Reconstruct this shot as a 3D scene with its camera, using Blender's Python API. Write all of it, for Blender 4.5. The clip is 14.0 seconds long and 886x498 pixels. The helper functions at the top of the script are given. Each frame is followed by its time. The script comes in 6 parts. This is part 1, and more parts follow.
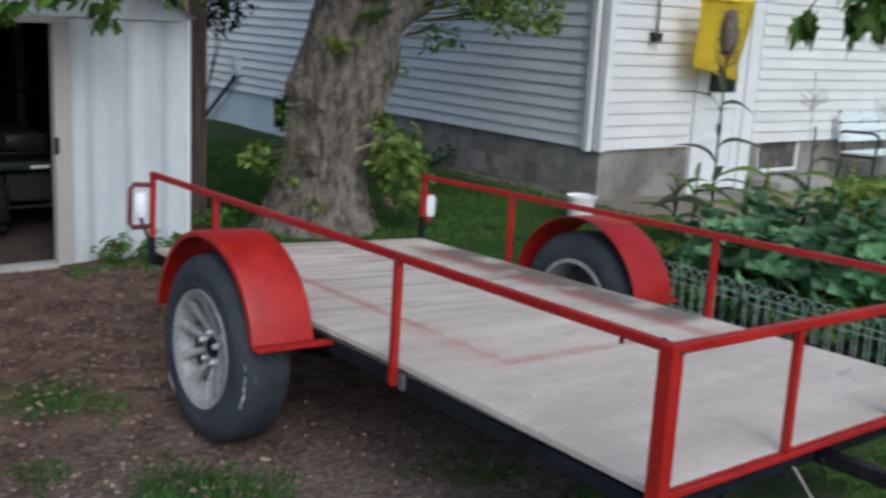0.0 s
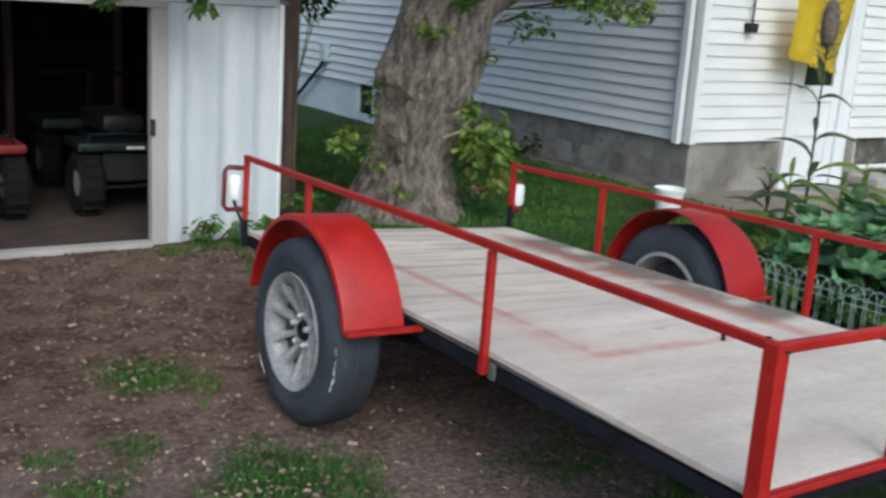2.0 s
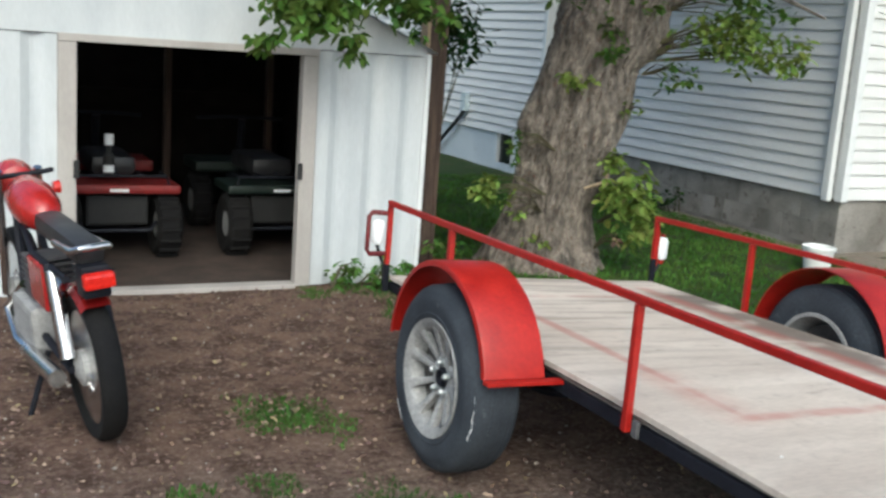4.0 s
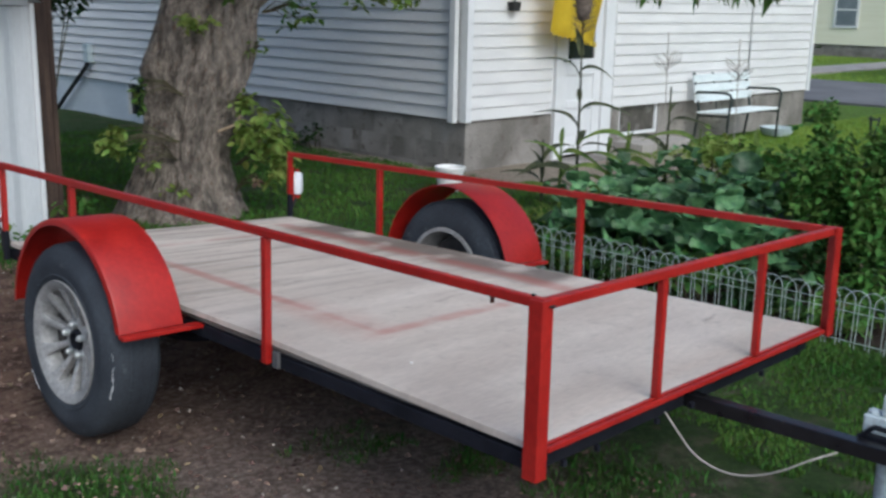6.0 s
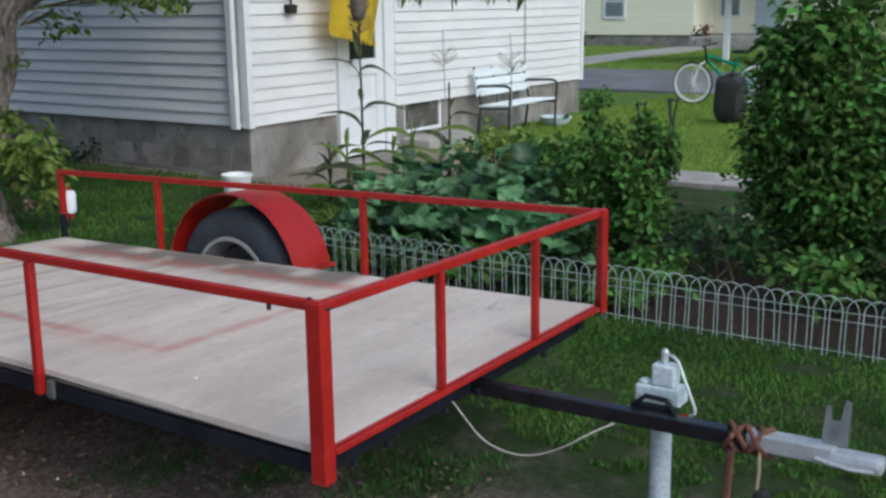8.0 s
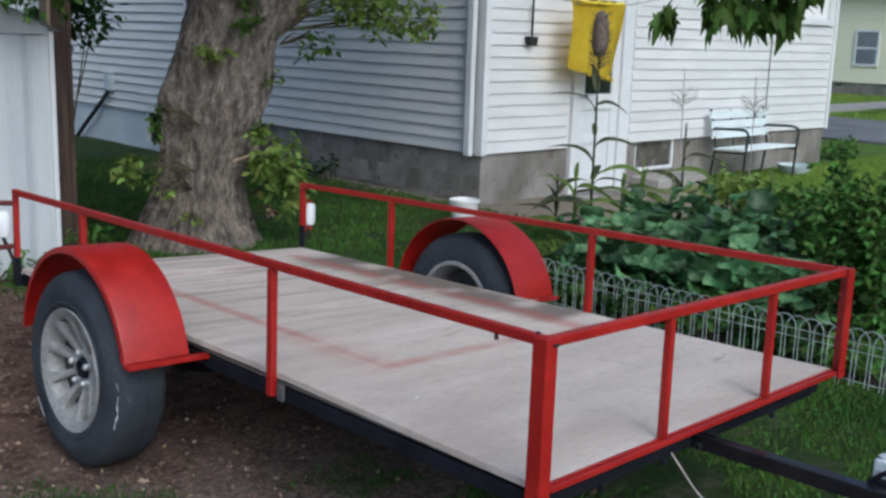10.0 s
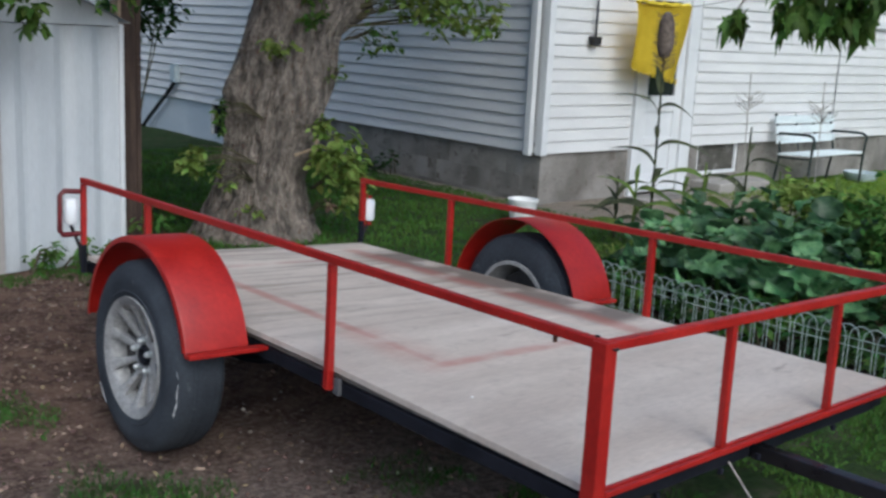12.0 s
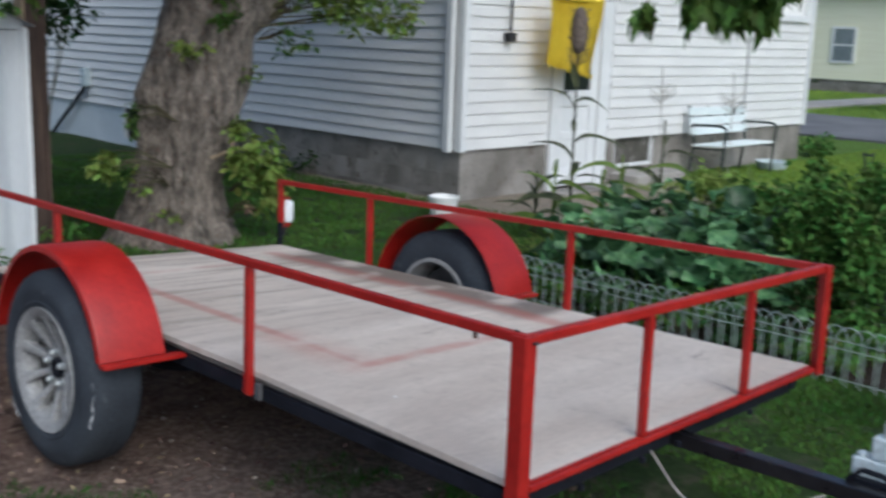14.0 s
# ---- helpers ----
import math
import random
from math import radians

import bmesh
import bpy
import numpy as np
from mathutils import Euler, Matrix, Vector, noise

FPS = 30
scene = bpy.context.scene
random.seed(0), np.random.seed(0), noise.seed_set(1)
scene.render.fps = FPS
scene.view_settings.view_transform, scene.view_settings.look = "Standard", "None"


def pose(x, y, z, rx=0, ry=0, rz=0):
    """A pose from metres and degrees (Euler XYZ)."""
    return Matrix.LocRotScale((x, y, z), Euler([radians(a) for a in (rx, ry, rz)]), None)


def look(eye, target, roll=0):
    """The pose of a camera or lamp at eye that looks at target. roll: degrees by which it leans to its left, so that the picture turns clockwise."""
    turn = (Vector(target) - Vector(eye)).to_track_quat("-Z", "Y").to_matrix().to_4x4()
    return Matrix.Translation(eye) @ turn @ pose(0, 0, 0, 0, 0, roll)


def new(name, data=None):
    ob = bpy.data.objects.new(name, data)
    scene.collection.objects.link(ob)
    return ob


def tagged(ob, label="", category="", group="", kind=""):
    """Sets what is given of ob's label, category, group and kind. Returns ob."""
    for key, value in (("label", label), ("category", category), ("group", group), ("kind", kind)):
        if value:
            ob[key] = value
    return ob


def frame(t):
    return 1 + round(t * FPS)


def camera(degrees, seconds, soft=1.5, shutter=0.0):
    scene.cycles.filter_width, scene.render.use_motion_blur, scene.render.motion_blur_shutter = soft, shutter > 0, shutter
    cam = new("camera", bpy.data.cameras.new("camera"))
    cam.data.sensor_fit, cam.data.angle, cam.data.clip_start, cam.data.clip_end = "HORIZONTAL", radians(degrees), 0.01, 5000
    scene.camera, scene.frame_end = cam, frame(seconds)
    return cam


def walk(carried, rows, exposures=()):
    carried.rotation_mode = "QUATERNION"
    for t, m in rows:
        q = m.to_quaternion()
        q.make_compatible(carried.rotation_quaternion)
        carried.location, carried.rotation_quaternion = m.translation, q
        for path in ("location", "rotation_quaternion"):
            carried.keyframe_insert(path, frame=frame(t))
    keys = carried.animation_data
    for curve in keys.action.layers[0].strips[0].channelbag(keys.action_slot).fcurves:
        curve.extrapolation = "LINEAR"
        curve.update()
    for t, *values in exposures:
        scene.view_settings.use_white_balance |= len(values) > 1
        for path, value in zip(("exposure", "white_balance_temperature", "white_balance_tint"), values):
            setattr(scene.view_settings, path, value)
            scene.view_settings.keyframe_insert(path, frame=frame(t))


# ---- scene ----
cam = camera(45.9, 14.0, soft=2.7, shutter=0.5)
PATH = [
    (0, (-1.875, -1.478, 1.584), (-0.6575, 0.0496, 1.1535), 3.12),
    (0.5, (-1.876, -1.459, 1.573), (-0.7585, 0.1397, 1.1326), 3.13),
    (1, (-1.871, -1.461, 1.57), (-0.7101, 0.1011, 1.11), 3.42),
    (1.5, (-1.89, -1.446, 1.576), (-0.7407, 0.1253, 1.1176), 3.28),
    (2, (-1.903, -1.432, 1.576), (-0.8084, 0.1776, 1.116), 3.7),
    (2.2, (-1.915, -1.427, 1.573), (-0.8558, 0.2059, 1.113), 3.52),
    (3.3, (-1.92, -1.404, 1.568), (-1.0699, 0.3651, 1.1835), 4.1),
    (4.3, (-1.925, -1.381, 1.564), (-0.9833, 0.3412, 1.1792), 4.1),
    (4.5, (-1.917, -1.395, 1.567), (-0.879, 0.2704, 1.1831), 4.16),
    (5, (-1.869, -1.428, 1.555), (-0.6671, 0.1183, 1.1506), 3.08),
    (5.5, (-1.863, -1.474, 1.562), (-0.5409, -0.0363, 1.1337), 2.0),
    (6, (-1.849, -1.483, 1.55), (-0.4593, -0.1207, 1.0893), 1.19),
    (6.5, (-1.83, -1.515, 1.56), (-0.3782, -0.2139, 1.1131), -0.18),
    (7, (-1.808, -1.546, 1.552), (-0.2411, -0.3891, 1.0969), -0.29),
    (7.2, (-1.802, -1.559, 1.551), (-0.2148, -0.431, 1.0937), -0.69),
    (8.1, (-1.801, -1.537, 1.552), (-0.175, -0.4659, 1.0948), -0.69),
    (9.3, (-1.799, -1.506, 1.553), (-0.333, -0.2245, 1.0943), 0.99),
    (9.5, (-1.806, -1.497, 1.558), (-0.3887, -0.152, 1.1304), 1.34),
    (10, (-1.816, -1.491, 1.557), (-0.4408, -0.0955, 1.154), 1.92),
    (10.5, (-1.825, -1.492, 1.556), (-0.4582, -0.0858, 1.1622), 1.84),
    (11, (-1.828, -1.483, 1.56), (-0.4825, -0.0569, 1.1658), 1.88),
    (11.5, (-1.838, -1.464, 1.561), (-0.5557, 0.019, 1.1665), 2.56),
    (12, (-1.825, -1.481, 1.561), (-0.529, -0.0152, 1.1492), 2.93),
    (12.5, (-1.803, -1.517, 1.553), (-0.3114, -0.2381, 1.1761), 2.04),
    (13, (-1.798, -1.53, 1.554), (-0.2703, -0.31, 1.1334), 1.48),
    (13.5, (-1.796, -1.523, 1.552), (-0.2865, -0.281, 1.1298), 1.54),
    (14, (-1.801, -1.48, 1.558), (-0.3995, -0.1134, 1.1492), 2.06),
]
EXPOSURES = [(0.0, 0.06, 5350, 2), (0.5, 0.28, 5450, 1), (1.0, 0.42, 5450, 0), (1.5, 0.35, 5450, 0), (2.2, 0.44, 5450, 0), (4.5, 0.72, 5800, -3), (5.0, 0.57, 5650, -1), (5.5, 0.29, 5500, 2), (6.5, 0.15, 5400, 3),
             (7.0, 0.16, 5400, 3), (9.5, 0.10, 5350, 3), (11.0, 0.08, 5300, 3), (13.0, 0.09, 5400, 3), (14.0, 0.13, 5350, 3)]
walk(cam, [(t, look(eye, target, roll)) for t, eye, target, roll in PATH], EXPOSURES)

# ---- light: an even evening sky, open towards the street ----
world = bpy.data.worlds.new("world")
scene.world = world
world.use_nodes = True
wn = world.node_tree.nodes
sky = wn.new("ShaderNodeTexSky")
sky.sky_type = "NISHITA"
sky.sun_disc = False
sky.sun_elevation = radians(42)
sky.sun_rotation = radians(200)
sky.air_density, sky.dust_density, sky.ozone_density = 0.7, 5.0, 0.2
wn["Background"].inputs["Strength"].default_value = 0.15
world.node_tree.links.new(sky.outputs[0], wn["Background"].inputs["Color"])
sun = new("sun", bpy.data.lights.new("sun", "SUN"))
sun.data.energy = 0.6
sun.data.angle = radians(70)
sun.data.color = (1.0, 0.96, 0.91)
sun.matrix_world = look((0, 0, 0), (0.22, 0.60, -1.0))


# ---- materials ----
def surf(name, c1, c2, rough=0.6, metal=0.0, scale=6.0, fine=70.0, bump=0.15, dist=0.004, stretch=(1, 1, 1), vary=0.0,
         island=0.0, wear=None, wear_at=0.66, grain=0.25, coat=0.0, trans=0.0):
    """A procedural surface: broad stains between two colours, fine grain with relief, and patches of wear."""
    m = bpy.data.materials.new(name)
    m.use_nodes = True
    n, l = m.node_tree.nodes, m.node_tree.links
    b = n["Principled BSDF"]
    co = n.new("ShaderNodeTexCoord")
    info = n.new("ShaderNodeObjectInfo")
    add = n.new("ShaderNodeVectorMath")
    add.operation = "MULTIPLY_ADD"
    add.inputs[1].default_value = (1, 1, 1)
    mul = n.new("ShaderNodeMath")
    mul.operation = "MULTIPLY"
    mul.inputs[1].default_value = 31.0
    l.new(info.outputs["Random"], mul.inputs[0])
    l.new(co.outputs["Object"], add.inputs[0])
    l.new(mul.outputs[0], add.inputs[2])
    mp = n.new("ShaderNodeMapping")
    mp.inputs["Scale"].default_value = stretch
    l.new(add.outputs[0], mp.inputs["Vector"])
    big = n.new("ShaderNodeTexNoise")
    big.inputs["Scale"].default_value, big.inputs["Detail"].default_value = scale, 5
    small = n.new("ShaderNodeTexNoise")
    small.inputs["Scale"].default_value, small.inputs["Detail"].default_value = fine, 4
    for t in (big, small):
        l.new(mp.outputs[0], t.inputs["Vector"])
    ramp = n.new("ShaderNodeValToRGB")
    ramp.color_ramp.elements[0].position, ramp.color_ramp.elements[1].position = 0.34, 0.66
    ramp.color_ramp.elements[0].color, ramp.color_ramp.elements[1].color = (*c1, 1), (*c2, 1)
    l.new(big.outputs["Fac"], ramp.inputs[0])
    hsv = n.new("ShaderNodeHueSaturation")
    l.new(ramp.outputs[0], hsv.inputs["Color"])
    val = n.new("ShaderNodeMapRange")
    val.inputs["From Min"].default_value, val.inputs["From Max"].default_value = 0.25, 0.75
    val.inputs["To Min"].default_value, val.inputs["To Max"].default_value = 1 - grain, 1 + grain
    l.new(small.outputs["Fac"], val.inputs["Value"])
    last = val.outputs[0]
    for amount, out in ((vary, info.outputs["Random"]), (island, None)):
        if amount:
            if out is None:
                out = n.new("ShaderNodeNewGeometry").outputs["Random Per Island"]
            r = n.new("ShaderNodeMapRange")
            r.inputs["To Min"].default_value, r.inputs["To Max"].default_value = 1 - amount, 1 + amount
            l.new(out, r.inputs["Value"])
            x = n.new("ShaderNodeMath")
            x.operation = "MULTIPLY"
            l.new(last, x.inputs[0])
            l.new(r.outputs[0], x.inputs[1])
            last = x.outputs[0]
            if island and amount == island:
                h = n.new("ShaderNodeMapRange")
                h.inputs["To Min"].default_value, h.inputs["To Max"].default_value = 0.5 - 0.07 * amount, 0.5 + 0.05 * amount
                l.new(out, h.inputs["Value"])
                l.new(h.outputs[0], hsv.inputs["Hue"])
    l.new(last, hsv.inputs["Value"])
    col = hsv.outputs[0]
    if wear:
        w = n.new("ShaderNodeTexNoise")
        w.inputs["Scale"].default_value, w.inputs["Detail"].default_value, w.inputs["Roughness"].default_value = scale * 2.3, 8, 0.7
        l.new(mp.outputs[0], w.inputs["Vector"])
        wr = n.new("ShaderNodeMapRange")
        wr.inputs["From Min"].default_value, wr.inputs["From Max"].default_value = wear_at, wear_at + 0.06
        l.new(w.outputs["Fac"], wr.inputs["Value"])
        mx = n.new("ShaderNodeMix")
        mx.data_type = "RGBA"
        mx.inputs["B"].default_value = (*wear, 1)
        l.new(wr.outputs[0], mx.inputs["Factor"])
        l.new(col, mx.inputs["A"])
        col = mx.outputs["Result"]
    l.new(col, b.inputs["Base Color"])
    b.inputs["Metallic"].default_value = metal
    b.inputs["Coat Weight"].default_value = coat
    b.inputs["Coat Roughness"].default_value = 0.16
    if trans:
        b.inputs["Specular IOR Level"].default_value = 0.22
    rr = n.new("ShaderNodeMapRange")
    rr.inputs["To Min"].default_value, rr.inputs["To Max"].default_value = max(0.03, rough - 0.12), min(1, rough + 0.12)
    l.new(big.outputs["Fac"], rr.inputs["Value"])
    l.new(rr.outputs[0], b.inputs["Roughness"])
    if bump:
        bp = n.new("ShaderNodeBump")
        bp.inputs["Strength"].default_value, bp.inputs["Distance"].default_value = bump, dist
        l.new(small.outputs["Fac"], bp.inputs["Height"])
        l.new(bp.outputs[0], b.inputs["Normal"])
    if trans:
        # thin leaves let light through
        tr = n.new("ShaderNodeBsdfTranslucent")
        l.new(col, tr.inputs["Color"])
        ms = n.new("ShaderNodeMixShader")
        ms.inputs[0].default_value = trans
        l.new(b.outputs[0], ms.inputs[1])
        l.new(tr.outputs[0], ms.inputs[2])
        l.new(ms.outputs[0], n["Material Output"].inputs["Surface"])
    return m


def math_node(n, l, op, a, b=None, c=None):
    x = n.new("ShaderNodeMath")
    x.operation = op
    for i, v in enumerate((a, b, c)):
        if v is None:
            continue
        if isinstance(v, (int, float)):
            x.inputs[i].default_value = v
        else:
            l.new(v, x.inputs[i])
    return x.outputs[0]


def smooth(n, l, v, lo, hi):
    x = n.new("ShaderNodeMapRange")
    x.interpolation_type = "SMOOTHSTEP"
    x.inputs["From Min"].default_value, x.inputs["From Max"].default_value = lo, hi
    l.new(v, x.inputs["Value"])
    return x.outputs[0]


def blend(n, l, f, a, b):
    x = n.new("ShaderNodeMix")
    x.data_type = "RGBA"
    l.new(f, x.inputs["Factor"])
    for key, v in (("A", a), ("B", b)):
        if isinstance(v, tuple):
            x.inputs[key].default_value = (*v, 1)
        else:
            l.new(v, x.inputs[key])
    return x.outputs["Result"]


# tufts of grass in the bare yard: x, y, radius
TUFTS = [(-0.62, 2.62, 0.26), (-0.42, 2.42, 0.16), (-0.5, 1.5, 0.34), (-0.82, 1.98, 0.13), (-1.12, 1.93, 0.14), (-1.02, 1.68, 0.13),
         (-0.28, 1.34, 0.18), (0.42, 1.2, 0.16), (0.62, 0.8, 0.2), (0.9, 0.35, 0.3), (0.3, 4.62, 0.14)]


def ground_material():
    """Brown packed earth with litter, lawn, and dark garden soil, laid out in metres."""
    m = bpy.data.materials.new("earth_and_lawn")
    m.use_nodes = True
    n, l = m.node_tree.nodes, m.node_tree.links
    b = n["Principled BSDF"]
    geo = n.new("ShaderNodeNewGeometry")
    pos = geo.outputs["Position"]
    sep = n.new("ShaderNodeSeparateXYZ")
    l.new(pos, sep.inputs[0])

    def tex(scale, detail=6, rough=0.6):
        t = n.new("ShaderNodeTexNoise")
        t.inputs["Scale"].default_value, t.inputs["Detail"].default_value, t.inputs["Roughness"].default_value = scale, detail, rough
        l.new(pos, t.inputs["Vector"])
        return t.outputs["Fac"]

    broad, mid, fine, grit = tex(0.9), tex(5.0), tex(38.0, 8, 0.75), tex(140.0, 4, 0.7)
    earth = blend(n, l, smooth(n, l, mid, 0.35, 0.65), (0.080, 0.046, 0.034), (0.220, 0.138, 0.104))
    earth = blend(n, l, smooth(n, l, fine, 0.44, 0.70), earth, (0.30, 0.215, 0.172))
    earth = blend(n, l, smooth(n, l, grit, 0.60, 0.72), earth, (0.05, 0.034, 0.027))
    gravel = blend(n, l, smooth(n, l, fine, 0.38, 0.66), (0.14, 0.106, 0.088), (0.36, 0.295, 0.255))
    # greyer, gravelly towards the drive
    nearer = math_node(n, l, "MULTIPLY_ADD", mid, 1.6, math_node(n, l, "MULTIPLY", sep.outputs["Y"], -1.0))
    earth = blend(n, l, smooth(n, l, nearer, -1.7, -0.2), earth, gravel)
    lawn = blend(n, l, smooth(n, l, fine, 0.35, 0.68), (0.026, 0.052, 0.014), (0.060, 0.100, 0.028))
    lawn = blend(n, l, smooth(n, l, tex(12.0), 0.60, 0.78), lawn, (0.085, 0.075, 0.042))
    # brighter, yellower green from about x = 7 on
    far_green = blend(n, l, smooth(n, l, fine, 0.35, 0.68), (0.085, 0.16, 0.022), (0.14, 0.235, 0.04))
    lawn = blend(n, l, smooth(n, l, sep.outputs["X"], 6.9, 7.6), lawn, far_green)
    soil = blend(n, l, smooth(n, l, fine, 0.35, 0.65), (0.022, 0.016, 0.012), (0.07, 0.052, 0.04))
    # the lawn begins under the trailer and runs behind it
    edge = math_node(n, l, "MULTIPLY_ADD", broad, 1.3, math_node(n, l, "ADD", sep.outputs["X"], -1.7))
    edge = math_node(n, l, "MULTIPLY_ADD", mid, 0.9, edge)
    mask = smooth(n, l, edge, -0.05, 0.75)
    back = math_node(n, l, "MULTIPLY", smooth(n, l, math_node(n, l, "MULTIPLY_ADD", mid, 0.6, sep.outputs["Y"]), 8.2, 8.9), 1.0)
    mask = math_node(n, l, "MAXIMUM", mask, back)
    for x, y, r in TUFTS:
        d = n.new("ShaderNodeVectorMath")
        d.operation = "DISTANCE"
        l.new(pos, d.inputs[0])
        d.inputs[1].default_value = (x, y, 0)
        far = math_node(n, l, "MULTIPLY_ADD", mid, 0.35, d.outputs["Value"])
        mask = math_node(n, l, "MAXIMUM", mask, math_node(n, l, "SUBTRACT", 1.0, smooth(n, l, far, r * 0.9, r * 1.5)))
    mask = math_node(n, l, "MULTIPLY", mask, smooth(n, l, math_node(n, l, "ADD", fine, mid), 0.62, 1.0))
    col = blend(n, l, mask, earth, lawn)
    bx = math_node(n, l, "MULTIPLY", smooth(n, l, math_node(n, l, "MULTIPLY_ADD", mid, 0.3, sep.outputs["X"]), 3.0, 3.12),
                   math_node(n, l, "SUBTRACT", 1.0, smooth(n, l, math_node(n, l, "MULTIPLY_ADD", mid, 0.4, sep.outputs["X"]), 5.0, 5.3)))
    bx = math_node(n, l, "MULTIPLY", bx, math_node(n, l, "SUBTRACT", 1.0, smooth(n, l, sep.outputs["Y"], 2.3, 2.7)))
    bx = math_node(n, l, "MULTIPLY", bx, smooth(n, l, sep.outputs["Y"], -4.2, -3.9))
    col = blend(n, l, bx, col, soil)
    # pale trodden soil along the house, before its door
    pale = math_node(n, l, "MULTIPLY", smooth(n, l, math_node(n, l, "MULTIPLY_ADD", mid, 0.5, sep.outputs["Y"]), 3.75, 4.1), smooth(n, l, math_node(n, l, "MULTIPLY_ADD", mid, 0.5, sep.outputs["X"]), 5.0, 5.3))
    pale = math_node(n, l, "MULTIPLY", pale, math_node(n, l, "SUBTRACT", 1.0, smooth(n, l, sep.outputs["X"], 8.6, 9.4)))
    col = blend(n, l, pale, col, blend(n, l, smooth(n, l, fine, 0.35, 0.65), (0.24, 0.20, 0.155), (0.40, 0.345, 0.28)))
    l.new(col, b.inputs["Base Color"])
    b.inputs["Roughness"].default_value = 0.95
    b.inputs["Specular IOR Level"].default_value = 0.2
    bp = n.new("ShaderNodeBump")
    bp.inputs["Strength"].default_value, bp.inputs["Distance"].default_value = 1.0, 0.035
    l.new(math_node(n, l, "ADD", fine, math_node(n, l, "MULTIPLY", grit, 0.4)), bp.inputs["Height"])
    l.new(bp.outputs[0], b.inputs["Normal"])
    return m


def deck_material():
    """Bare grey plywood with long grain, weather stains, shade painted over the back, and red overspray along the old
    masking lines.
    """
    m = surf("weathered_plywood", (0.46, 0.395, 0.34), (0.60, 0.53, 0.465), 0.75, scale=2.0, fine=40, bump=0.25, dist=0.002,
             stretch=(0.7, 2.4, 1), vary=0.04, wear=(0.37, 0.31, 0.265), wear_at=0.62, grain=0.09)
    n, l = m.node_tree.nodes, m.node_tree.links
    b = n["Principled BSDF"]
    col = b.inputs["Base Color"].links[0].from_socket
    co = n.new("ShaderNodeTexCoord")
    sep = n.new("ShaderNodeSeparateXYZ")
    l.new(co.outputs["Object"], sep.inputs[0])
    t = n.new("ShaderNodeTexNoise")
    t.inputs["Scale"].default_value, t.inputs["Detail"].default_value = 5.0, 6
    l.new(co.outputs["Object"], t.inputs["Vector"])
    X, Y = sep.outputs["X"], sep.outputs["Y"]

    def line(v, at, width, along, lo, hi):
        off = math_node(n, l, "ABSOLUTE", math_node(n, l, "SUBTRACT", v, at))
        a = math_node(n, l, "SUBTRACT", 1.0, smooth(n, l, off, width * 0.2, width))
        a = math_node(n, l, "MULTIPLY", a, smooth(n, l, along, lo, lo + 0.12))
        return math_node(n, l, "MULTIPLY", a, math_node(n, l, "SUBTRACT", 1.0, smooth(n, l, along, hi - 0.12, hi)))

    marks = [line(X, 0.34, 0.045, Y, 0.90, 2.75), line(Y, 0.95, 0.05, X, 0.25, 1.05), line(X, 1.34, 0.08, Y, 0.8, 2.9),
             line(Y, 2.62, 0.04, X, 0.3, 1.2), line(X, 0.34, 0.16, Y, 0.85, 1.5)]
    weights = [0.5, 0.52, 0.5, 0.35, 0.3]
    total = math_node(n, l, "MULTIPLY", marks[0], weights[0])
    for a, w in zip(marks[1:], weights[1:]):
        total = math_node(n, l, "MAXIMUM", total, math_node(n, l, "MULTIPLY", a, w))
    total = math_node(n, l, "MULTIPLY", total, smooth(n, l, t.outputs["Fac"], 0.25, 0.62))
    # grey blotches all over, a black water stain along the garden side
    spots = n.new("ShaderNodeTexNoise")
    spots.inputs["Scale"].default_value, spots.inputs["Detail"].default_value, spots.inputs["Roughness"].default_value = 13.0, 7, 0.7
    l.new(co.outputs["Object"], spots.inputs["Vector"])
    col = blend(n, l, math_node(n, l, "MULTIPLY", smooth(n, l, spots.outputs["Fac"], 0.52, 0.74), 0.45), col, (0.31, 0.265, 0.23))
    streak = n.new("ShaderNodeTexNoise")
    streak.inputs["Scale"].default_value, streak.inputs["Detail"].default_value = 3.0, 6
    run = n.new("ShaderNodeMapping")
    run.inputs["Scale"].default_value = (0.5, 6.0, 1)
    l.new(co.outputs["Object"], run.inputs["Vector"])
    l.new(run.outputs[0], streak.inputs["Vector"])
    # long dark streaks paint the tree's shade onto the back half
    back_shade = math_node(n, l, "MULTIPLY", smooth(n, l, Y, 0.9, 2.2), smooth(n, l, streak.outputs["Fac"], 0.46, 0.68))
    col = blend(n, l, math_node(n, l, "MULTIPLY", back_shade, 0.68), col, (0.25, 0.205, 0.17))
    wet = math_node(n, l, "MULTIPLY", line(X, 1.44, 0.26, Y, 1.0, 2.8), smooth(n, l, t.outputs["Fac"], 0.30, 0.55))
    col = blend(n, l, math_node(n, l, "MULTIPLY", wet, 0.85), col, (0.13, 0.105, 0.09))
    l.new(blend(n, l, total, col, (0.36, 0.075, 0.05)), b.inputs["Base Color"])
    return m


RED = surf("red_enamel", (0.27, 0.008, 0.006), (0.355, 0.014, 0.009), 0.42, scale=9, fine=60, bump=0.12, grain=0.16, wear=(0.13, 0.035, 0.022), wear_at=0.665)
RED.node_tree.nodes["Principled BSDF"].inputs["Specular IOR Level"].default_value = 0.45
PLY = deck_material()
PLYEDGE = surf("plywood_edge", (0.16, 0.135, 0.115), (0.26, 0.23, 0.2), 0.85, scale=9, stretch=(1, 1, 6))
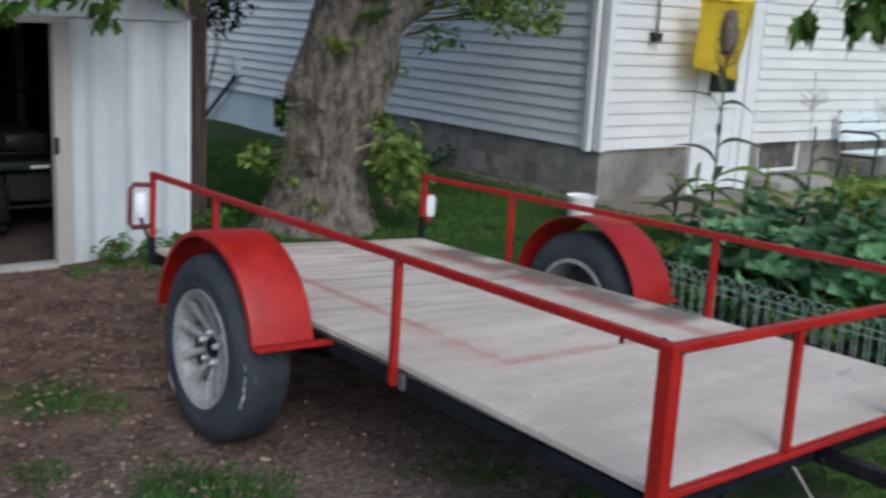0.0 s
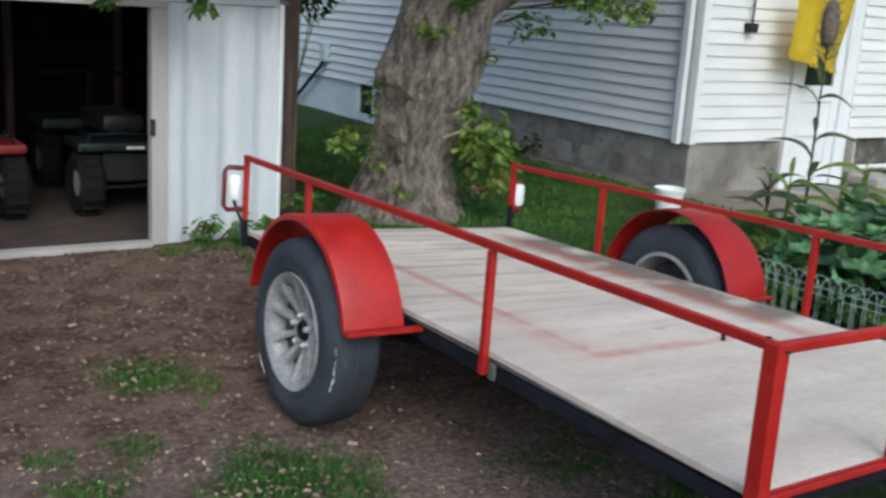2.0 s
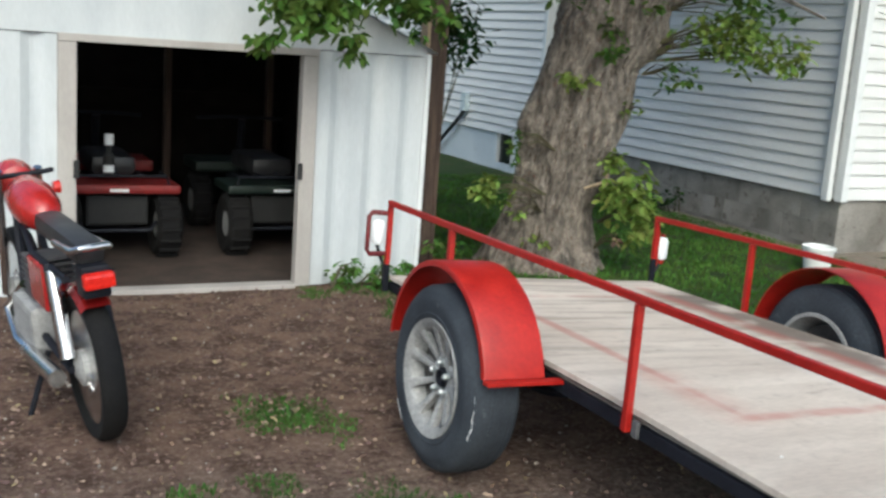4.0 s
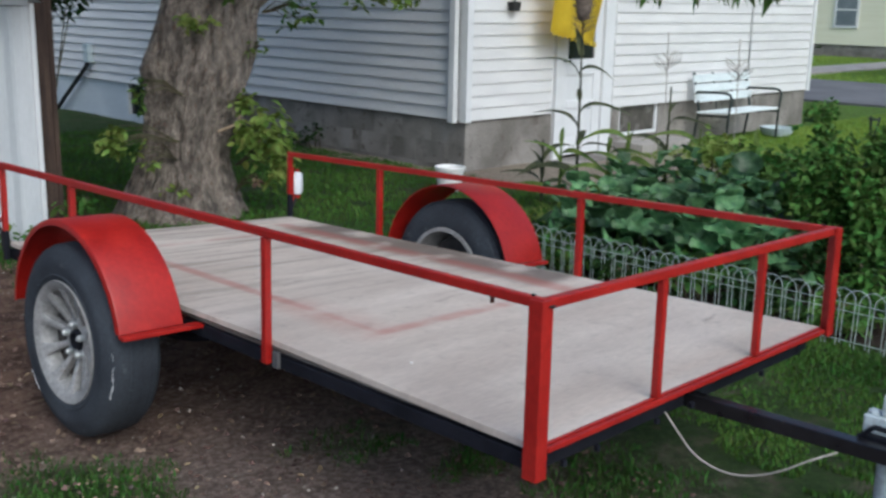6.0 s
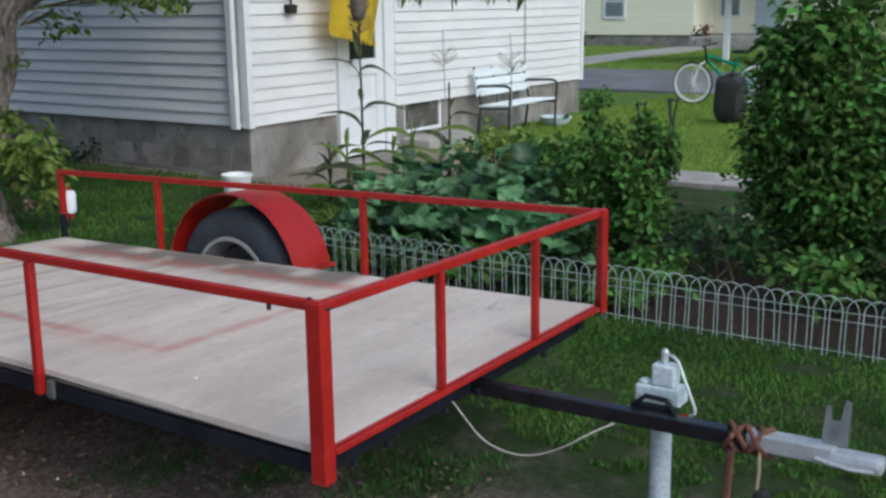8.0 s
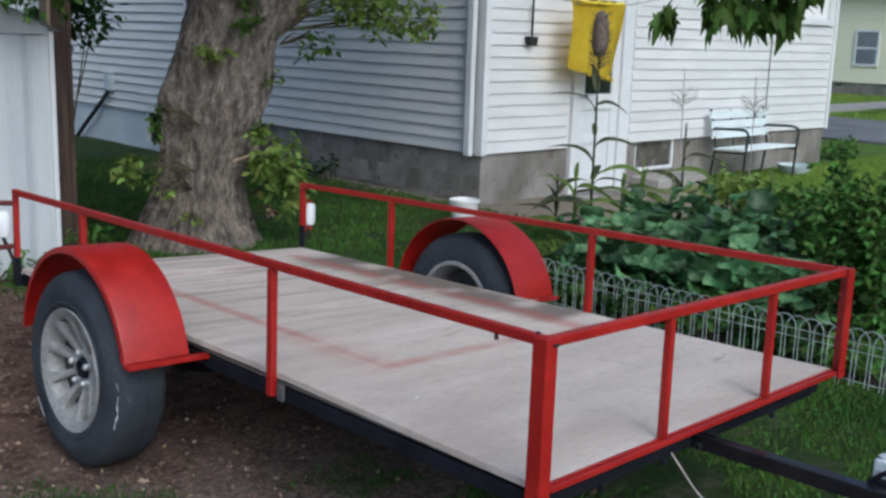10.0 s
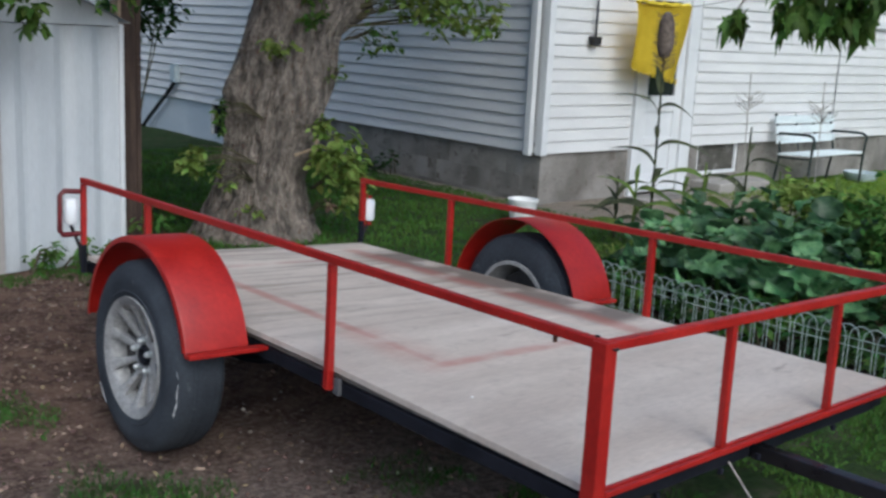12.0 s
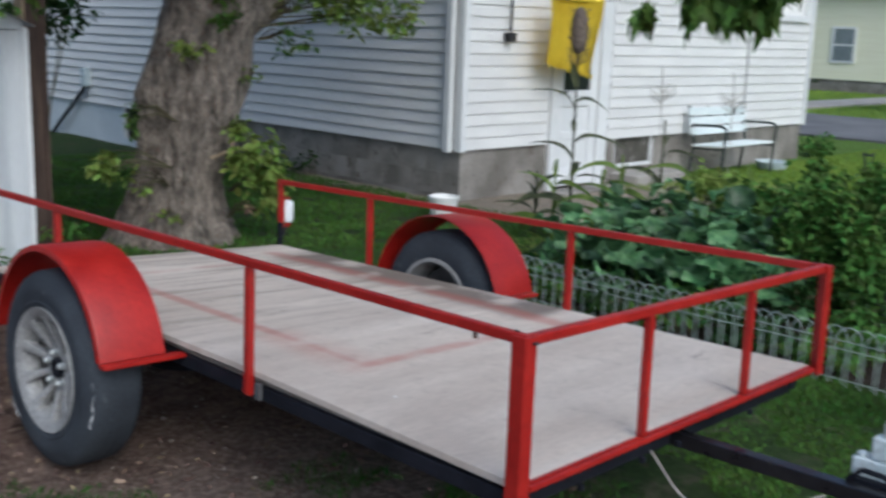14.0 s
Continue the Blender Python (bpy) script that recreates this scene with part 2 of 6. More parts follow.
BLACK = surf("black_frame_paint", (0.006, 0.007, 0.011), (0.013, 0.014, 0.021), 0.6, scale=9, bump=0.2, wear=(0.07, 0.05, 0.04), wear_at=0.7)
BLACK.node_tree.nodes["Principled BSDF"].inputs["Specular IOR Level"].default_value = 0.22
TYRE = surf("dusty_tyre_rubber", (0.019, 0.024, 0.033), (0.040, 0.048, 0.060), 0.85, scale=5, fine=90, bump=0.15, wear=(0.068, 0.076, 0.085), wear_at=0.62)
TYRE2 = surf("black_tyre_rubber", (0.006, 0.006, 0.007), (0.014, 0.0135, 0.013), 0.9, scale=5, fine=90)
TYRE2.node_tree.nodes["Principled BSDF"].inputs["Specular IOR Level"].default_value = 0.2
# shade between the wheel spokes, put into one dark colour
GAPSHADE = surf("wheel_gap_shade", (0.035, 0.032, 0.030), (0.075, 0.068, 0.062), 0.9, scale=14)
MAROON = surf("dull_maroon_paint", (0.085, 0.007, 0.009), (0.13, 0.010, 0.012), 0.5, scale=12)
SCUFF = surf("chalky_scuff", (0.42, 0.44, 0.46), (0.62, 0.63, 0.64), 0.9, scale=40, fine=160)
TONGUE = surf("worn_black_gloss_paint", (0.006, 0.006, 0.008), (0.014, 0.014, 0.017), 0.3, scale=9, bump=0.2, wear=(0.10, 0.08, 0.065), wear_at=0.66)
RIM = surf("dull_grey_wheel_paint", (0.26, 0.26, 0.26), (0.37, 0.368, 0.362), 0.55, metal=0.1, scale=8, bump=0.1, wear=(0.2, 0.17, 0.14), wear_at=0.64)
CHROME = surf("worn_chrome", (0.55, 0.55, 0.56), (0.7, 0.7, 0.7), 0.22, metal=1.0, scale=9, grain=0.1)
GALV = surf("galvanised_steel", (0.42, 0.45, 0.46), (0.56, 0.59, 0.6), 0.5, metal=0.55, scale=12, grain=0.12)
ZINC = surf("pale_blue_grey_paint", (0.42, 0.50, 0.53), (0.54, 0.61, 0.63), 0.5, scale=10, wear=(0.2, 0.17, 0.13), wear_at=0.68)
RUST = surf("rusty_chain", (0.07, 0.028, 0.018), (0.14, 0.06, 0.035), 0.9, scale=20)
LENS = surf("white_lamp_plastic", (0.78, 0.80, 0.82), (0.85, 0.86, 0.87), 0.3, scale=6, bump=0, grain=0.03)
RUBBER = surf("black_plastic", (0.010, 0.010, 0.011), (0.018, 0.018, 0.018), 0.7, scale=10)
SIDING = surf("white_vinyl_siding", (0.645, 0.642, 0.632), (0.715, 0.712, 0.70), 0.5, scale=1.6, fine=40, bump=0.06, vary=0.025, grain=0.03, stretch=(1, 1, 3))
TRIM = surf("white_trim_paint", (0.66, 0.675, 0.68), (0.73, 0.74, 0.745), 0.5, scale=3, bump=0.05, grain=0.03)
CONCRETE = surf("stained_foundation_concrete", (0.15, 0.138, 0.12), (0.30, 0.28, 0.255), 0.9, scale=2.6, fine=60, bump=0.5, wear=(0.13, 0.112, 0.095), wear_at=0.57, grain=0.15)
PALECONC = surf("pale_painted_foundation", (0.55, 0.60, 0.63), (0.64, 0.68, 0.70), 0.8, scale=2, bump=0.25, wear=(0.38, 0.38, 0.37), wear_at=0.66)
SHEDWHITE = surf("chalky_white_sheet_metal", (0.47, 0.50, 0.525), (0.56, 0.585, 0.60), 0.55, scale=1.8, fine=30, bump=0.08, stretch=(3, 3, 0.7), grain=0.05, wear=(0.56, 0.53, 0.49), wear_at=0.68)
SHEDTRIM = surf("greyed_shed_trim", (0.34, 0.315, 0.295), (0.43, 0.405, 0.38), 0.7, scale=3, stretch=(1, 1, 0.4), grain=0.06, wear=(0.28, 0.24, 0.2), wear_at=0.74)
# the shed's inside shade, put into a near-black colour
SHEDSHADE = surf("painted_shed_shade", (0.007, 0.006, 0.005), (0.016, 0.013, 0.011), 0.95, scale=4)
SHEDSHADE.node_tree.nodes["Principled BSDF"].inputs["Specular IOR Level"].default_value = 0.15
WOOD = surf("weathered_brown_wood", (0.038, 0.023, 0.017), (0.085, 0.056, 0.041), 0.85, scale=5, fine=60, bump=0.5, stretch=(6, 6, 0.5), grain=0.3)
TANWOOD = surf("raw_tan_wood", (0.30, 0.22, 0.14), (0.40, 0.31, 0.21), 0.8, scale=5, stretch=(6, 6, 0.5))
BARK = surf("furrowed_grey_bark", (0.095, 0.080, 0.066), (0.31, 0.265, 0.222), 0.95, scale=6, fine=26, bump=1.0, dist=0.03, stretch=(3.2, 3.2, 1.1), grain=0.45, wear=(0.13, 0.072, 0.045), wear_at=0.58)
TWIG = surf("green_brown_twig", (0.07, 0.055, 0.03), (0.11, 0.10, 0.05), 0.8)
LEAF = surf("maple_leaves", (0.055, 0.115, 0.020), (0.11, 0.185, 0.034), 0.55, scale=9, island=0.42, trans=0.35, bump=0.1)
LEAFY = surf("yellow_green_leaves", (0.15, 0.24, 0.045), (0.29, 0.37, 0.09), 0.6, scale=9, island=0.4, trans=0.42, bump=0.1)
LEAFD = surf("dark_leaves", (0.016, 0.045, 0.010), (0.035, 0.08, 0.018), 0.65, scale=9, island=0.4, trans=0.25, bump=0.1)
TOMATO = surf("garden_bush_leaves", (0.05, 0.128, 0.024), (0.118, 0.225, 0.044), 0.65, scale=9, island=0.45, trans=0.3, bump=0.1)
COLLARD = surf("blue_green_collard_leaf", (0.042, 0.118, 0.046), (0.145, 0.265, 0.112), 0.4, scale=9, fine=40, bump=0.5, dist=0.012, vary=0.65, trans=0.18, coat=0.25)
STRAP = surf("corn_like_leaf", (0.09, 0.16, 0.03), (0.19, 0.26, 0.06), 0.5, scale=12, vary=0.35, trans=0.3, stretch=(1, 1, 1))
DRYLEAF = surf("dark_dry_plant_leaf", (0.035, 0.046, 0.024), (0.10, 0.11, 0.055), 0.7, scale=12, vary=0.3, trans=0.15)
SEED = surf("grey_brown_seed_head", (0.11, 0.085, 0.07), (0.21, 0.17, 0.14), 0.95, scale=40, fine=150, bump=0.9, dist=0.01)
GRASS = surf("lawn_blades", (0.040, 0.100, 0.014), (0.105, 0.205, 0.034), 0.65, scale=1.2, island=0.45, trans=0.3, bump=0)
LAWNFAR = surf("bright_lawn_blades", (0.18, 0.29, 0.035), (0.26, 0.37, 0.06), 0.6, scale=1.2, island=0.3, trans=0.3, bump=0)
LITTER = surf("leaf_litter", (0.09, 0.058, 0.034), (0.26, 0.19, 0.115), 0.9, scale=3, island=0.6, bump=0)
STONE = surf("pale_pebbles", (0.24, 0.20, 0.17), (0.44, 0.40, 0.36), 0.9, scale=5, island=0.5)
TOWEL = surf("yellow_towelling", (0.62, 0.46, 0.02), (0.74, 0.58, 0.04), 0.95, scale=7, fine=160, bump=0.6, grain=0.12)
HAZEGLASS = surf("dusty_basement_glass", (0.07, 0.065, 0.06), (0.13, 0.12, 0.11), 0.25, scale=6, bump=0)
PALESTEM = surf("pale_dry_stem", (0.30, 0.28, 0.25), (0.42, 0.40, 0.36), 0.9, scale=30)
GLASS = surf("dark_window_glass", (0.012, 0.014, 0.016), (0.02, 0.022, 0.024), 0.06, scale=1, bump=0, grain=0.02)
PAPER = surf("white_bucket_plastic", (0.74, 0.74, 0.72), (0.82, 0.82, 0.80), 0.45, scale=8, grain=0.04)
GREENMETAL = surf("dark_green_iron", (0.012, 0.022, 0.02), (0.025, 0.035, 0.03), 0.5, scale=12)
BENCHSLAT = surf("white_painted_slat", (0.66, 0.73, 0.74), (0.76, 0.81, 0.81), 0.55, scale=5, stretch=(0.5, 4, 4))
ASPHALT = surf("grey_asphalt", (0.10, 0.10, 0.105), (0.16, 0.16, 0.165), 0.9, scale=1.0, fine=80, bump=0.3)
PATHCONC = surf("pale_walk_concrete", (0.25, 0.235, 0.215), (0.37, 0.35, 0.32), 0.9, scale=3)
CREAM = surf("cream_siding", (0.80, 0.775, 0.585), (0.85, 0.83, 0.65), 0.7, scale=0.6, stretch=(1, 1, 14), grain=0.05)
SHINGLE = surf("grey_roof_shingles", (0.07, 0.07, 0.072), (0.13, 0.125, 0.12), 0.95, scale=4, fine=40)
QUADGREEN = surf("dark_green_quad_plastic", (0.006, 0.014, 0.011), (0.012, 0.022, 0.017), 0.5, scale=8)
QUADRED = surf("dusty_dark_red_plastic", (0.16, 0.010, 0.010), (0.21, 0.014, 0.013), 0.55, scale=8)
BIKEGREEN = surf("bright_green_bicycle_paint", (0.01, 0.20, 0.10), (0.015, 0.26, 0.13), 0.3, scale=5, bump=0)
BIKERED = surf("red_motorcycle_paint", (0.30, 0.012, 0.012), (0.36, 0.018, 0.016), 0.25, scale=5, bump=0, coat=0.4)
LAMPRED = surf("red_lamp_lens", (0.5, 0.012, 0.008), (0.6, 0.02, 0.012), 0.2, scale=5, bump=0)
SEATBLACK = surf("black_vinyl_seat", (0.014, 0.014, 0.016), (0.024, 0.024, 0.026), 0.45, scale=12)
PALELEAF = surf("pale_bent_leaf", (0.30, 0.33, 0.20), (0.46, 0.47, 0.32), 0.6, scale=12, trans=0.3)
CLOD = surf("earth_crumbs", (0.10, 0.060, 0.045), (0.26, 0.178, 0.14), 0.95, scale=5, island=0.45)
PANE = surf("far_window_pane", (0.16, 0.19, 0.21), (0.24, 0.27, 0.29), 0.15, scale=2, bump=0)
TUFTGREEN = surf("yard_grass_blades", (0.035, 0.095, 0.016), (0.08, 0.165, 0.03), 0.6, scale=1.2, island=0.45, trans=0.3, bump=0)
GREYPLAS = surf("grey_plastic_crate", (0.05, 0.052, 0.055), (0.09, 0.09, 0.095), 0.6, scale=8)


# ---- builders ----
def part(name, bm, material, parent=None, label="", smooth_angle=None):
    """Links a bmesh as one mesh object, under a thing or a part."""
    me = bpy.data.meshes.new(name)
    bmesh.ops.recalc_face_normals(bm, faces=bm.faces)
    bm.to_mesh(me)
    bm.free()
    return link(name, me, material, parent, label, smooth_angle)


def link(name, me, material, parent=None, label="", smooth_angle=None):
    if not me.materials:
        me.materials.append(material)
    if smooth_angle is not None:
        me.shade_smooth()
        me.set_sharp_from_angle(angle=radians(smooth_angle))
    ob = new(name, me)
    if parent is not None:
        ob.parent = parent
    if label:
        tagged(ob, label)
    return ob


def thing(name, label, category, m=None, group="", kind=""):
    ob = new(name)
    ob.empty_display_size = 0.1
    if m is not None:
        ob.matrix_world = m
    return tagged(ob, label, category, group, kind)


def box(bm, lo, hi, bevel=0.0):
    v = [bm.verts.new((x, y, z)) for x in (lo[0], hi[0]) for y in (lo[1], hi[1]) for z in (lo[2], hi[2])]
    f = [bm.faces.new([v[i] for i in q]) for q in ((0, 1, 3, 2), (4, 6, 7, 5), (0, 4, 5, 1), (2, 3, 7, 6), (0, 2, 6, 4), (1, 5, 7, 3))]
    if bevel:
        e = list({x for q in f for x in q.edges})
        bmesh.ops.bevel(bm, geom=e, offset=bevel, segments=2, affect="EDGES", profile=0.6)
    return bm


def boxes(*items, bevel=0.0):
    bm = bmesh.new()
    for lo, hi in items:
        box(bm, lo, hi, bevel)
    return bm


def basis(d):
    d = Vector(d).normalized()
    a = d.cross((0, 0, 1)) if abs(d.z) < 0.95 else d.cross((1, 0, 0))
    a.normalize()
    return d, a, a.cross(d)


def bar(bm, a, b, w, h, bevel=0.004):
    """A straight square-section bar: w across, h upwards."""
    d, side, up = basis(Vector(b) - Vector(a))
    q = []
    for p in (Vector(a), Vector(b)):
        q.append([bm.verts.new(p + side * sx * w / 2 + up * sz * h / 2) for sx, sz in ((-1, -1), (1, -1), (1, 1), (-1, 1))])
    f = [bm.faces.new(q[0]), bm.faces.new(q[1][::-1])]
    f += [bm.faces.new((q[0][i], q[0][(i + 1) % 4], q[1][(i + 1) % 4], q[1][i])) for i in range(4)]
    if bevel:
        bmesh.ops.bevel(bm, geom=list({e for x in f for e in x.edges}), offset=bevel, segments=2, affect="EDGES", profile=0.6)
    return bm


def tube(bm, pts, r, n=8, closed=False, cap=True):
    pts = [Vector(p) for p in pts]
    rings, side = [], None
    for i, p in enumerate(pts):
        if closed:
            d = pts[(i + 1) % len(pts)] - pts[i - 1]
        else:
            d = pts[min(i + 1, len(pts) - 1)] - pts[max(i - 1, 0)]
        d.normalize()
        if side is None:
            side = basis(d)[1]
        side = (side - d * side.dot(d)).normalized()
        up = side.cross(d)
        rr = r[i] if isinstance(r, (list, tuple)) else r
        rings.append([bm.verts.new(p + (side * math.cos(a) + up * math.sin(a)) * rr) for a in (2 * math.pi * k / n for k in range(n))])
    m = len(rings)
    for i in range(m if closed else m - 1):
        a, b = rings[i], rings[(i + 1) % m]
        for k in range(n):
            bm.faces.new((a[k], a[(k + 1) % n], b[(k + 1) % n], b[k]))
    if cap and not closed:
        bm.faces.new(rings[0][::-1])
        bm.faces.new(rings[-1])
    return bm


def lathe(bm, prof, centre=(0, 0, 0), axis="X", n=40, closed=False):
    """Turns a profile of (radius, along) round an axis."""
    c = Vector(centre)
    rings = []
    for r, x in prof:
        ring = []
        for k in range(n):
            a = 2 * math.pi * k / n
            u, v = r * math.cos(a), r * math.sin(a)
            ring.append(bm.verts.new(c + (Vector((x, u, v)) if axis == "X" else Vector((u, v, x)))))
        rings.append(ring)
    m = len(rings)
    for i in range(m if closed else m - 1):
        a, b = rings[i], rings[(i + 1) % m]
        for k in range(n):
            bm.faces.new((a[k], a[(k + 1) % n], b[(k + 1) % n], b[k]))
    if not closed:
        for ring in (rings[0], rings[-1]):
            if (ring[0].co - ring[n // 2].co).length > 1e-4:
                bm.faces.new(ring)
    return bm


RNG = np.random.default_rng(7)
LEAF_SIMPLE = (np.array([(0, 0, 0), (-0.24, 0.3, 0.06), (0.24, 0.3, 0.06), (-0.2, 0.68, 0.02), (0.2, 0.68, 0.02), (0, 1, -0.1), (0, 0.45, -0.03)]),
               [(0, 2, 6), (0, 6, 1), (1, 6, 3), (6, 2, 4), (3, 6, 5), (6, 4, 5)])
LEAF_MAPLE = (np.array([(0, 0, 0), (0.16, 0.06, 0), (0.42, -0.02, -0.05), (0.34, 0.2, 0), (0.56, 0.42, -0.08), (0.3, 0.44, 0), (0.2, 0.62, 0),
                        (0, 1.05, -0.12), (-0.2, 0.62, 0), (-0.3, 0.44, 0), (-0.56, 0.42, -0.08), (-0.34, 0.2, 0), (-0.42, -0.02, -0.05), (-0.16, 0.06, 0), (0, 0.4, 0.06)]),
              [(i, i + 1, 14) for i in range(13)] + [(13, 0, 14)])


LEAF_LOBED = (LEAF_MAPLE[0] * np.array((0.72, 1.2, 1.8)), LEAF_MAPLE[1])


def leaves(name, centres, sizes, shape, material, parent, droop=0.4, label="", up=0.9, kind=""):
    """Many leaves as one mesh: each turned at random, tips drooping, faces mostly upwards."""
    tv, tf = shape
    c = np.asarray(centres, float)
    n = len(c)
    s = np.asarray(sizes, float) * np.ones(n)
    a = RNG.uniform(0, 2 * np.pi, n)
    tip = np.stack([np.cos(a), np.sin(a), -droop + RNG.normal(0, 0.45, n)], 1)
    tip /= np.linalg.norm(tip, axis=1)[:, None]
    nor = np.stack([RNG.normal(0, 0.55, n), RNG.normal(0, 0.55, n), np.full(n, up)], 1)
    side = np.cross(tip, nor)
    side /= np.linalg.norm(side, axis=1)[:, None] + 1e-9
    nor = np.cross(side, tip)
    v = (tv[None, :, 0, None] * side[:, None] + tv[None, :, 1, None] * tip[:, None] + tv[None, :, 2, None] * nor[:, None]) * s[:, None, None] + c[:, None]
    k = len(tv)
    f = (np.array(tf)[None] + (np.arange(n) * k)[:, None, None]).reshape(-1, 3)
    return soup(name, v.reshape(-1, 3), f, material, parent, label, kind)


def soup(name, v, f, material, parent=None, label="", kind=""):
    me = bpy.data.meshes.new(name)
    me.vertices.add(len(v))
    me.vertices.foreach_set("co", np.ascontiguousarray(v, dtype=np.float32).ravel())
    me.loops.add(f.size)
    me.loops.foreach_set("vertex_index", np.ascontiguousarray(f, dtype=np.int32).ravel())
    me.polygons.add(len(f))
    me.polygons.foreach_set("loop_start", np.arange(len(f), dtype=np.int32) * f.shape[1])
    me.update(calc_edges=True)
    ob = link(name, me, material, parent, label)
    if kind:
        tagged(ob, kind=kind)
    return ob


def value_noise(x, y, s=1.0, seed=0.0):
    return noise.noise(Vector((x * s, y * s, seed)))


# ---- ground, road ----
def ground():
    xs = np.concatenate([np.linspace(-400, -12, 14), np.linspace(-9, 16, 126), np.linspace(19, 400, 18)])
    ys = np.concatenate([np.linspace(-400, -8, 14), np.linspace(-6, 14, 101), np.linspace(18, 400, 18)])
    v, f = [], []
    for y in ys:
        for x in xs:
            near = -9 <= x <= 16 and -6 <= y <= 14
            z = 0.018 * value_noise(x, y, 1.1, 3) + 0.010 * value_noise(x, y, 4.0, 9) if near else 0.0
            v.append((x, y, z - 0.008))
    w = len(xs)
    for j in range(len(ys) - 1):
        for i in range(w - 1):
            a = j * w + i
            f.append((a, a + 1, a + 1 + w, a + w))
    ob = soup("ground", np.array(v), np.array(f), ground_material())
    ob.data.shade_smooth()
    tagged(ob, "packed brown earth yard giving way to lawn", "ground", kind="structure")


ground()
ob = part("road", boxes(((15.5, -80, -0.05), (20.8, 120, 0.03))), ASPHALT)
tagged(ob, "grey asphalt street beyond the lawn", "road", kind="structure")
ob = part("pavement", boxes(((20.8, 10.2, -0.05), (33.4, 11.6, 0.035))), PATHCONC)
tagged(ob, "pale concrete walk up to the cream house", "path", kind="structure")
bm = bmesh.new()
for i in range(9):
    box(bm, (6.75, -3.6 + i * 0.62, -0.03), (7.35, -3.0 + i * 0.62, 0.035), 0.01)
ob = part("garden_walk", bm, PATHCONC)
tagged(ob, "pale concrete slabs at the garden edge", "path", kind="structure")

# ---- the trailer, in its own frame: x across, y to the back ----
TRAILER_FRAME = Matrix.Translation((0, 0, -0.027)) @ Matrix(((0.99962, -0.00057, 0.0274, 0), (0, 0.99979, 0.02072, 0), (-0.02741, -0.02071, 0.99941, 0), (0, 0, 0, 1)))
trailer = thing("utility_trailer", "red painted flatbed utility trailer with plywood deck", "trailer", TRAILER_FRAME)
WIDE, LONG, DECK, RAIL = 1.56, 3.05, 0.545, 0.90


def warped(bm):
    """The frame is twisted a little towards the back."""
    for v in bm.verts:
        v.co.z += max(0, v.co.y) / LONG * (0.022 - 0.045 * v.co.x / WIDE)
        if v.co.z < 0.57:
            v.co.z -= 0.026 * max(0.0, 1 - max(0.0, v.co.y) / 1.2) * (1 - v.co.x / WIDE)
    return bm


def tpart(name, bm, material, parent=trailer, label="", smooth_angle=None):
    return part(name, warped(bm), material, parent, label, smooth_angle)


# deck sheets with open seams
deck = tpart("deck", boxes(((0.035, 0.04, DECK - 0.032), (WIDE - 0.02, LONG - 0.02, DECK - 0.022))), PLYEDGE)
for y0, y1 in ((0.012, 1.2225), (1.2235, 2.4425), (2.4435, LONG - 0.03)):
    bm = bmesh.new()
    box(bm, (0.012, y0, DECK - 0.0195), (WIDE - 0.012, y1, DECK), 0.0006)
    tpart("plywood_sheet", bm, PLY, deck)
bm = bmesh.new()
bmesh.ops.create_icosphere(bm, subdivisions=1, radius=0.007)
bmesh.ops.scale(bm, vec=(1, 0.7, 0.4), verts=bm.verts)
bmesh.ops.translate(bm, vec=(0.20, 0.65, DECK + 0.002), verts=bm.verts)
tpart("paint_fleck", bm, PAPER, deck, "white fleck of paint")
# dark steel frame below
tpart("side_beam", boxes(((0.018, 0.045, DECK - 0.079), (0.07, LONG, DECK - 0.034)), bevel=0.005), BLACK)
tpart("side_beam", boxes(((WIDE - 0.07, 0.045, DECK - 0.088), (WIDE - 0.018, LONG, DECK - 0.034)), bevel=0.005), BLACK)
for y in (0.62, 1.25, 1.9, 2.5, LONG - 0.03):
    tpart("cross_beam", boxes(((0.072, y - 0.025, DECK - 0.10), (WIDE - 0.072, y + 0.025, DECK - 0.034)), bevel=0.004), BLACK)
tpart("cross_beam", boxes(((0.05, 0.052, DECK - 0.10), (WIDE - 0.05, 0.1, DECK - 0.036)), bevel=0.004), BLACK)
bm = bmesh.new()
bar(bm, (-0.02, 1.91, 0.40), (WIDE + 0.02, 1.91, 0.40), 0.05, 0.05)
tpart("axle", bm, BLACK)
for x in (0.1, WIDE - 0.1):
    bm = bmesh.new()
    tube(bm, [(x, 1.91 + s * 0.33, 0.43 - 0.05 * (1 - s * s)) for s in np.linspace(-1, 1, 9)], 0.022, 6)
    tpart("leaf_spring", bm, BLACK)

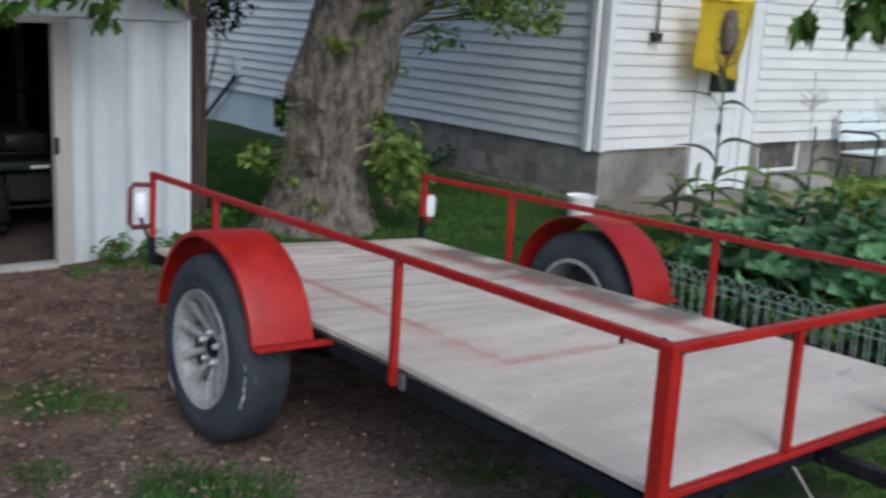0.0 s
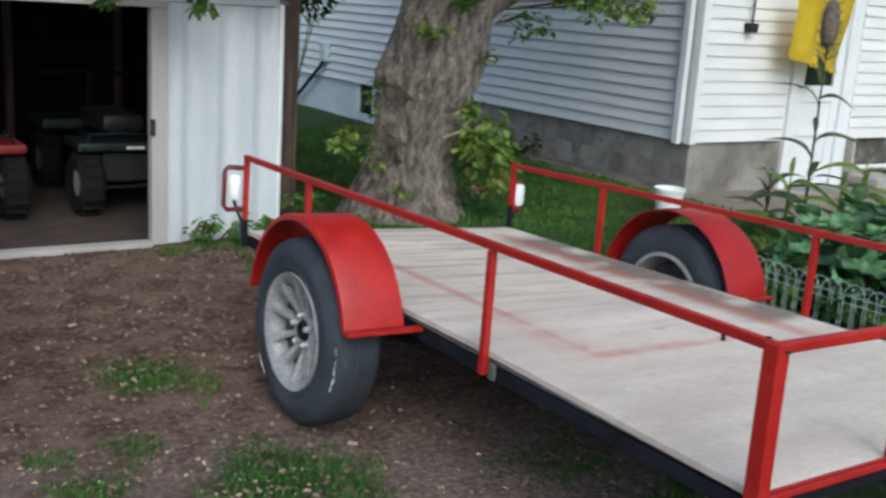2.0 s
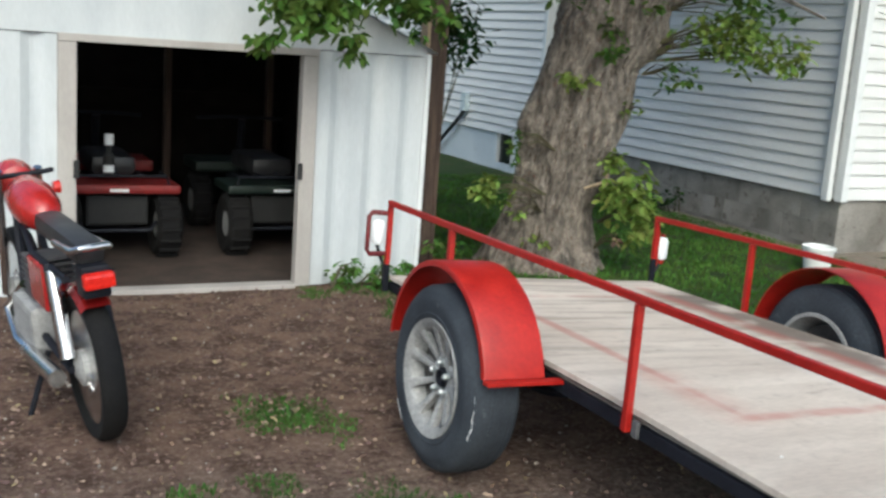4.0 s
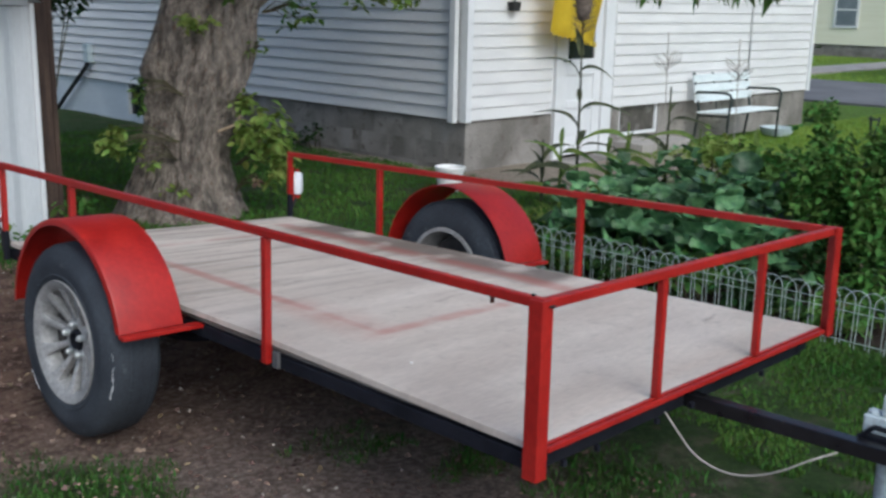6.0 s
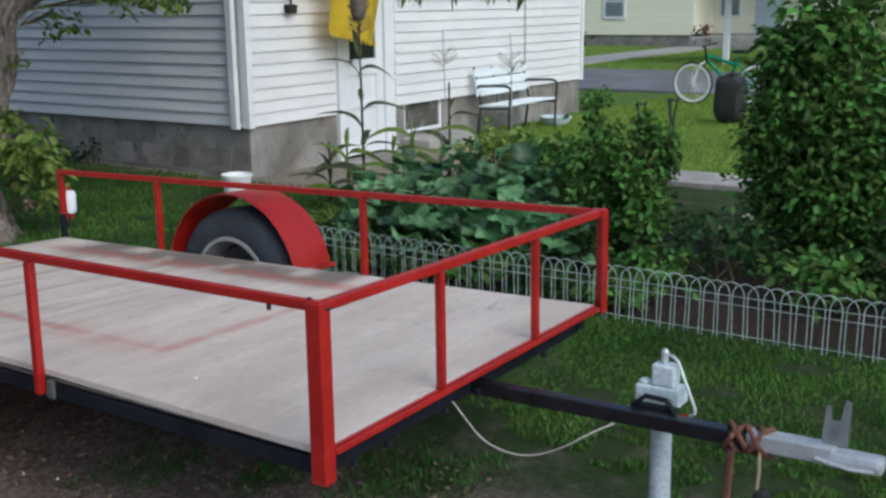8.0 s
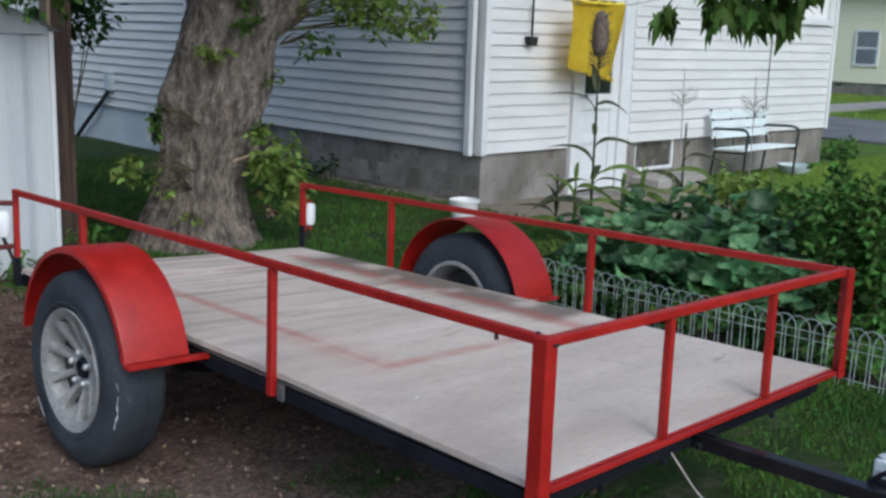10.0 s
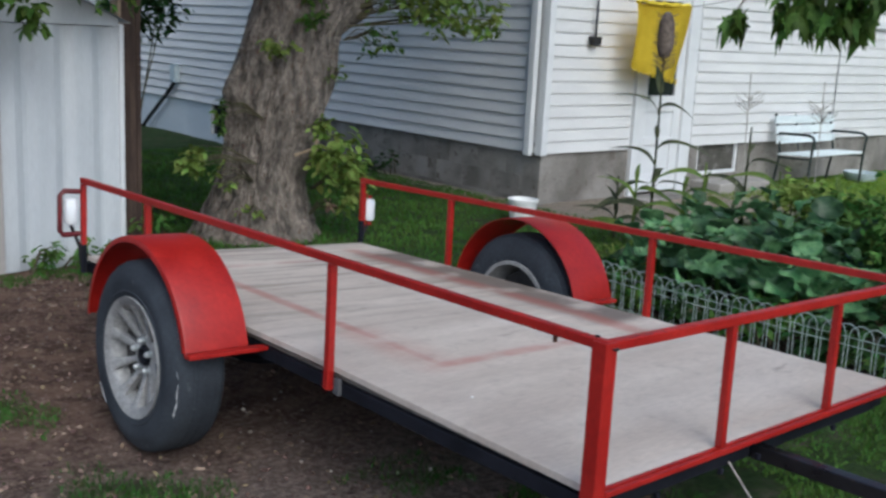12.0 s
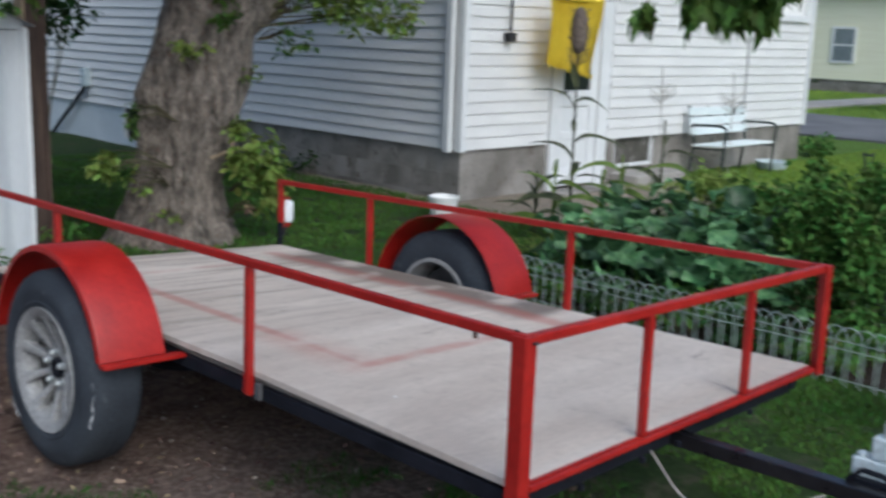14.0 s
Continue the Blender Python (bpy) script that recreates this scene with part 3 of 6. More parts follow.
# rails
S, MID = 0.0258, RAIL - 0.0155
for x, ys in ((0.0, (1.105, 2.395)), (WIDE, (1.07, 2.31))):
    bm = bmesh.new()
    bar(bm, (x, -S / 2, MID), (x, LONG, MID), S, S, 0.004)
    tpart("side_rail", bm, RED)
    for y in ys:
        bm = bmesh.new()
        low = 0.465 if y < 2 else DECK - 0.05
        bar(bm, (x, y, low), (x, y, MID - S / 2 - 0.001), 0.0255, 0.0255, 0.004)
        tpart("rail_post", bm, RED)
        if x == 0 and y < 2:
            tpart("bracket", boxes(((0.005, y - 0.048, 0.455), (0.02, y - 0.0205, 0.51)), bevel=0.003), GREYPLAS)
    # heavy corner angle at the front, thin post at the back
    s = 1 if x == 0 else -1
    low = 0.468 if x == 0 else DECK - 0.03
    bm = bmesh.new()
    box(bm, (min(x - s * 0.02, x + s * 0.014), -0.024, low), (max(x - s * 0.02, x + s * 0.014), -0.015, RAIL - 0.004), 0.002)
    box(bm, (min(x - s * 0.028, x - s * 0.0195), -0.024, low), (max(x - s * 0.028, x - s * 0.0195), 0.020, RAIL - 0.004), 0.002)
    tpart("corner_post", bm, RED)
    bm = bmesh.new()
    bar(bm, (x, LONG - 0.012, DECK + 0.12 if x else DECK + 0.05), (x, LONG - 0.012, MID - S / 2 - 0.001), 0.0235, 0.0235, 0.003)
    tpart("rear_post", bm, RED)
    bm = bmesh.new()
    bar(bm, (x, LONG - 0.012, DECK - 0.08), (x, LONG - 0.012, DECK + (0.1185 if x else 0.0485)), 0.024, 0.024, 0.003)
    tpart("post_foot", bm, BLACK)
    tpart("bolt_head", lathe(bmesh.new(), [(0.006, 0), (0.006, 0.003), (0.003, 0.004)], (x + s * 0.002, 0.03, RAIL - 0.0022), "Z", 8), BLACK)
bm = bmesh.new()
bar(bm, (S / 2 + 0.002, -0.002, MID - 0.001), (WIDE - S / 2 - 0.002, -0.002, MID - 0.001), 0.027, S, 0.004)
tpart("front_rail", bm, RED)
# a short dark peg through the rail near the corner
bm = bmesh.new()
tube(bm, [(0.0, 0.16, RAIL - 0.046), (0.0, 0.16, MID - S / 2 - 0.0005)], 0.006, 6)
tpart("rail_pin", bm, RUST)
tpart("corner_hole", lathe(bmesh.new(), [(0.010, 0), (0.010, 0.004)], (0.004, -0.026, RAIL - 0.021), "Z", 8), RUBBER)
for x in (0.517, 1.074):
    bm = bmesh.new()
    bar(bm, (x, -0.002, 0.548), (x, -0.002, MID - S / 2 - 0.002), 0.0225, 0.0225, 0.003)
    tpart("front_post", bm, RED)
bm = bmesh.new()
bar(bm, (0.024, -0.014, 0.5375), (WIDE - 0.024, -0.014, 0.536), 0.012, 0.014, 0.002)
box(bm, (0.024, -0.004, 0.5405), (WIDE - 0.024, 0.008, 0.5465), 0.001)
tpart("front_angle", bm, RED)
for x in (0.10, 0.24, 0.52, 0.70, 1.12):
    bm = bmesh.new()
    box(bm, (x, -0.012, 0.468), (x + 0.014, 0.002, 0.4855), 0.002)
    tpart("bolt", bm, BLACK)

# tongue, coupler, jack
bm = bmesh.new()
bar(bm, (0.78, 1.2, 0.452), (0.78, -0.86, 0.466), 0.044, 0.042, 0.004)
tongue = tpart("tongue", bm, TONGUE)
bm = bmesh.new()
box(bm, (0.752, -1.02, 0.446), (0.808, -0.80, 0.492), 0.006)
box(bm, (0.748, -1.14, 0.442), (0.812, -1.0, 0.482), 0.016)
tpart("coupler", bm, GALV, tongue, "bare zinc coupler")
bm = bmesh.new()
tube(bm, [(0.745, -0.98, 0.462), (0.742, -1.06, 0.452), (0.748, -1.12, 0.452)], 0.006, 6)
tpart("coupler_lip", bm, GALV, tongue)
bm = bmesh.new()
v = [bm.verts.new((0.776, y, z)) for y, z in ((-0.985, 0.4935), (-1.05, 0.4935), (-1.055, 0.60), (-1.04, 0.605), (-1.03, 0.56), (-1.01, 0.56), (-1.005, 0.585), (-0.995, 0.585))]
bm.faces.new(v)
bmesh.ops.solidify(bm, geom=bm.faces[:], thickness=0.006)
tpart("latch_lever", bm, GALV, tongue)
for k in range(6):
    bm = bmesh.new()
    y = -0.755 - 0.018 * k
    tube(bm, [(0.78 + 0.034 * math.cos(a) * (1 + 0.14 * math.sin(3 * a + k)), y + 0.014 * math.sin(2 * a + k * 1.7), 0.464 + 0.034 * math.sin(a) * (1 + 0.1 * math.sin(2 * a + k))) for a in np.linspace(0, 2 * math.pi, 17)[:-1]], 0.008, 6, True)
    tpart("chain_loop", bm, RUST, tongue, "rusty chain wound round the tongue")
bm = bmesh.new()
tube(bm, [(0.745, -0.765, 0.44), (0.738, -0.76, 0.30), (0.745, -0.755, 0.16), (0.74, -0.765, 0.05)], 0.011, 6)
tpart("chain_tail", bm, RUST, tongue)
bm = bmesh.new()
tube(bm, [(0.745, -0.84, 0.45), (0.74, -0.842, 0.40), (0.742, -0.838, 0.345)], 0.0045, 6)
tpart("cord", bm, TANWOOD, tongue)
tpart("plug", lathe(bmesh.new(), [(0.004, -0.02), (0.018, -0.016), (0.020, 0.012), (0.01, 0.02)], (0.742, -0.85, 0.33), "X", 12), RUBBER, tongue)
jack = tpart("jack", lathe(bmesh.new(), [(0.031, -0.02), (0.031, 0.40), (0.0309, 0.41)], (0.865, -0.524, 0.06), "Z", 24), ZINC, trailer, "pale blue-grey tongue jack", 40)
tpart("jack_foot", lathe(bmesh.new(), [(0.07, 0.0), (0.07, 0.012), (0.035, 0.02)], (0.865, -0.524, 0.02), "Z", 20), ZINC, jack)
bm = bmesh.new()
box(bm, (0.832, -0.588, 0.492), (0.90, -0.455, 0.543), 0.006)
box(bm, (0.838, -0.568, 0.5435), (0.892, -0.50, 0.594), 0.008)
lathe(bm, [(0.016, 0.0), (0.016, 0.008), (0.008, 0.013)], (0.855, -0.475, 0.5435), "Z", 12)
tpart("gear_box", bm, ZINC, jack)
for y in (-0.475, -0.568):
    tpart("gear_bolt", lathe(bmesh.new(), [(0.006, -0.004), (0.006, 0.0)], (0.8315, y, 0.512), "X", 8), GALV, jack)
tpart("screw_top", lathe(bmesh.new(), [(0.011, 0), (0.011, 0.034), (0.005, 0.042)], (0.865, -0.53, 0.5945), "Z", 10), GALV, jack)
bm = bmesh.new()
tube(bm, [(0.865, -0.53, 0.622), (0.862, -0.555, 0.618), (0.858, -0.572, 0.605), (0.846, -0.605, 0.55), (0.836, -0.632, 0.497), (0.832, -0.632, 0.484), (0.829, -0.618, 0.476)], 0.0048, 8)
tpart("crank_handle", bm, GALV, jack, smooth_angle=40)
bm = bmesh.new()
tube(bm, [(0.829, -0.617, 0.4755), (0.826, -0.588, 0.468)], 0.0075, 8)
tpart("crank_grip", bm, RED, jack)
bm = bmesh.new()
box(bm, (0.803, -0.58, 0.455), (0.830, -0.462, 0.497), 0.004)
tube(bm, [(0.80, -0.588, 0.488), (0.80, -0.56, 0.522), (0.80, -0.50, 0.525), (0.80, -0.46, 0.488)], 0.008, 6)
tpart("jack_bracket", bm, BLACK, jack)
bm = bmesh.new()
lead = [Vector(p) for p in ((0.62, 0.03, 0.47), (0.625, -0.01, 0.425), (0.635, -0.06, 0.365), (0.645, -0.13, 0.335), (0.655, -0.21, 0.335), (0.67, -0.30, 0.37), (0.70, -0.38, 0.425), (0.75, -0.43, 0.447))]
for k in range(2):
    # round the corners off twice
    lead = [lead[0]] + [p.lerp(q, f) for p, q in zip(lead, lead[1:]) for f in (0.25, 0.75)] + [lead[-1]]
tube(bm, lead, 0.0027, 6)
tpart("wiring_loop", bm, PATHCONC, trailer, "pale wiring lead hanging below the front", 60)


# wheels and fenders
def wheel(centre, outward, parent):
    """Centre on the axle; outward: -1 towards the drive, 1 towards the garden."""
    o = outward
    tyre = part("wheel", lathe(bmesh.new(), [(r, o * x) for r, x in (
        (0.213, -0.095), (0.222, -0.098), (0.26, -0.105), (0.305, -0.100), (0.333, -0.088), (0.348, -0.066), (0.348, -0.052), (0.3455, -0.050), (0.3455, -0.046),
        (0.350, -0.044), (0.350, -0.016), (0.3475, -0.014), (0.3475, -0.008), (0.351, -0.006), (0.351, 0.020), (0.3475, 0.022), (0.3475, 0.028), (0.350, 0.030),
        (0.348, 0.066), (0.343, 0.078), (0.334, 0.088), (0.322, 0.096), (0.306, 0.102), (0.300, 0.106), (0.275, 0.108), (0.245, 0.104), (0.241, 0.107), (0.224, 0.101), (0.213, 0.09))],
        centre, "X", 72, True), TYRE, parent, "dusty worn black tyre", 30)
    part("rim", lathe(bmesh.new(), [(r, o * x) for r, x in ((0.2125, -0.088), (0.223, -0.099), (0.222, -0.107), (0.205, -0.107), (0.196, -0.08), (0.182, -0.03), (0.176, 0.02), (0.180, 0.06), (0.183, 0.084), (0.188, 0.093), (0.214, 0.104), (0.221, 0.107), (0.2225, 0.101), (0.2125, 0.085))],
                      centre, "X", 56, True), RIM, tyre, "dull grey painted wheel", 40)
    # dark disc added behind the spokes so the gaps read as shaded
    part("brake_drum", lathe(bmesh.new(), [(0.165, o * -0.02), (0.1745, o * 0.038), (0.06, o * 0.03), (0.02, o * 0.03)], centre, "X", 32), GAPSHADE, tyre)
    for k in range(10):
        a = 2 * math.pi * (k + 0.4) / 10
        ca, sa = math.cos(a), math.sin(a)
        bm = bmesh.new()
        q = []
        for r, x, w, deep in ((0.066, 0.046, 0.012, 0.03), (0.10, 0.058, 0.012, 0.03), (0.145, 0.075, 0.0145, 0.034), (0.172, 0.086, 0.020, 0.03), (0.187, 0.0925, 0.030, 0.02)):
            for s, dx in ((-1, 0), (-0.55, 0.004), (0.55, 0.004), (1, 0), (0.8, -deep), (-0.8, -deep)):
                u, v = r * ca - s * w * sa, r * sa + s * w * ca
                q.append(bm.verts.new(Vector(centre) + Vector((o * (x + dx), u, v))))
        for i in range(4):
            for j in range(6):
                bm.faces.new((q[6 * i + j], q[6 * i + (j + 1) % 6], q[6 * i + 6 + (j + 1) % 6], q[6 * i + 6 + j]))
        bm.faces.new(q[:6])
        bm.faces.new(q[-6:])
        part("spoke", bm, RIM, tyre, smooth_angle=35)
    part("hub_plate", lathe(bmesh.new(), [(r, o * x) for r, x in ((0.080, 0.012), (0.082, 0.044), (0.074, 0.050), (0.044, 0.048), (0.041, 0.02))], centre, "X", 32), RIM, tyre, "", 40)
    part("hub_cap", lathe(bmesh.new(), [(r, o * x) for r, x in ((0.037, 0.016), (0.037, 0.052), (0.031, 0.062), (0.027, 0.060), (0.025, 0.03), (0.001, 0.03))], centre, "X", 24), BLACK, tyre, "", 40)
    for k in range(5):
        a = 2 * math.pi * k / 5 + 0.3
        part("lug_nut", lathe(bmesh.new(), [(r, o * x) for r, x in ((0.012, 0.046), (0.012, 0.068), (0.008, 0.076))],
                              (centre[0], centre[1] + 0.058 * math.cos(a), centre[2] + 0.058 * math.sin(a)), "X", 6), GALV, tyre)
    return tyre


def fender(x_in, x_out, cy, cz, parent):
    """A rolled steel arch with a turned-down lip and flat flanges at its feet."""
    r = 0.404
    lo, hi = radians(12), radians(174)
    bm = bmesh.new()
    d = 0.004
    s = 1 if x_out > x_in else -1
    prof = [(x_in, r), (x_in + s * 0.02, r + 0.003), (x_out - s * 0.012, r + 0.003), (x_out - s * 0.003, r), (x_out, r - 0.008), (x_out, r - 0.020), (x_out - s * d, r - 0.020), (x_out - s * d, r - 0.010),
            (x_out - s * 0.016, r - d), (x_in, r - d)]
    n = 40
    rings = []
    for k in range(n + 1):
        a = lo + (hi - lo) * k / n
        rings.append([bm.verts.new((x, cy - math.cos(a) * q, cz + math.sin(a) * q * 1.0)) for x, q in prof])
    m = len(prof)
    for a, b in zip(rings, rings[1:]):
        for j in range(m):
            bm.faces.new((a[j], a[(j + 1) % m], b[(j + 1) % m], b[j]))
    bm.faces.new(rings[0])
    bm.faces.new(rings[-1])
    f = part("fender", warped(bm), RED, parent, "red rolled steel wheel arch", 35)
    y0, z0 = cy - math.cos(lo) * r, cz + math.sin(lo) * r
    end = 0.02 if s < 0 else WIDE - 0.02
    bm = bmesh.new()
    box(bm, (min(x_out, end), y0 - 0.035, z0 - 0.016), (max(x_out, end), y0 + 0.004, z0 - 0.002), 0.002)
    part("fender_flange", warped(bm), RED, f)


WX, WY, WZ = -0.182, 1.925, 0.409
near_tyre = wheel((WX, WY, WZ), -1, trailer)
wheel((WIDE + 0.150, 1.90, 0.392), 1, trailer)
fender(-0.04, -0.28, 1.925, 0.422, trailer)
fender(WIDE + 0.03, WIDE + 0.285, 1.885, 0.43, trailer)
# pale scuff down the tyre shoulder, thicker towards its foot
bm = bmesh.new()
tube(bm, [(WX - 0.0885 - 0.003 * math.sin(k * 1.1), WY - math.cos(radians(-24 + k * 2.3)) * 0.334, WZ + math.sin(radians(-24 + k * 2.3)) * 0.334) for k in range(14)],
     [(0.0011 + 0.0026 * max(0.0, 1 - abs(k - 3) / 5)) * (0.8 + 0.4 * math.sin(k * 2.3)) for k in range(14)], 6)
part("scuff", bm, SCUFF, near_tyre, "pale scuff on the tyre shoulder")
bm = bmesh.new()
tube(bm, [(WX - 0.1065, WY - math.cos(a) * 0.30, WZ + math.sin(a) * 0.30) for a in (radians(v) for v in range(212, 232, 4))], 0.0016, 5)
part("scuff", bm, SCUFF, near_tyre)


def rear_lamp(x0, s, z0, z1, guard):
    """A white lens on the back post; s: the side on which it hangs."""
    xm = x0 + s * 0.055
    bm = bmesh.new()
    lathe(bm, [(0.001, z0), (0.022, z0 + 0.004), (0.030, z0 + 0.02), (0.030, z1 - 0.02), (0.022, z1 - 0.004), (0.001, z1)], (xm, LONG - 0.005, 0), "Z", 20)
    lamp = part("rear_lamp", warped(bm), LENS, trailer, "white lamp on the rear post", 50)
    if guard:
        bm = bmesh.new()
        pts = [(x0 + s * 0.015, 0.855), (x0 + s * 0.085, 0.858), (x0 + s * 0.104, 0.838), (x0 + s * 0.106, 0.68), (x0 + s * 0.09, 0.66), (x0 + s * 0.015, 0.664)]
        tube(bm, [(a, LONG - 0.005, b - 0.02) for a, b in pts], 0.012, 8)
        part("lamp_guard", warped(bm), MAROON, lamp, "dark red bent guard", 40)
    else:
        bm = bmesh.new()
        box(bm, (x0 + s * 0.015, LONG - 0.012, z0 - 0.03), (x0 + s * 0.03, LONG + 0.03, z1 + 0.03), 0.004)
        lathe(bm, [(0.014, z0 - 0.02), (0.014, z0 - 0.002)], (xm, LONG - 0.005, 0), "Z", 10)
        lathe(bm, [(0.010, z1 + 0.001), (0.010, z1 + 0.016)], (xm, LONG - 0.005, 0), "Z", 10)
        part("lamp_bracket", warped(bm), RED, lamp)
    bm = bmesh.new()
    tube(bm, [(xm, LONG - 0.005, z0 - 0.003), (xm - s * 0.02, LONG, z0 - 0.05), (x0 + s * 0.012, LONG + 0.005, z0 - 0.10), (x0 + s * 0.005, LONG, DECK - 0.05)], 0.008, 6)
    part("lamp_wire", warped(bm), RUBBER, lamp)


rear_lamp(0.0, -1, 0.685, 0.805, True)
rear_lamp(WIDE, 1, 0.66, 0.785, False)

# ---- the white house ----
FRONT, SIDE, SILL, TOP = 5.17, 5.20, 0.47, 2.80
FAR, BACK, EXT, JOG = 12.08, 16.5, 4.80, 9.6
COURSE = 0.1115
house = thing("house", "white vinyl-sided house on a grey concrete foundation", "house")


def wall_core(name, items, material):
    made = [part(name, boxes(item), material, house) for item in items]
    return made[0]


D0, D1, DZ = 6.50, 7.46, 2.12
front = wall_core("wall", [((SIDE + 0.03, FRONT + 0.03, SILL), (D0, FRONT + 0.18, TOP)), ((D1, FRONT + 0.03, SILL), (10.95, FRONT + 0.18, TOP)), ((10.951, FRONT + 0.03, SILL), (11.85, FRONT + 0.18, 1.88)),
                           ((11.851, FRONT + 0.03, SILL), (FAR, FRONT + 0.18, TOP)), ((D0 + 0.001, FRONT + 0.03, DZ), (D1 - 0.001, FRONT + 0.18, TOP)), ((FAR - 0.15, FRONT + 0.181, SILL), (FAR, BACK, TOP))], TRIM)
side = wall_core("wall", [((SIDE + 0.03, FRONT + 0.181, SILL), (SIDE + 0.18, JOG + 0.2, TOP)), ((EXT + 0.03, JOG + 0.201, SILL), (EXT + 0.18, BACK, TOP)), ((EXT + 0.03, JOG + 0.03, SILL), (SIDE + 0.029, JOG + 0.2, TOP))], TRIM)
wall_core("foundation", [((SIDE + 0.035, FRONT + 0.035, -0.1), (D0, FRONT + 0.25, SILL - 0.002)), ((D1, FRONT + 0.035, -0.1), (7.68, FRONT + 0.25, SILL - 0.002)), ((7.681, FRONT + 0.035, -0.1), (8.45, FRONT + 0.25, 0.14)),
                         ((8.451, FRONT + 0.035, -0.1), (FAR - 0.03, FRONT + 0.25, SILL - 0.002)), ((SIDE + 0.035, FRONT + 0.251, -0.1), (SIDE + 0.25, JOG + 0.3, SILL - 0.002))], CONCRETE)
wall_core("foundation", [((EXT + 0.035, JOG + 0.05, -0.1), (EXT + 0.25, 10.25, SILL - 0.002)), ((EXT + 0.035, 10.251, -0.1), (EXT + 0.25, 10.7, 0.08)), ((EXT + 0.035, 10.701, -0.1), (EXT + 0.25, BACK, SILL - 0.002)),
                         ((EXT + 0.251, JOG + 0.05, -0.1), (SIDE + 0.034, JOG + 0.25, SILL - 0.002))], PALECONC)
# block courses scored into the side foundation
for k in range(11):
    for row in range(2):
        y = 5.46 + 0.405 * k + 0.2 * row
        if y + 0.4 < JOG:
            part("concrete_block", boxes(((SIDE + 0.031, y, 0.03 + 0.215 * row), (SIDE + 0.040, y + 0.398, 0.241 + 0.215 * row)), bevel=0.002), CONCRETE, house)


def board_mesh(length, lap):
    """One lapped siding course along x, its face towards -y."""
    bm = bmesh.new()
    prof = [(0.0, 0.006), (0.001 - lap, 0.0), (-lap, 0.008), (-0.004, COURSE + 0.004), (0.008, COURSE + 0.004), (0.008, 0.006)]
    a = [bm.verts.new((0, y, z)) for y, z in prof]
    b = [bm.verts.new((length, y, z)) for y, z in prof]
    for i in range(len(prof)):
        j = (i + 1) % len(prof)
        bm.faces.new((a[i], a[j], b[j], b[i]))
    bm.faces.new(a)
    bm.faces.new(b)
    bmesh.ops.recalc_face_normals(bm, faces=bm.faces)
    me = bpy.data.meshes.new("siding_board")
    bm.to_mesh(me)
    bm.free()
    return me


def siding(parent, start, length, turn, z0, z1, lap):
    me = board_mesh(length, lap)
    z = z0
    while z < z1 - 0.02:
        ob = link("siding_board", me, SIDING, parent)
        ob.matrix_world = pose(start[0], start[1], z, 0, 0, turn)
        z += COURSE


siding(front, (SIDE + 0.07, FRONT + 0.022), D0 - 0.04 - SIDE - 0.07, 0, SILL, TOP, 0.019)
siding(front, (D1 + 0.04, FRONT + 0.022), 10.88 - D1 - 0.04, 0, SILL, TOP, 0.019)
siding(front, (10.881, FRONT + 0.022), FAR - 0.06 - 10.881, 0, SILL, SILL + 12 * COURSE + 0.03, 0.019)
siding(front, (11.93, FRONT + 0.022), FAR - 0.06 - 11.93, 0, SILL + 13 * COURSE, TOP, 0.019)
siding(side, (SIDE + 0.022, JOG + 0.02), JOG + 0.02 - FRONT - 0.07, -90, SILL, TOP, 0.028)
siding(side, (EXT + 0.022, BACK), BACK - JOG - 0.1, -90, SILL, TOP, 0.028)
# corner boards and downspout
for lo, hi in (((SIDE - 0.012, FRONT - 0.012, SILL - 0.015), (SIDE + 0.068, FRONT + 0.02, TOP)), ((SIDE - 0.012, FRONT + 0.0205, SILL - 0.015), (SIDE + 0.02, FRONT + 0.068, TOP)),
               ((FAR - 0.058, FRONT - 0.012, SILL - 0.015), (FAR + 0.012, FRONT + 0.02, TOP)), ((EXT - 0.012, JOG + 0.01, SILL - 0.015), (EXT + 0.02, JOG + 0.098, TOP))):
    part("corner_board", boxes((lo, hi), bevel=0.004), TRIM, house)
bm = bmesh.new()
bar(bm, (SIDE - 0.045, FRONT + 0.13, 0.45), (SIDE - 0.045, FRONT + 0.13, TOP), 0.075, 0.055, 0.006)
part("downspout", bm, TRIM, house, "white downspout by the corner")
# roof over the walls
bm = bmesh.new()
v = [bm.verts.new(p) for p in ((4.75, 4.8, TOP + 0.003), (8.64, 4.8, 4.7), (12.45, 4.8, TOP + 0.003), (4.75, 16.8, TOP + 0.003), (8.64, 16.8, 4.7), (12.45, 16.8, TOP + 0.003))]
for q in ((0, 1, 4, 3), (1, 2, 5, 4), (0, 2, 1), (3, 4, 5), (0, 3, 5, 2)):
    bm.faces.new([v[i] for i in q])
part("roof", bm, SHINGLE, house)
# door in its frame: panelled, with a dark glazed top
bm = boxes(((D0, FRONT - 0.012, -0.02), (D0 + 0.09, FRONT + 0.06, DZ)), ((D1 - 0.17, FRONT - 0.012, -0.02), (D1, FRONT + 0.06, DZ)), ((D0 + 0.0905, FRONT - 0.012, DZ - 0.08), (D1 - 0.1705, FRONT + 0.06, DZ)), bevel=0.004)
door_frame = part("door_frame", bm, TRIM, house)
dx0, dx1 = D0 + 0.095, D1 - 0.175
door = part("door", boxes(((dx0 + 0.118, FRONT + 0.037, 0.02), (dx1 - 0.118, FRONT + 0.055, 1.0)), bevel=0.002), TRIM, house, "white panelled door with a dark glazed top")
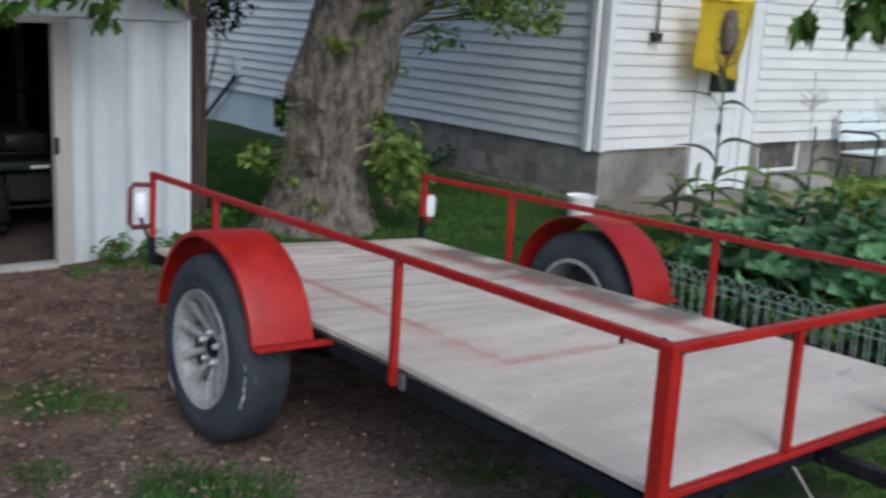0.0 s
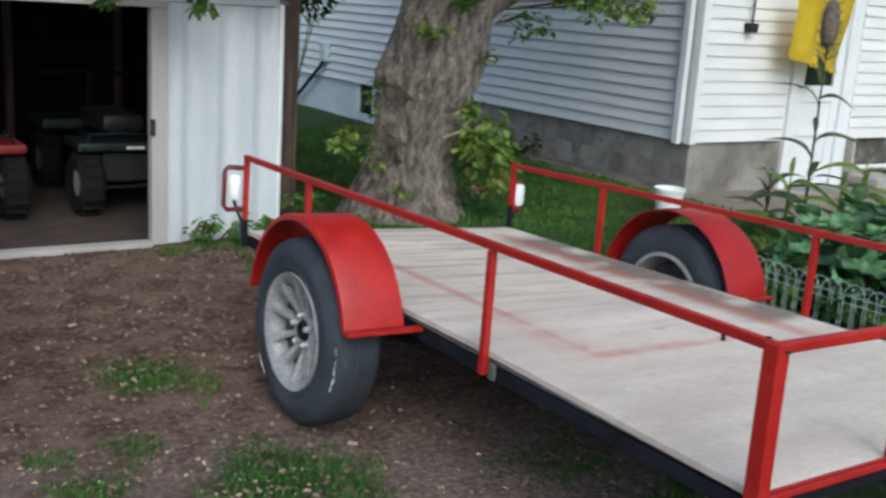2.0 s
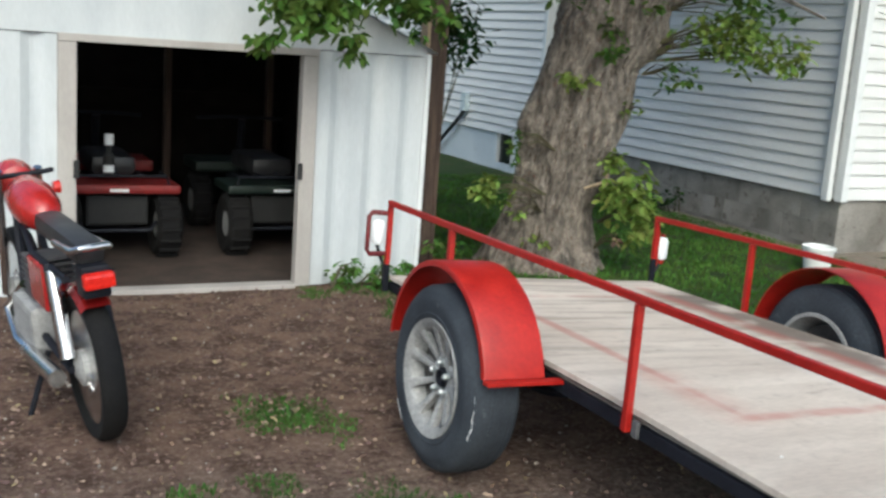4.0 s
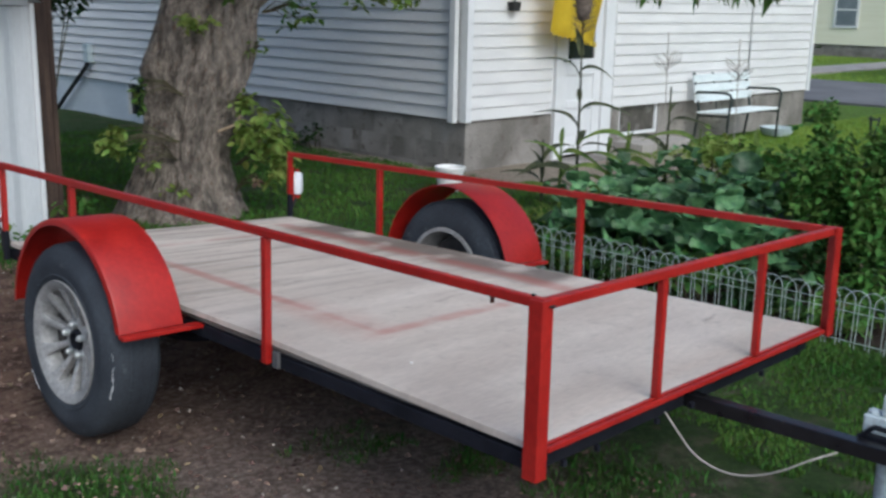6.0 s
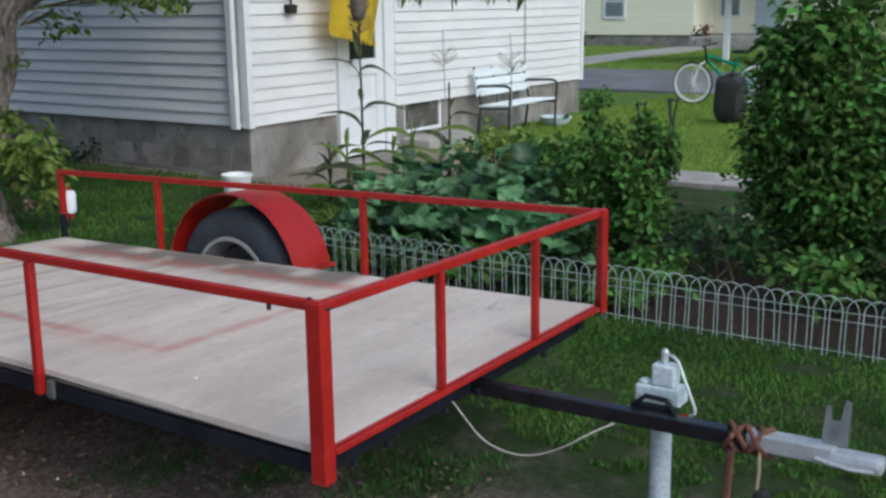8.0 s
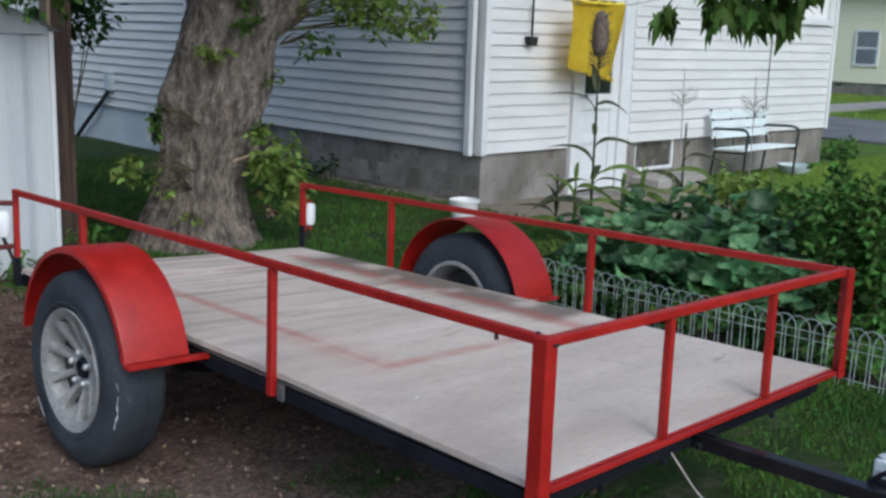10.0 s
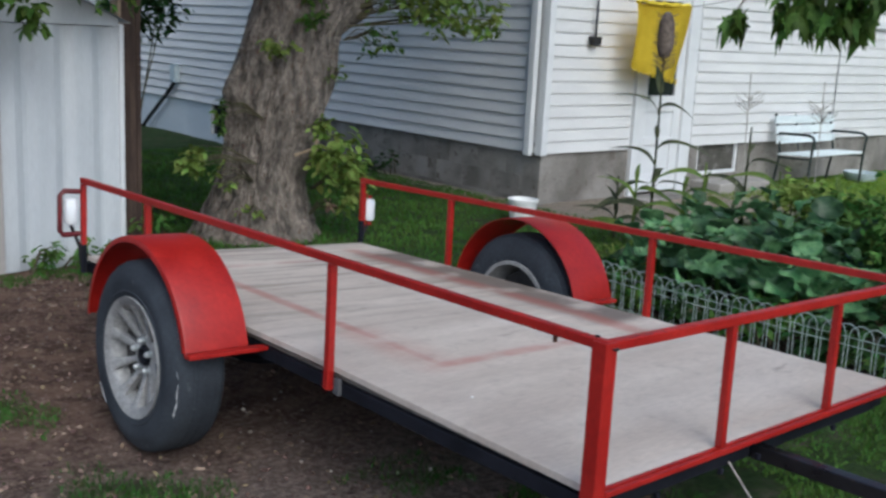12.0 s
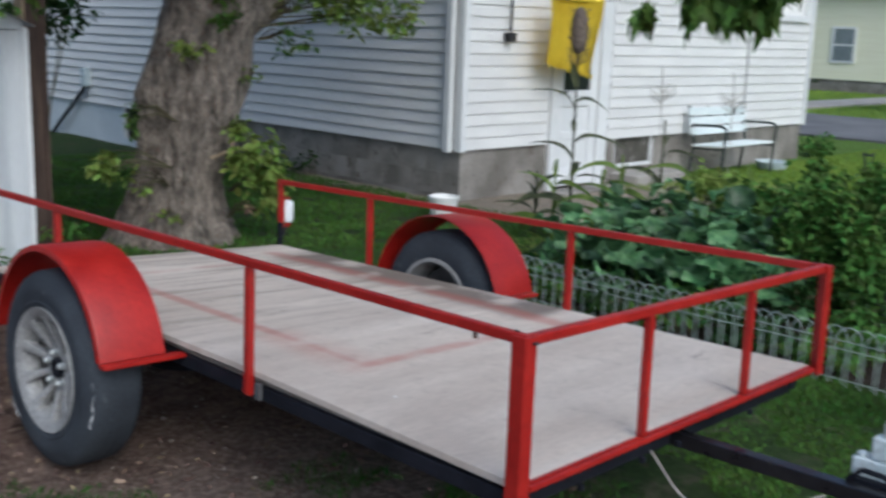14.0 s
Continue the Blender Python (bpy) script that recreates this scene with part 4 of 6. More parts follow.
for lo, hi in (((dx0, 0.02), (dx0 + 0.12, DZ - 0.085)), ((dx1 - 0.12, 0.02), (dx1, DZ - 0.085))):
    part("stile", boxes(((lo[0], FRONT + 0.02, lo[1]), (hi[0], FRONT + 0.06, hi[1])), bevel=0.004), TRIM, door)
for z0, z1 in ((0.021, 0.2), (0.5, 0.58), (0.84, 1.0), (1.94, DZ - 0.085)):
    part("cross_rail", boxes(((dx0 + 0.1205, FRONT + 0.02, z0), (dx1 - 0.1205, FRONT + 0.0365, z1)), bevel=0.004), TRIM, door)
part("pane", boxes(((dx0 + 0.121, FRONT + 0.04, 1.001), (dx1 - 0.121, FRONT + 0.046, 1.939))), GLASS, door)
bm = bmesh.new()
tube(bm, [(dx0 + 0.05, FRONT + 0.019, 0.99), (dx0 + 0.05, FRONT - 0.03, 0.99), (dx0 + 0.10, FRONT - 0.035, 0.99)], 0.010, 8)
part("door_handle", bm, BLACK, door)
part("threshold", boxes(((D0 - 0.05, FRONT - 0.3, -0.05), (D1 + 0.02, FRONT + 0.03, -0.005)), bevel=0.01), CONCRETE, house)
# basement windows
def window(rails, pane, glass):
    w = part("window", boxes(rails[0], bevel=0.004), TRIM, house)
    for r in rails[1:]:
        part("window_frame", boxes(r, bevel=0.004), TRIM, w)
    part("pane", boxes(pane), glass, w)


window([((7.721, FRONT + 0.05, 0.14), (8.409, FRONT + 0.1, 0.175)), ((7.68, FRONT + 0.05, 0.14), (7.72, FRONT + 0.1, 0.468)), ((8.41, FRONT + 0.05, 0.14), (8.45, FRONT + 0.1, 0.468))], ((7.721, FRONT + 0.07, 0.176), (8.409, FRONT + 0.076, 0.468)), HAZEGLASS)
part("window_well", boxes(((7.6, FRONT - 0.35, -0.05), (8.55, FRONT + 0.034, 0.10)), bevel=0.015), PATHCONC, house)
window([((10.981, FRONT - 0.03, 1.83), (11.829, FRONT + 0.06, 1.91)), ((10.88, FRONT - 0.02, 1.83), (10.98, FRONT + 0.06, TOP)), ((11.83, FRONT - 0.02, 1.83), (11.93, FRONT + 0.06, TOP))], ((10.981, FRONT + 0.03, 1.911), (11.829, FRONT + 0.036, TOP)), PAPER)
window([((EXT + 0.02, 10.25, 0.08), (EXT + 0.08, 10.29, 0.468)), ((EXT + 0.02, 10.66, 0.08), (EXT + 0.08, 10.70, 0.468))], ((EXT + 0.06, 10.291, 0.082), (EXT + 0.066, 10.659, 0.468)), GLASS)
part("meter_box", boxes(((EXT - 0.08, 11.48, 0.68), (EXT + 0.0, 11.62, 0.92)), bevel=0.01), ZINC, house)
bm = bmesh.new()
tube(bm, [(EXT - 0.05, 11.55, 0.68), (EXT - 0.06, 11.62, 0.6), (EXT - 0.05, 11.9, 0.42), (EXT - 0.05, 12.3, 0.15), (EXT - 0.05, 12.5, 0.0)], 0.028, 8)
part("drain_hose", bm, RUBBER, house, "black hose down the side wall")
# faint trellis rods stuck up against the wall, thin cable
bm = bmesh.new()
tube(bm, [(10.35, FRONT - 0.012, 0.5), (10.34, FRONT - 0.012, 2.6)], 0.006, 5)
part("wall_cable", bm, GREYPLAS, house)

# things hung on or before the house
hook = thing("wall_scoop", "black long-handled scoop hung on the siding", "tool")
bm = bmesh.new()
tube(bm, [(5.79, FRONT - 0.04, 1.56), (5.79, FRONT - 0.04, 2.25)], 0.011, 8)
part("handle", bm, RUBBER, hook)
bm = bmesh.new()
box(bm, (5.725, FRONT - 0.075, 1.475), (5.85, FRONT - 0.005, 1.56), 0.012)
for v in bm.verts:
    if v.co.z < 1.5:
        v.co.x = 5.79 + (v.co.x - 5.79) * 0.75
part("head", bm, RUBBER, hook)
line = thing("clothes_line", "thin clothes line strung before the door", "line")
bm = bmesh.new()
tube(bm, [(5.3, 5.14, 2.08), (6.0, 4.92, 1.90), (6.5, 4.90, 1.885), (7.0, 4.90, 1.90), (9.0, 4.7, 2.25)], 0.004, 5)
part("cord", bm, GREYPLAS, line)


def towel():
    """A hanging cloth with folds and a frayed hem."""
    bm = bmesh.new()
    nx, nz = 26, 22
    grid = []
    for j in range(nz + 1):
        row = []
        for i in range(nx + 1):
            u, w = i / nx, j / nz
            x = 6.05 + 0.82 * u + 0.012 * math.sin(w * 4 + 1) - 0.11 * w * (u - 0.35)
            z = 1.895 - 0.02 * math.sin(u * math.pi) - w * (0.60 + 0.12 * u) - 0.02 * math.sin(u * 9) * w
            y = 4.888 + 0.028 * math.sin(u * 13 + 1.2 * w) * (0.35 + w) + 0.02 * math.sin(u * 5 - w * 3)
            row.append(bm.verts.new((x, y, z)))
        grid.append(row)
    for j in range(nz):
        for i in range(nx):
            bm.faces.new((grid[j][i], grid[j][i + 1], grid[j + 1][i + 1], grid[j + 1][i]))
    bmesh.ops.solidify(bm, geom=bm.faces[:], thickness=0.006)
    return bm


cloth = thing("towel", "yellow towel hung on the clothes line", "towel")
body = part("cloth", towel(), TOWEL, cloth, "", 60)
bm = bmesh.new()
for i in range(60):
    x = 6.085 + 0.71 * i / 60
    z = 1.30 - 0.125 * i / 60
    tube(bm, [(x, 4.89 + 0.02 * math.sin(i), z), (x + 0.004 * math.sin(i * 2.3), 4.89 + 0.02 * math.sin(i), z - 0.045)], 0.004, 4)
part("fringe", bm, TOWEL, body)
bm = bmesh.new()
tube(bm, [(6.06 + 0.8 * i / 14, 4.885, 1.893 + 0.008 * math.sin(i * 2.0) + (0.02 if i in (1, 2) else 0)) for i in range(15)], 0.020, 8)
part("folded_edge", bm, TOWEL, body, "", 60)


def bench():
    b = thing("garden_bench", "white slatted bench with dark iron arms against the house", "bench")
    x0, x1 = 8.97, 10.22
    for i in range(5):
        y = 4.62 + 0.083 * i
        part("seat_slat", boxes(((x0, y, 0.352 - 0.004 * i), (x1, y + 0.066, 0.374 - 0.004 * i)), bevel=0.005), BENCHSLAT, b)
    for i in range(3):
        z = 0.46 + 0.112 * i
        y = 5.03 + 0.022 * i
        part("back_slat", boxes(((x0 - 0.02, y, z), (x1 + 0.02, y + 0.02, z + 0.092)), bevel=0.005), BENCHSLAT, b)
    for x in (x0 + 0.03, x1 - 0.03):
        bm = bmesh.new()
        tube(bm, [(x, 4.63, 0.0), (x, 4.62, 0.34), (x, 4.60, 0.53), (x, 4.615, 0.568), (x, 4.66, 0.588), (x, 4.72, 0.592), (x, 5.04, 0.58)], 0.016, 8)
        part("arm", bm, GREENMETAL, b, "dark iron arm and front leg", 50)
        bm = bmesh.new()
        tube(bm, [(x, 5.06, 0.0), (x, 5.01, 0.36), (x, 5.055, 0.54), (x, 5.112, 0.80)], 0.016, 8)
        part("leg", bm, GREENMETAL, b, "", 50)
        bm = bmesh.new()
        tube(bm, [(x, 4.63, 0.325), (x, 5.01, 0.31)], 0.013, 6)
        part("seat_rail", bm, GREENMETAL, b)
    for x in (x0 + 0.45, x1 - 0.42):
        bm = bmesh.new()
        tube(bm, [(x, 4.64, 0.34), (x, 5.02, 0.325), (x, 5.06, 0.55), (x, 5.115, 0.79)], 0.009, 6)
        part("brace", bm, GREENMETAL, b)


bench()
pot = thing("flower_pot", "low blue-green planter beside the bench", "planter")
part("bowl", lathe(bmesh.new(), [(0.16, 0.0), (0.2, 0.06), (0.21, 0.10), (0.19, 0.10), (0.17, 0.04), (0.001, 0.03)], (10.45, 4.75, 0), "Z", 24), ZINC, pot, "", 40)
bucket = thing("bucket", "white plastic bucket standing on the grass", "bucket")
part("tub", lathe(bmesh.new(), [(0.1, 0.0), (0.120, 0.175), (0.130, 0.176), (0.130, 0.198), (0.120, 0.20), (0.115, 0.19), (0.096, 0.012), (0.001, 0.012)], (4.42, 4.60, 0), "Z", 32), PAPER, bucket, "", 40)
bm = bmesh.new()
tube(bm, [(4.42 + 0.13 * math.cos(a), 4.60 + 0.05 + 0.04 * math.sin(a), 0.18 - 0.05 * math.sin(a)) for a in np.linspace(0, math.pi, 12)], 0.003, 5)
part("bail", bm, GALV, bucket)

# ---- metal shed with an open doorway ----
SY, SX0, SX1, OX0, OX1, OZ = 4.78, -2.02, 0.96, -1.17, 0.135, 1.46
shed = thing("shed", "white ribbed metal garden shed with an open doorway", "shed")


def gable(x):
    return 1.50 + 0.44 * min(x - SX0, SX1 - x)


def ribbed(x0, x1, z0, top, name="wall"):
    """A sheet metal panel with upright ribs, its face towards -y; a real thickness behind."""
    bm = bmesh.new()
    xs, y = [], []
    x = x0
    while x < x1 - 1e-6:
        for dx, dy in ((0.0, 0.0), (0.09, 0.003), (0.14, 0.026), (0.165, 0.026), (0.215, 0.002)):
            if x + dx <= x1:
                xs.append(x + dx)
                y.append(dy)
        x += 0.235
    xs.append(x1)
    y.append(0.0)
    f = [(bm.verts.new((a, SY + b, z0)), bm.verts.new((a, SY + b, top(a)))) for a, b in zip(xs, y)]
    g = [(bm.verts.new((a, SY + 0.04, z0)), bm.verts.new((a, SY + 0.04, top(a)))) for a in xs]
    for (a, b), (c, d), (e, h), (i, j) in zip(f, f[1:], g, g[1:]):
        bm.faces.new((a, c, d, b))
        bm.faces.new((e, h, j, i))
        bm.faces.new((b, d, j, h))
        bm.faces.new((a, e, i, c))
    bm.faces.new((f[0][0], f[0][1], g[0][1], g[0][0]))
    bm.faces.new((f[-1][0], g[-1][0], g[-1][1], f[-1][1]))
    return part(name, bm, SHEDWHITE, shed)


ribbed(OX1 + 0.10, SX1, 0.0, lambda x: 1.47)
ribbed(SX0, OX0 - 0.10, 0.0, lambda x: 1.47)
bm = bmesh.new()
n = 30
a = [(bm.verts.new((x, SY - 0.008, 1.475)), bm.verts.new((x, SY - 0.008, gable(x) + 0.02)), bm.verts.new((x, SY + 0.02, 1.475)), bm.verts.new((x, SY + 0.02, gable(x) + 0.02))) for x in np.linspace(SX0, SX1, n)]
for p, q in zip(a, a[1:]):
    for i, j in ((0, 1), (1, 3), (3, 2), (2, 0)):
        bm.faces.new((p[i], q[i], q[j], p[j]))
bm.faces.new((a[0][0], a[0][1], a[0][3], a[0][2]))
bm.faces.new((a[-1][0], a[-1][2], a[-1][3], a[-1][1]))
part("gable", bm, SHEDWHITE, shed, "flat white gable panel")
part("header", boxes(((OX0 - 0.10, SY - 0.03, 1.435), (OX1 + 0.10, SY - 0.009, 1.478)), bevel=0.004), SHEDTRIM, shed, "greyed door track")
part("jamb", boxes(((OX1, SY - 0.024, 0.0), (OX1 + 0.099, SY + 0.05, 1.434)), bevel=0.006), SHEDTRIM, shed, "greyed door jamb")
part("jamb", boxes(((OX0 - 0.099, SY - 0.024, 0.0), (OX0, SY + 0.05, 1.434)), bevel=0.006), SHEDTRIM, shed)
part("latch", boxes(((OX1 - 0.012, SY - 0.04, 0.68), (OX1 + 0.018, SY - 0.0245, 0.78)), bevel=0.003), RUBBER, shed, "black latch plate")
part("latch", boxes(((OX0 - 0.018, SY - 0.04, 0.68), (OX0 + 0.012, SY - 0.0245, 0.78)), bevel=0.003), RUBBER, shed)
part("sill", boxes(((OX0, SY - 0.05, -0.02), (OX1, SY + 0.06, 0.022)), bevel=0.006), SHEDTRIM, shed)
part("corner_strip", boxes(((SX1, SY - 0.018, 0.0), (SX1 + 0.03, SY + 0.05, 1.49)), bevel=0.004), TRIM, shed)
part("wall", boxes(((SX1, SY + 0.051, 0.0), (SX1 + 0.02, 7.8, 1.5))), SHEDWHITE, shed)
# near-black panels and back wall, added so the inside stays dark
part("lining", boxes(((SX1 - 0.03, SY + 0.06, 0.02), (SX1 - 0.003, 7.79, 1.5))), SHEDSHADE, shed)
part("lining", boxes(((SX0 + 0.003, SY + 0.06, 0.02), (SX0 + 0.03, 7.79, 1.5))), SHEDSHADE, shed)
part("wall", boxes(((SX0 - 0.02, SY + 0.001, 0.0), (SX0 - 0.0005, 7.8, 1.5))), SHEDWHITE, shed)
part("wall", boxes(((SX0 - 0.02, 7.801, 0.0), (SX1 + 0.02, 7.83, 2.1))), SHEDSHADE, shed)
for s, x in ((1, SX0 - 0.06), (-1, SX1 + 0.06)):
    bm = bmesh.new()
    mid = (SX0 + SX1) / 2
    z = 1.50 + 0.44 * (mid - SX0) + 0.025
    v = [bm.verts.new(p) for p in ((x, SY - 0.06, 1.50 - 0.005), (mid, SY - 0.06, z), (mid, 7.86, z), (x, 7.86, 1.50 - 0.005))]
    bm.faces.new(v)
    bmesh.ops.solidify(bm, geom=bm.faces[:], thickness=-0.02)
    part("roof", bm, SHEDWHITE, shed)
for x in (-0.22, 0.6):
    bm = bmesh.new()
    bar(bm, (x, 7.0, 0), (x, 7.0, 2.0), 0.09, 0.05)
    part("stud", bm, WOOD, shed)
bm = bmesh.new()
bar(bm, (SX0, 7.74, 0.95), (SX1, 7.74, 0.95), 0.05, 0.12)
# rail takes the same near-black colour, in place of shade
part("inner_rail", bm, SHEDSHADE, shed)
# floor earth is coloured darker than the yard to carry the inside shade
floor_slab = part("shed_floor", boxes(((SX0, SY + 0.061, -0.03), (SX1, 7.8, 0.012))), surf("shade_toned_earth", (0.032, 0.022, 0.017), (0.065, 0.045, 0.036), 0.95, scale=5, fine=60, bump=0.6))
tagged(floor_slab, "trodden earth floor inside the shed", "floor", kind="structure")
for x0, x1, d, top, mat, name, lab in ((1.005, 1.03, 4.93, 2.3, TANWOOD, "batten", "narrow tan wooden batten beside the shed"), (1.034, 1.15, 4.99, 2.9, WOOD, "wooden_post", "dark weathered wooden post beside the shed"), (1.165, 1.20, 5.02, 2.7, WOOD, "wooden_post", "narrow weathered board standing by the post")):
    p = thing(name, lab, "post")
    part("timber", boxes(((x0, d - 0.05, -0.05), (x1, d + 0.06, top)), bevel=0.008), mat, p)


def quad(cx, y, paint, label, m_wide):
    """A small four-wheeler seen from behind, parked inside."""
    q = thing("quad_bike", label, "quad bike", pose(cx, y, 0.012))
    for sx in (-1, 1):
        for yy, r, w in ((0.0, 0.215, 0.17), (1.1, 0.21, 0.16)):
            t = part("wheel", lathe(bmesh.new(), [(0.09, -w / 2 + 0.02), (r - 0.03, -w / 2), (r, -w / 2 + 0.03), (r, w / 2 - 0.03), (r - 0.03, w / 2), (0.09, w / 2 - 0.02)], (sx * m_wide, yy, r), "X", 28, True), TYRE2, q, "fat knobbly tyre", 40)
            part("rim", lathe(bmesh.new(), [(0.089, -0.06), (0.07, 0.0), (0.089, 0.06)], (sx * m_wide, yy, r), "X", 20), RIM, t)
            for k in range(18):
                a = 2 * math.pi * k / 18
                c, s = math.cos(a), math.sin(a)
                bm = bmesh.new()
                bar(bm, (sx * m_wide - w * 0.4, yy + (r + 0.004) * c, r + (r + 0.004) * s), (sx * m_wide + w * 0.4, yy + (r + 0.004) * c, r + (r + 0.004) * s), 0.018, 0.018, 0)
                part("lug", bm, TYRE2, t)
    part("rear_fender", boxes(((-m_wide - 0.08, -0.12, 0.44), (m_wide + 0.08, 0.3, 0.50)), bevel=0.02), paint, q)
    part("front_fender", boxes(((-m_wide - 0.08, 0.85, 0.46), (m_wide + 0.08, 1.3, 0.54)), bevel=0.02), paint, q)
    part("tail_box", boxes(((-0.2, -0.05, 0.22), (0.2, 0.2, 0.42)), bevel=0.02), RUBBER, q)
    part("engine", boxes(((-0.16, 0.3, 0.14), (0.16, 0.85, 0.46)), bevel=0.03), BLACK, q)
    part("seat", boxes(((-0.15, 0.12, 0.53), (0.15, 0.75, 0.66)), bevel=0.05), SEATBLACK, q, "", 50)
    bm = bmesh.new()
    tube(bm, [(-0.34, 1.05, 0.86), (-0.12, 0.95, 0.88), (0.12, 0.95, 0.88), (0.34, 1.05, 0.86)], 0.013, 8)
    tube(bm, [(0, 0.97, 0.86), (0, 1.05, 0.5)], 0.03, 8)
    part("handlebar", bm, BLACK, q)
    bm = bmesh.new()
    for x in np.linspace(-0.3, 0.3, 5):
        tube(bm, [(x, -0.1, 0.56), (x, 0.1, 0.56)], 0.009, 6)
    tube(bm, [(-0.32, -0.12, 0.505), (-0.3, -0.12, 0.56), (0.3, -0.12, 0.56), (0.32, -0.12, 0.505)], 0.010, 6)
    part("rack", bm, BLACK, q)
    part("reflector", boxes(((-0.06, -0.128, 0.455), (0.06, -0.1205, 0.475))), LENS, q)
    part("bumper", tube(bmesh.new(), [(-0.25, -0.08, 0.25), (-0.2, -0.12, 0.2), (0.2, -0.12, 0.2), (0.25, -0.08, 0.25)], 0.014, 8), BLACK, q)
    return q


quad(-0.80, 5.72, QUADRED, "quad bike with red rear fender parked in the shed", 0.32)
quad(0.30, 5.72, QUADGREEN, "dark green quad bike parked in the shed", 0.30)
can = thing("spray_bottle", "white capped bottle standing on the red quad bike", "bottle")
part("bottle", lathe(bmesh.new(), [(0.035, 0), (0.035, 0.12), (0.015, 0.15), (0.015, 0.19)], (-0.86, 5.66, 0.577), "Z", 16), RUBBER, can)
part("band", lathe(bmesh.new(), [(0.0358, 0.015), (0.0358, 0.06)], (-0.86, 5.66, 0.577), "Z", 16), LENS, can)
part("cap", lathe(bmesh.new(), [(0.03, 0), (0.03, 0.07)], (-0.86, 5.66, 0.768), "Z", 16), LENS, can)


# ---- motorcycle by the drive ----
def motorcycle():
    m = thing("motorcycle", "small red motorcycle with black seat parked on the drive", "motorcycle", pose(-1.34, 2.57, 0.0, 0, -7, 7))

    def wheel2(y, r, name):
        t = part(name, lathe(bmesh.new(), [(r - 0.07, -0.028), (r - 0.05, -0.042), (r - 0.015, -0.045), (r, -0.028), (r + 0.004, 0), (r, 0.028), (r - 0.015, 0.045), (r - 0.05, 0.042), (r - 0.07, 0.028)], (0, y, r), "X", 44, True), TYRE2, m, "black motorcycle tyre", 40)
        part("rim", lathe(bmesh.new(), [(r - 0.068, -0.03), (r - 0.085, -0.02), (r - 0.085, 0.02), (r - 0.068, 0.03)], (0, y, r), "X", 40), CHROME, t, "", 40)
        part("hub", lathe(bmesh.new(), [(0.03, -0.07), (0.07, -0.05), (0.07, 0.05), (0.03, 0.07)], (0, y, r), "X", 24), RIM, t, "", 40)
        for k in range(20):
            a = 2 * math.pi * k / 20
            s = 0.04 if k % 2 else -0.04
            bm = bmesh.new()
            tube(bm, [(s, y + 0.065 * math.cos(a), r + 0.065 * math.sin(a)), (0, y + (r - 0.083) * math.cos(a + 0.25), r + (r - 0.083) * math.sin(a + 0.25))], 0.0022, 4)
            part("spoke", bm, CHROME, t)
        return t

    wheel2(0.0, 0.285, "rear_wheel")
    wheel2(1.18, 0.30, "front_wheel")
    bm = bmesh.new()
    ring = []
    for k in range(16):
        a = radians(58 + 97 * k / 15)
        ring.append([bm.verts.new((x, -0.0 - math.cos(a) * rr * -1 - 0.0, 0.285 + math.sin(a) * rr)) for x, rr in ((-0.06, 0.30), (-0.045, 0.325), (0.045, 0.325), (0.06, 0.30))])
    for p, q in zip(ring, ring[1:]):
        for i in range(3):
            bm.faces.new((p[i], p[i + 1], q[i + 1], q[i]))
    for v in bm.verts:
        v.co.y = -v.co.y
    bmesh.ops.solidify(bm, geom=bm.faces[:], thickness=0.004)
    part("rear_fender", bm, BIKERED, m, "", 40)
    part("tail_lamp", boxes(((-0.055, -0.255, 0.645), (0.055, -0.205, 0.70)), bevel=0.012), LAMPRED, m, "red tail lamp")
    part("lamp_bracket", boxes(((-0.05, -0.204, 0.60), (0.05, -0.10, 0.72)), bevel=0.012), BLACK, m)
    bm = bmesh.new()
    box(bm, (-0.055, -0.17, 0.715), (0.055, 0.50, 0.80), 0.035)
    part("seat", bm, SEATBLACK, m, "", 50)
    bm = bmesh.new()
    tube(bm, [(-0.066, 0.1, 0.755), (-0.066, -0.17, 0.775), (-0.05, -0.215, 0.79), (0.05, -0.215, 0.79), (0.066, -0.17, 0.775), (0.066, 0.1, 0.755)], 0.014, 8)
    part("grab_rail", bm, CHROME, m, "", 50)
    bm = bmesh.new()
    lathe(bm, [(0.001, -0.24), (0.055, -0.22), (0.09, -0.1), (0.10, 0.02), (0.09, 0.14), (0.05, 0.2), (0.001, 0.21)], (0, 0, 0), "Z", 24)
    bmesh.ops.rotate(bm, verts=bm.verts, matrix=Matrix.Rotation(radians(-84), 3, "X"))
    bmesh.ops.translate(bm, verts=bm.verts, vec=(0, 0.72, 0.79))
    part("fuel_tank", bm, BIKERED, m, "red tear-shaped fuel tank", 60)
    bm = bmesh.new()
    for s in (-0.08, 0.08):
        tube(bm, [(s, -0.1, 0.66), (s, 0.45, 0.64), (s * 0.5, 0.95, 0.80)], 0.014, 8)
        tube(bm, [(s, 0.0, 0.285), (s, 0.42, 0.30), (s, 0.75, 0.28), (s * 0.4, 0.97, 0.75)], 0.016, 8)
        tube(bm, [(s * 1.15, 0.02, 0.31), (s * 1.05, 0.16, 0.66)], 0.022, 8)
    part("frame", bm, BLACK, m)
    for s in (-0.105, 0.105):
        bm = bmesh.new()
        tube(bm, [(s * 0.85, -0.005, 0.33), (s * 0.75, 0.13, 0.64)], 0.03 if s < 0 else 0.016, 10)
        part("shock_absorber", bm, CHROME if s < 0 else BLACK, m, "", 50)
        bm = bmesh.new()
        tube(bm, [(s * 0.8, 1.18, 0.30), (s * 0.8, 0.98, 0.90)], 0.02, 10)
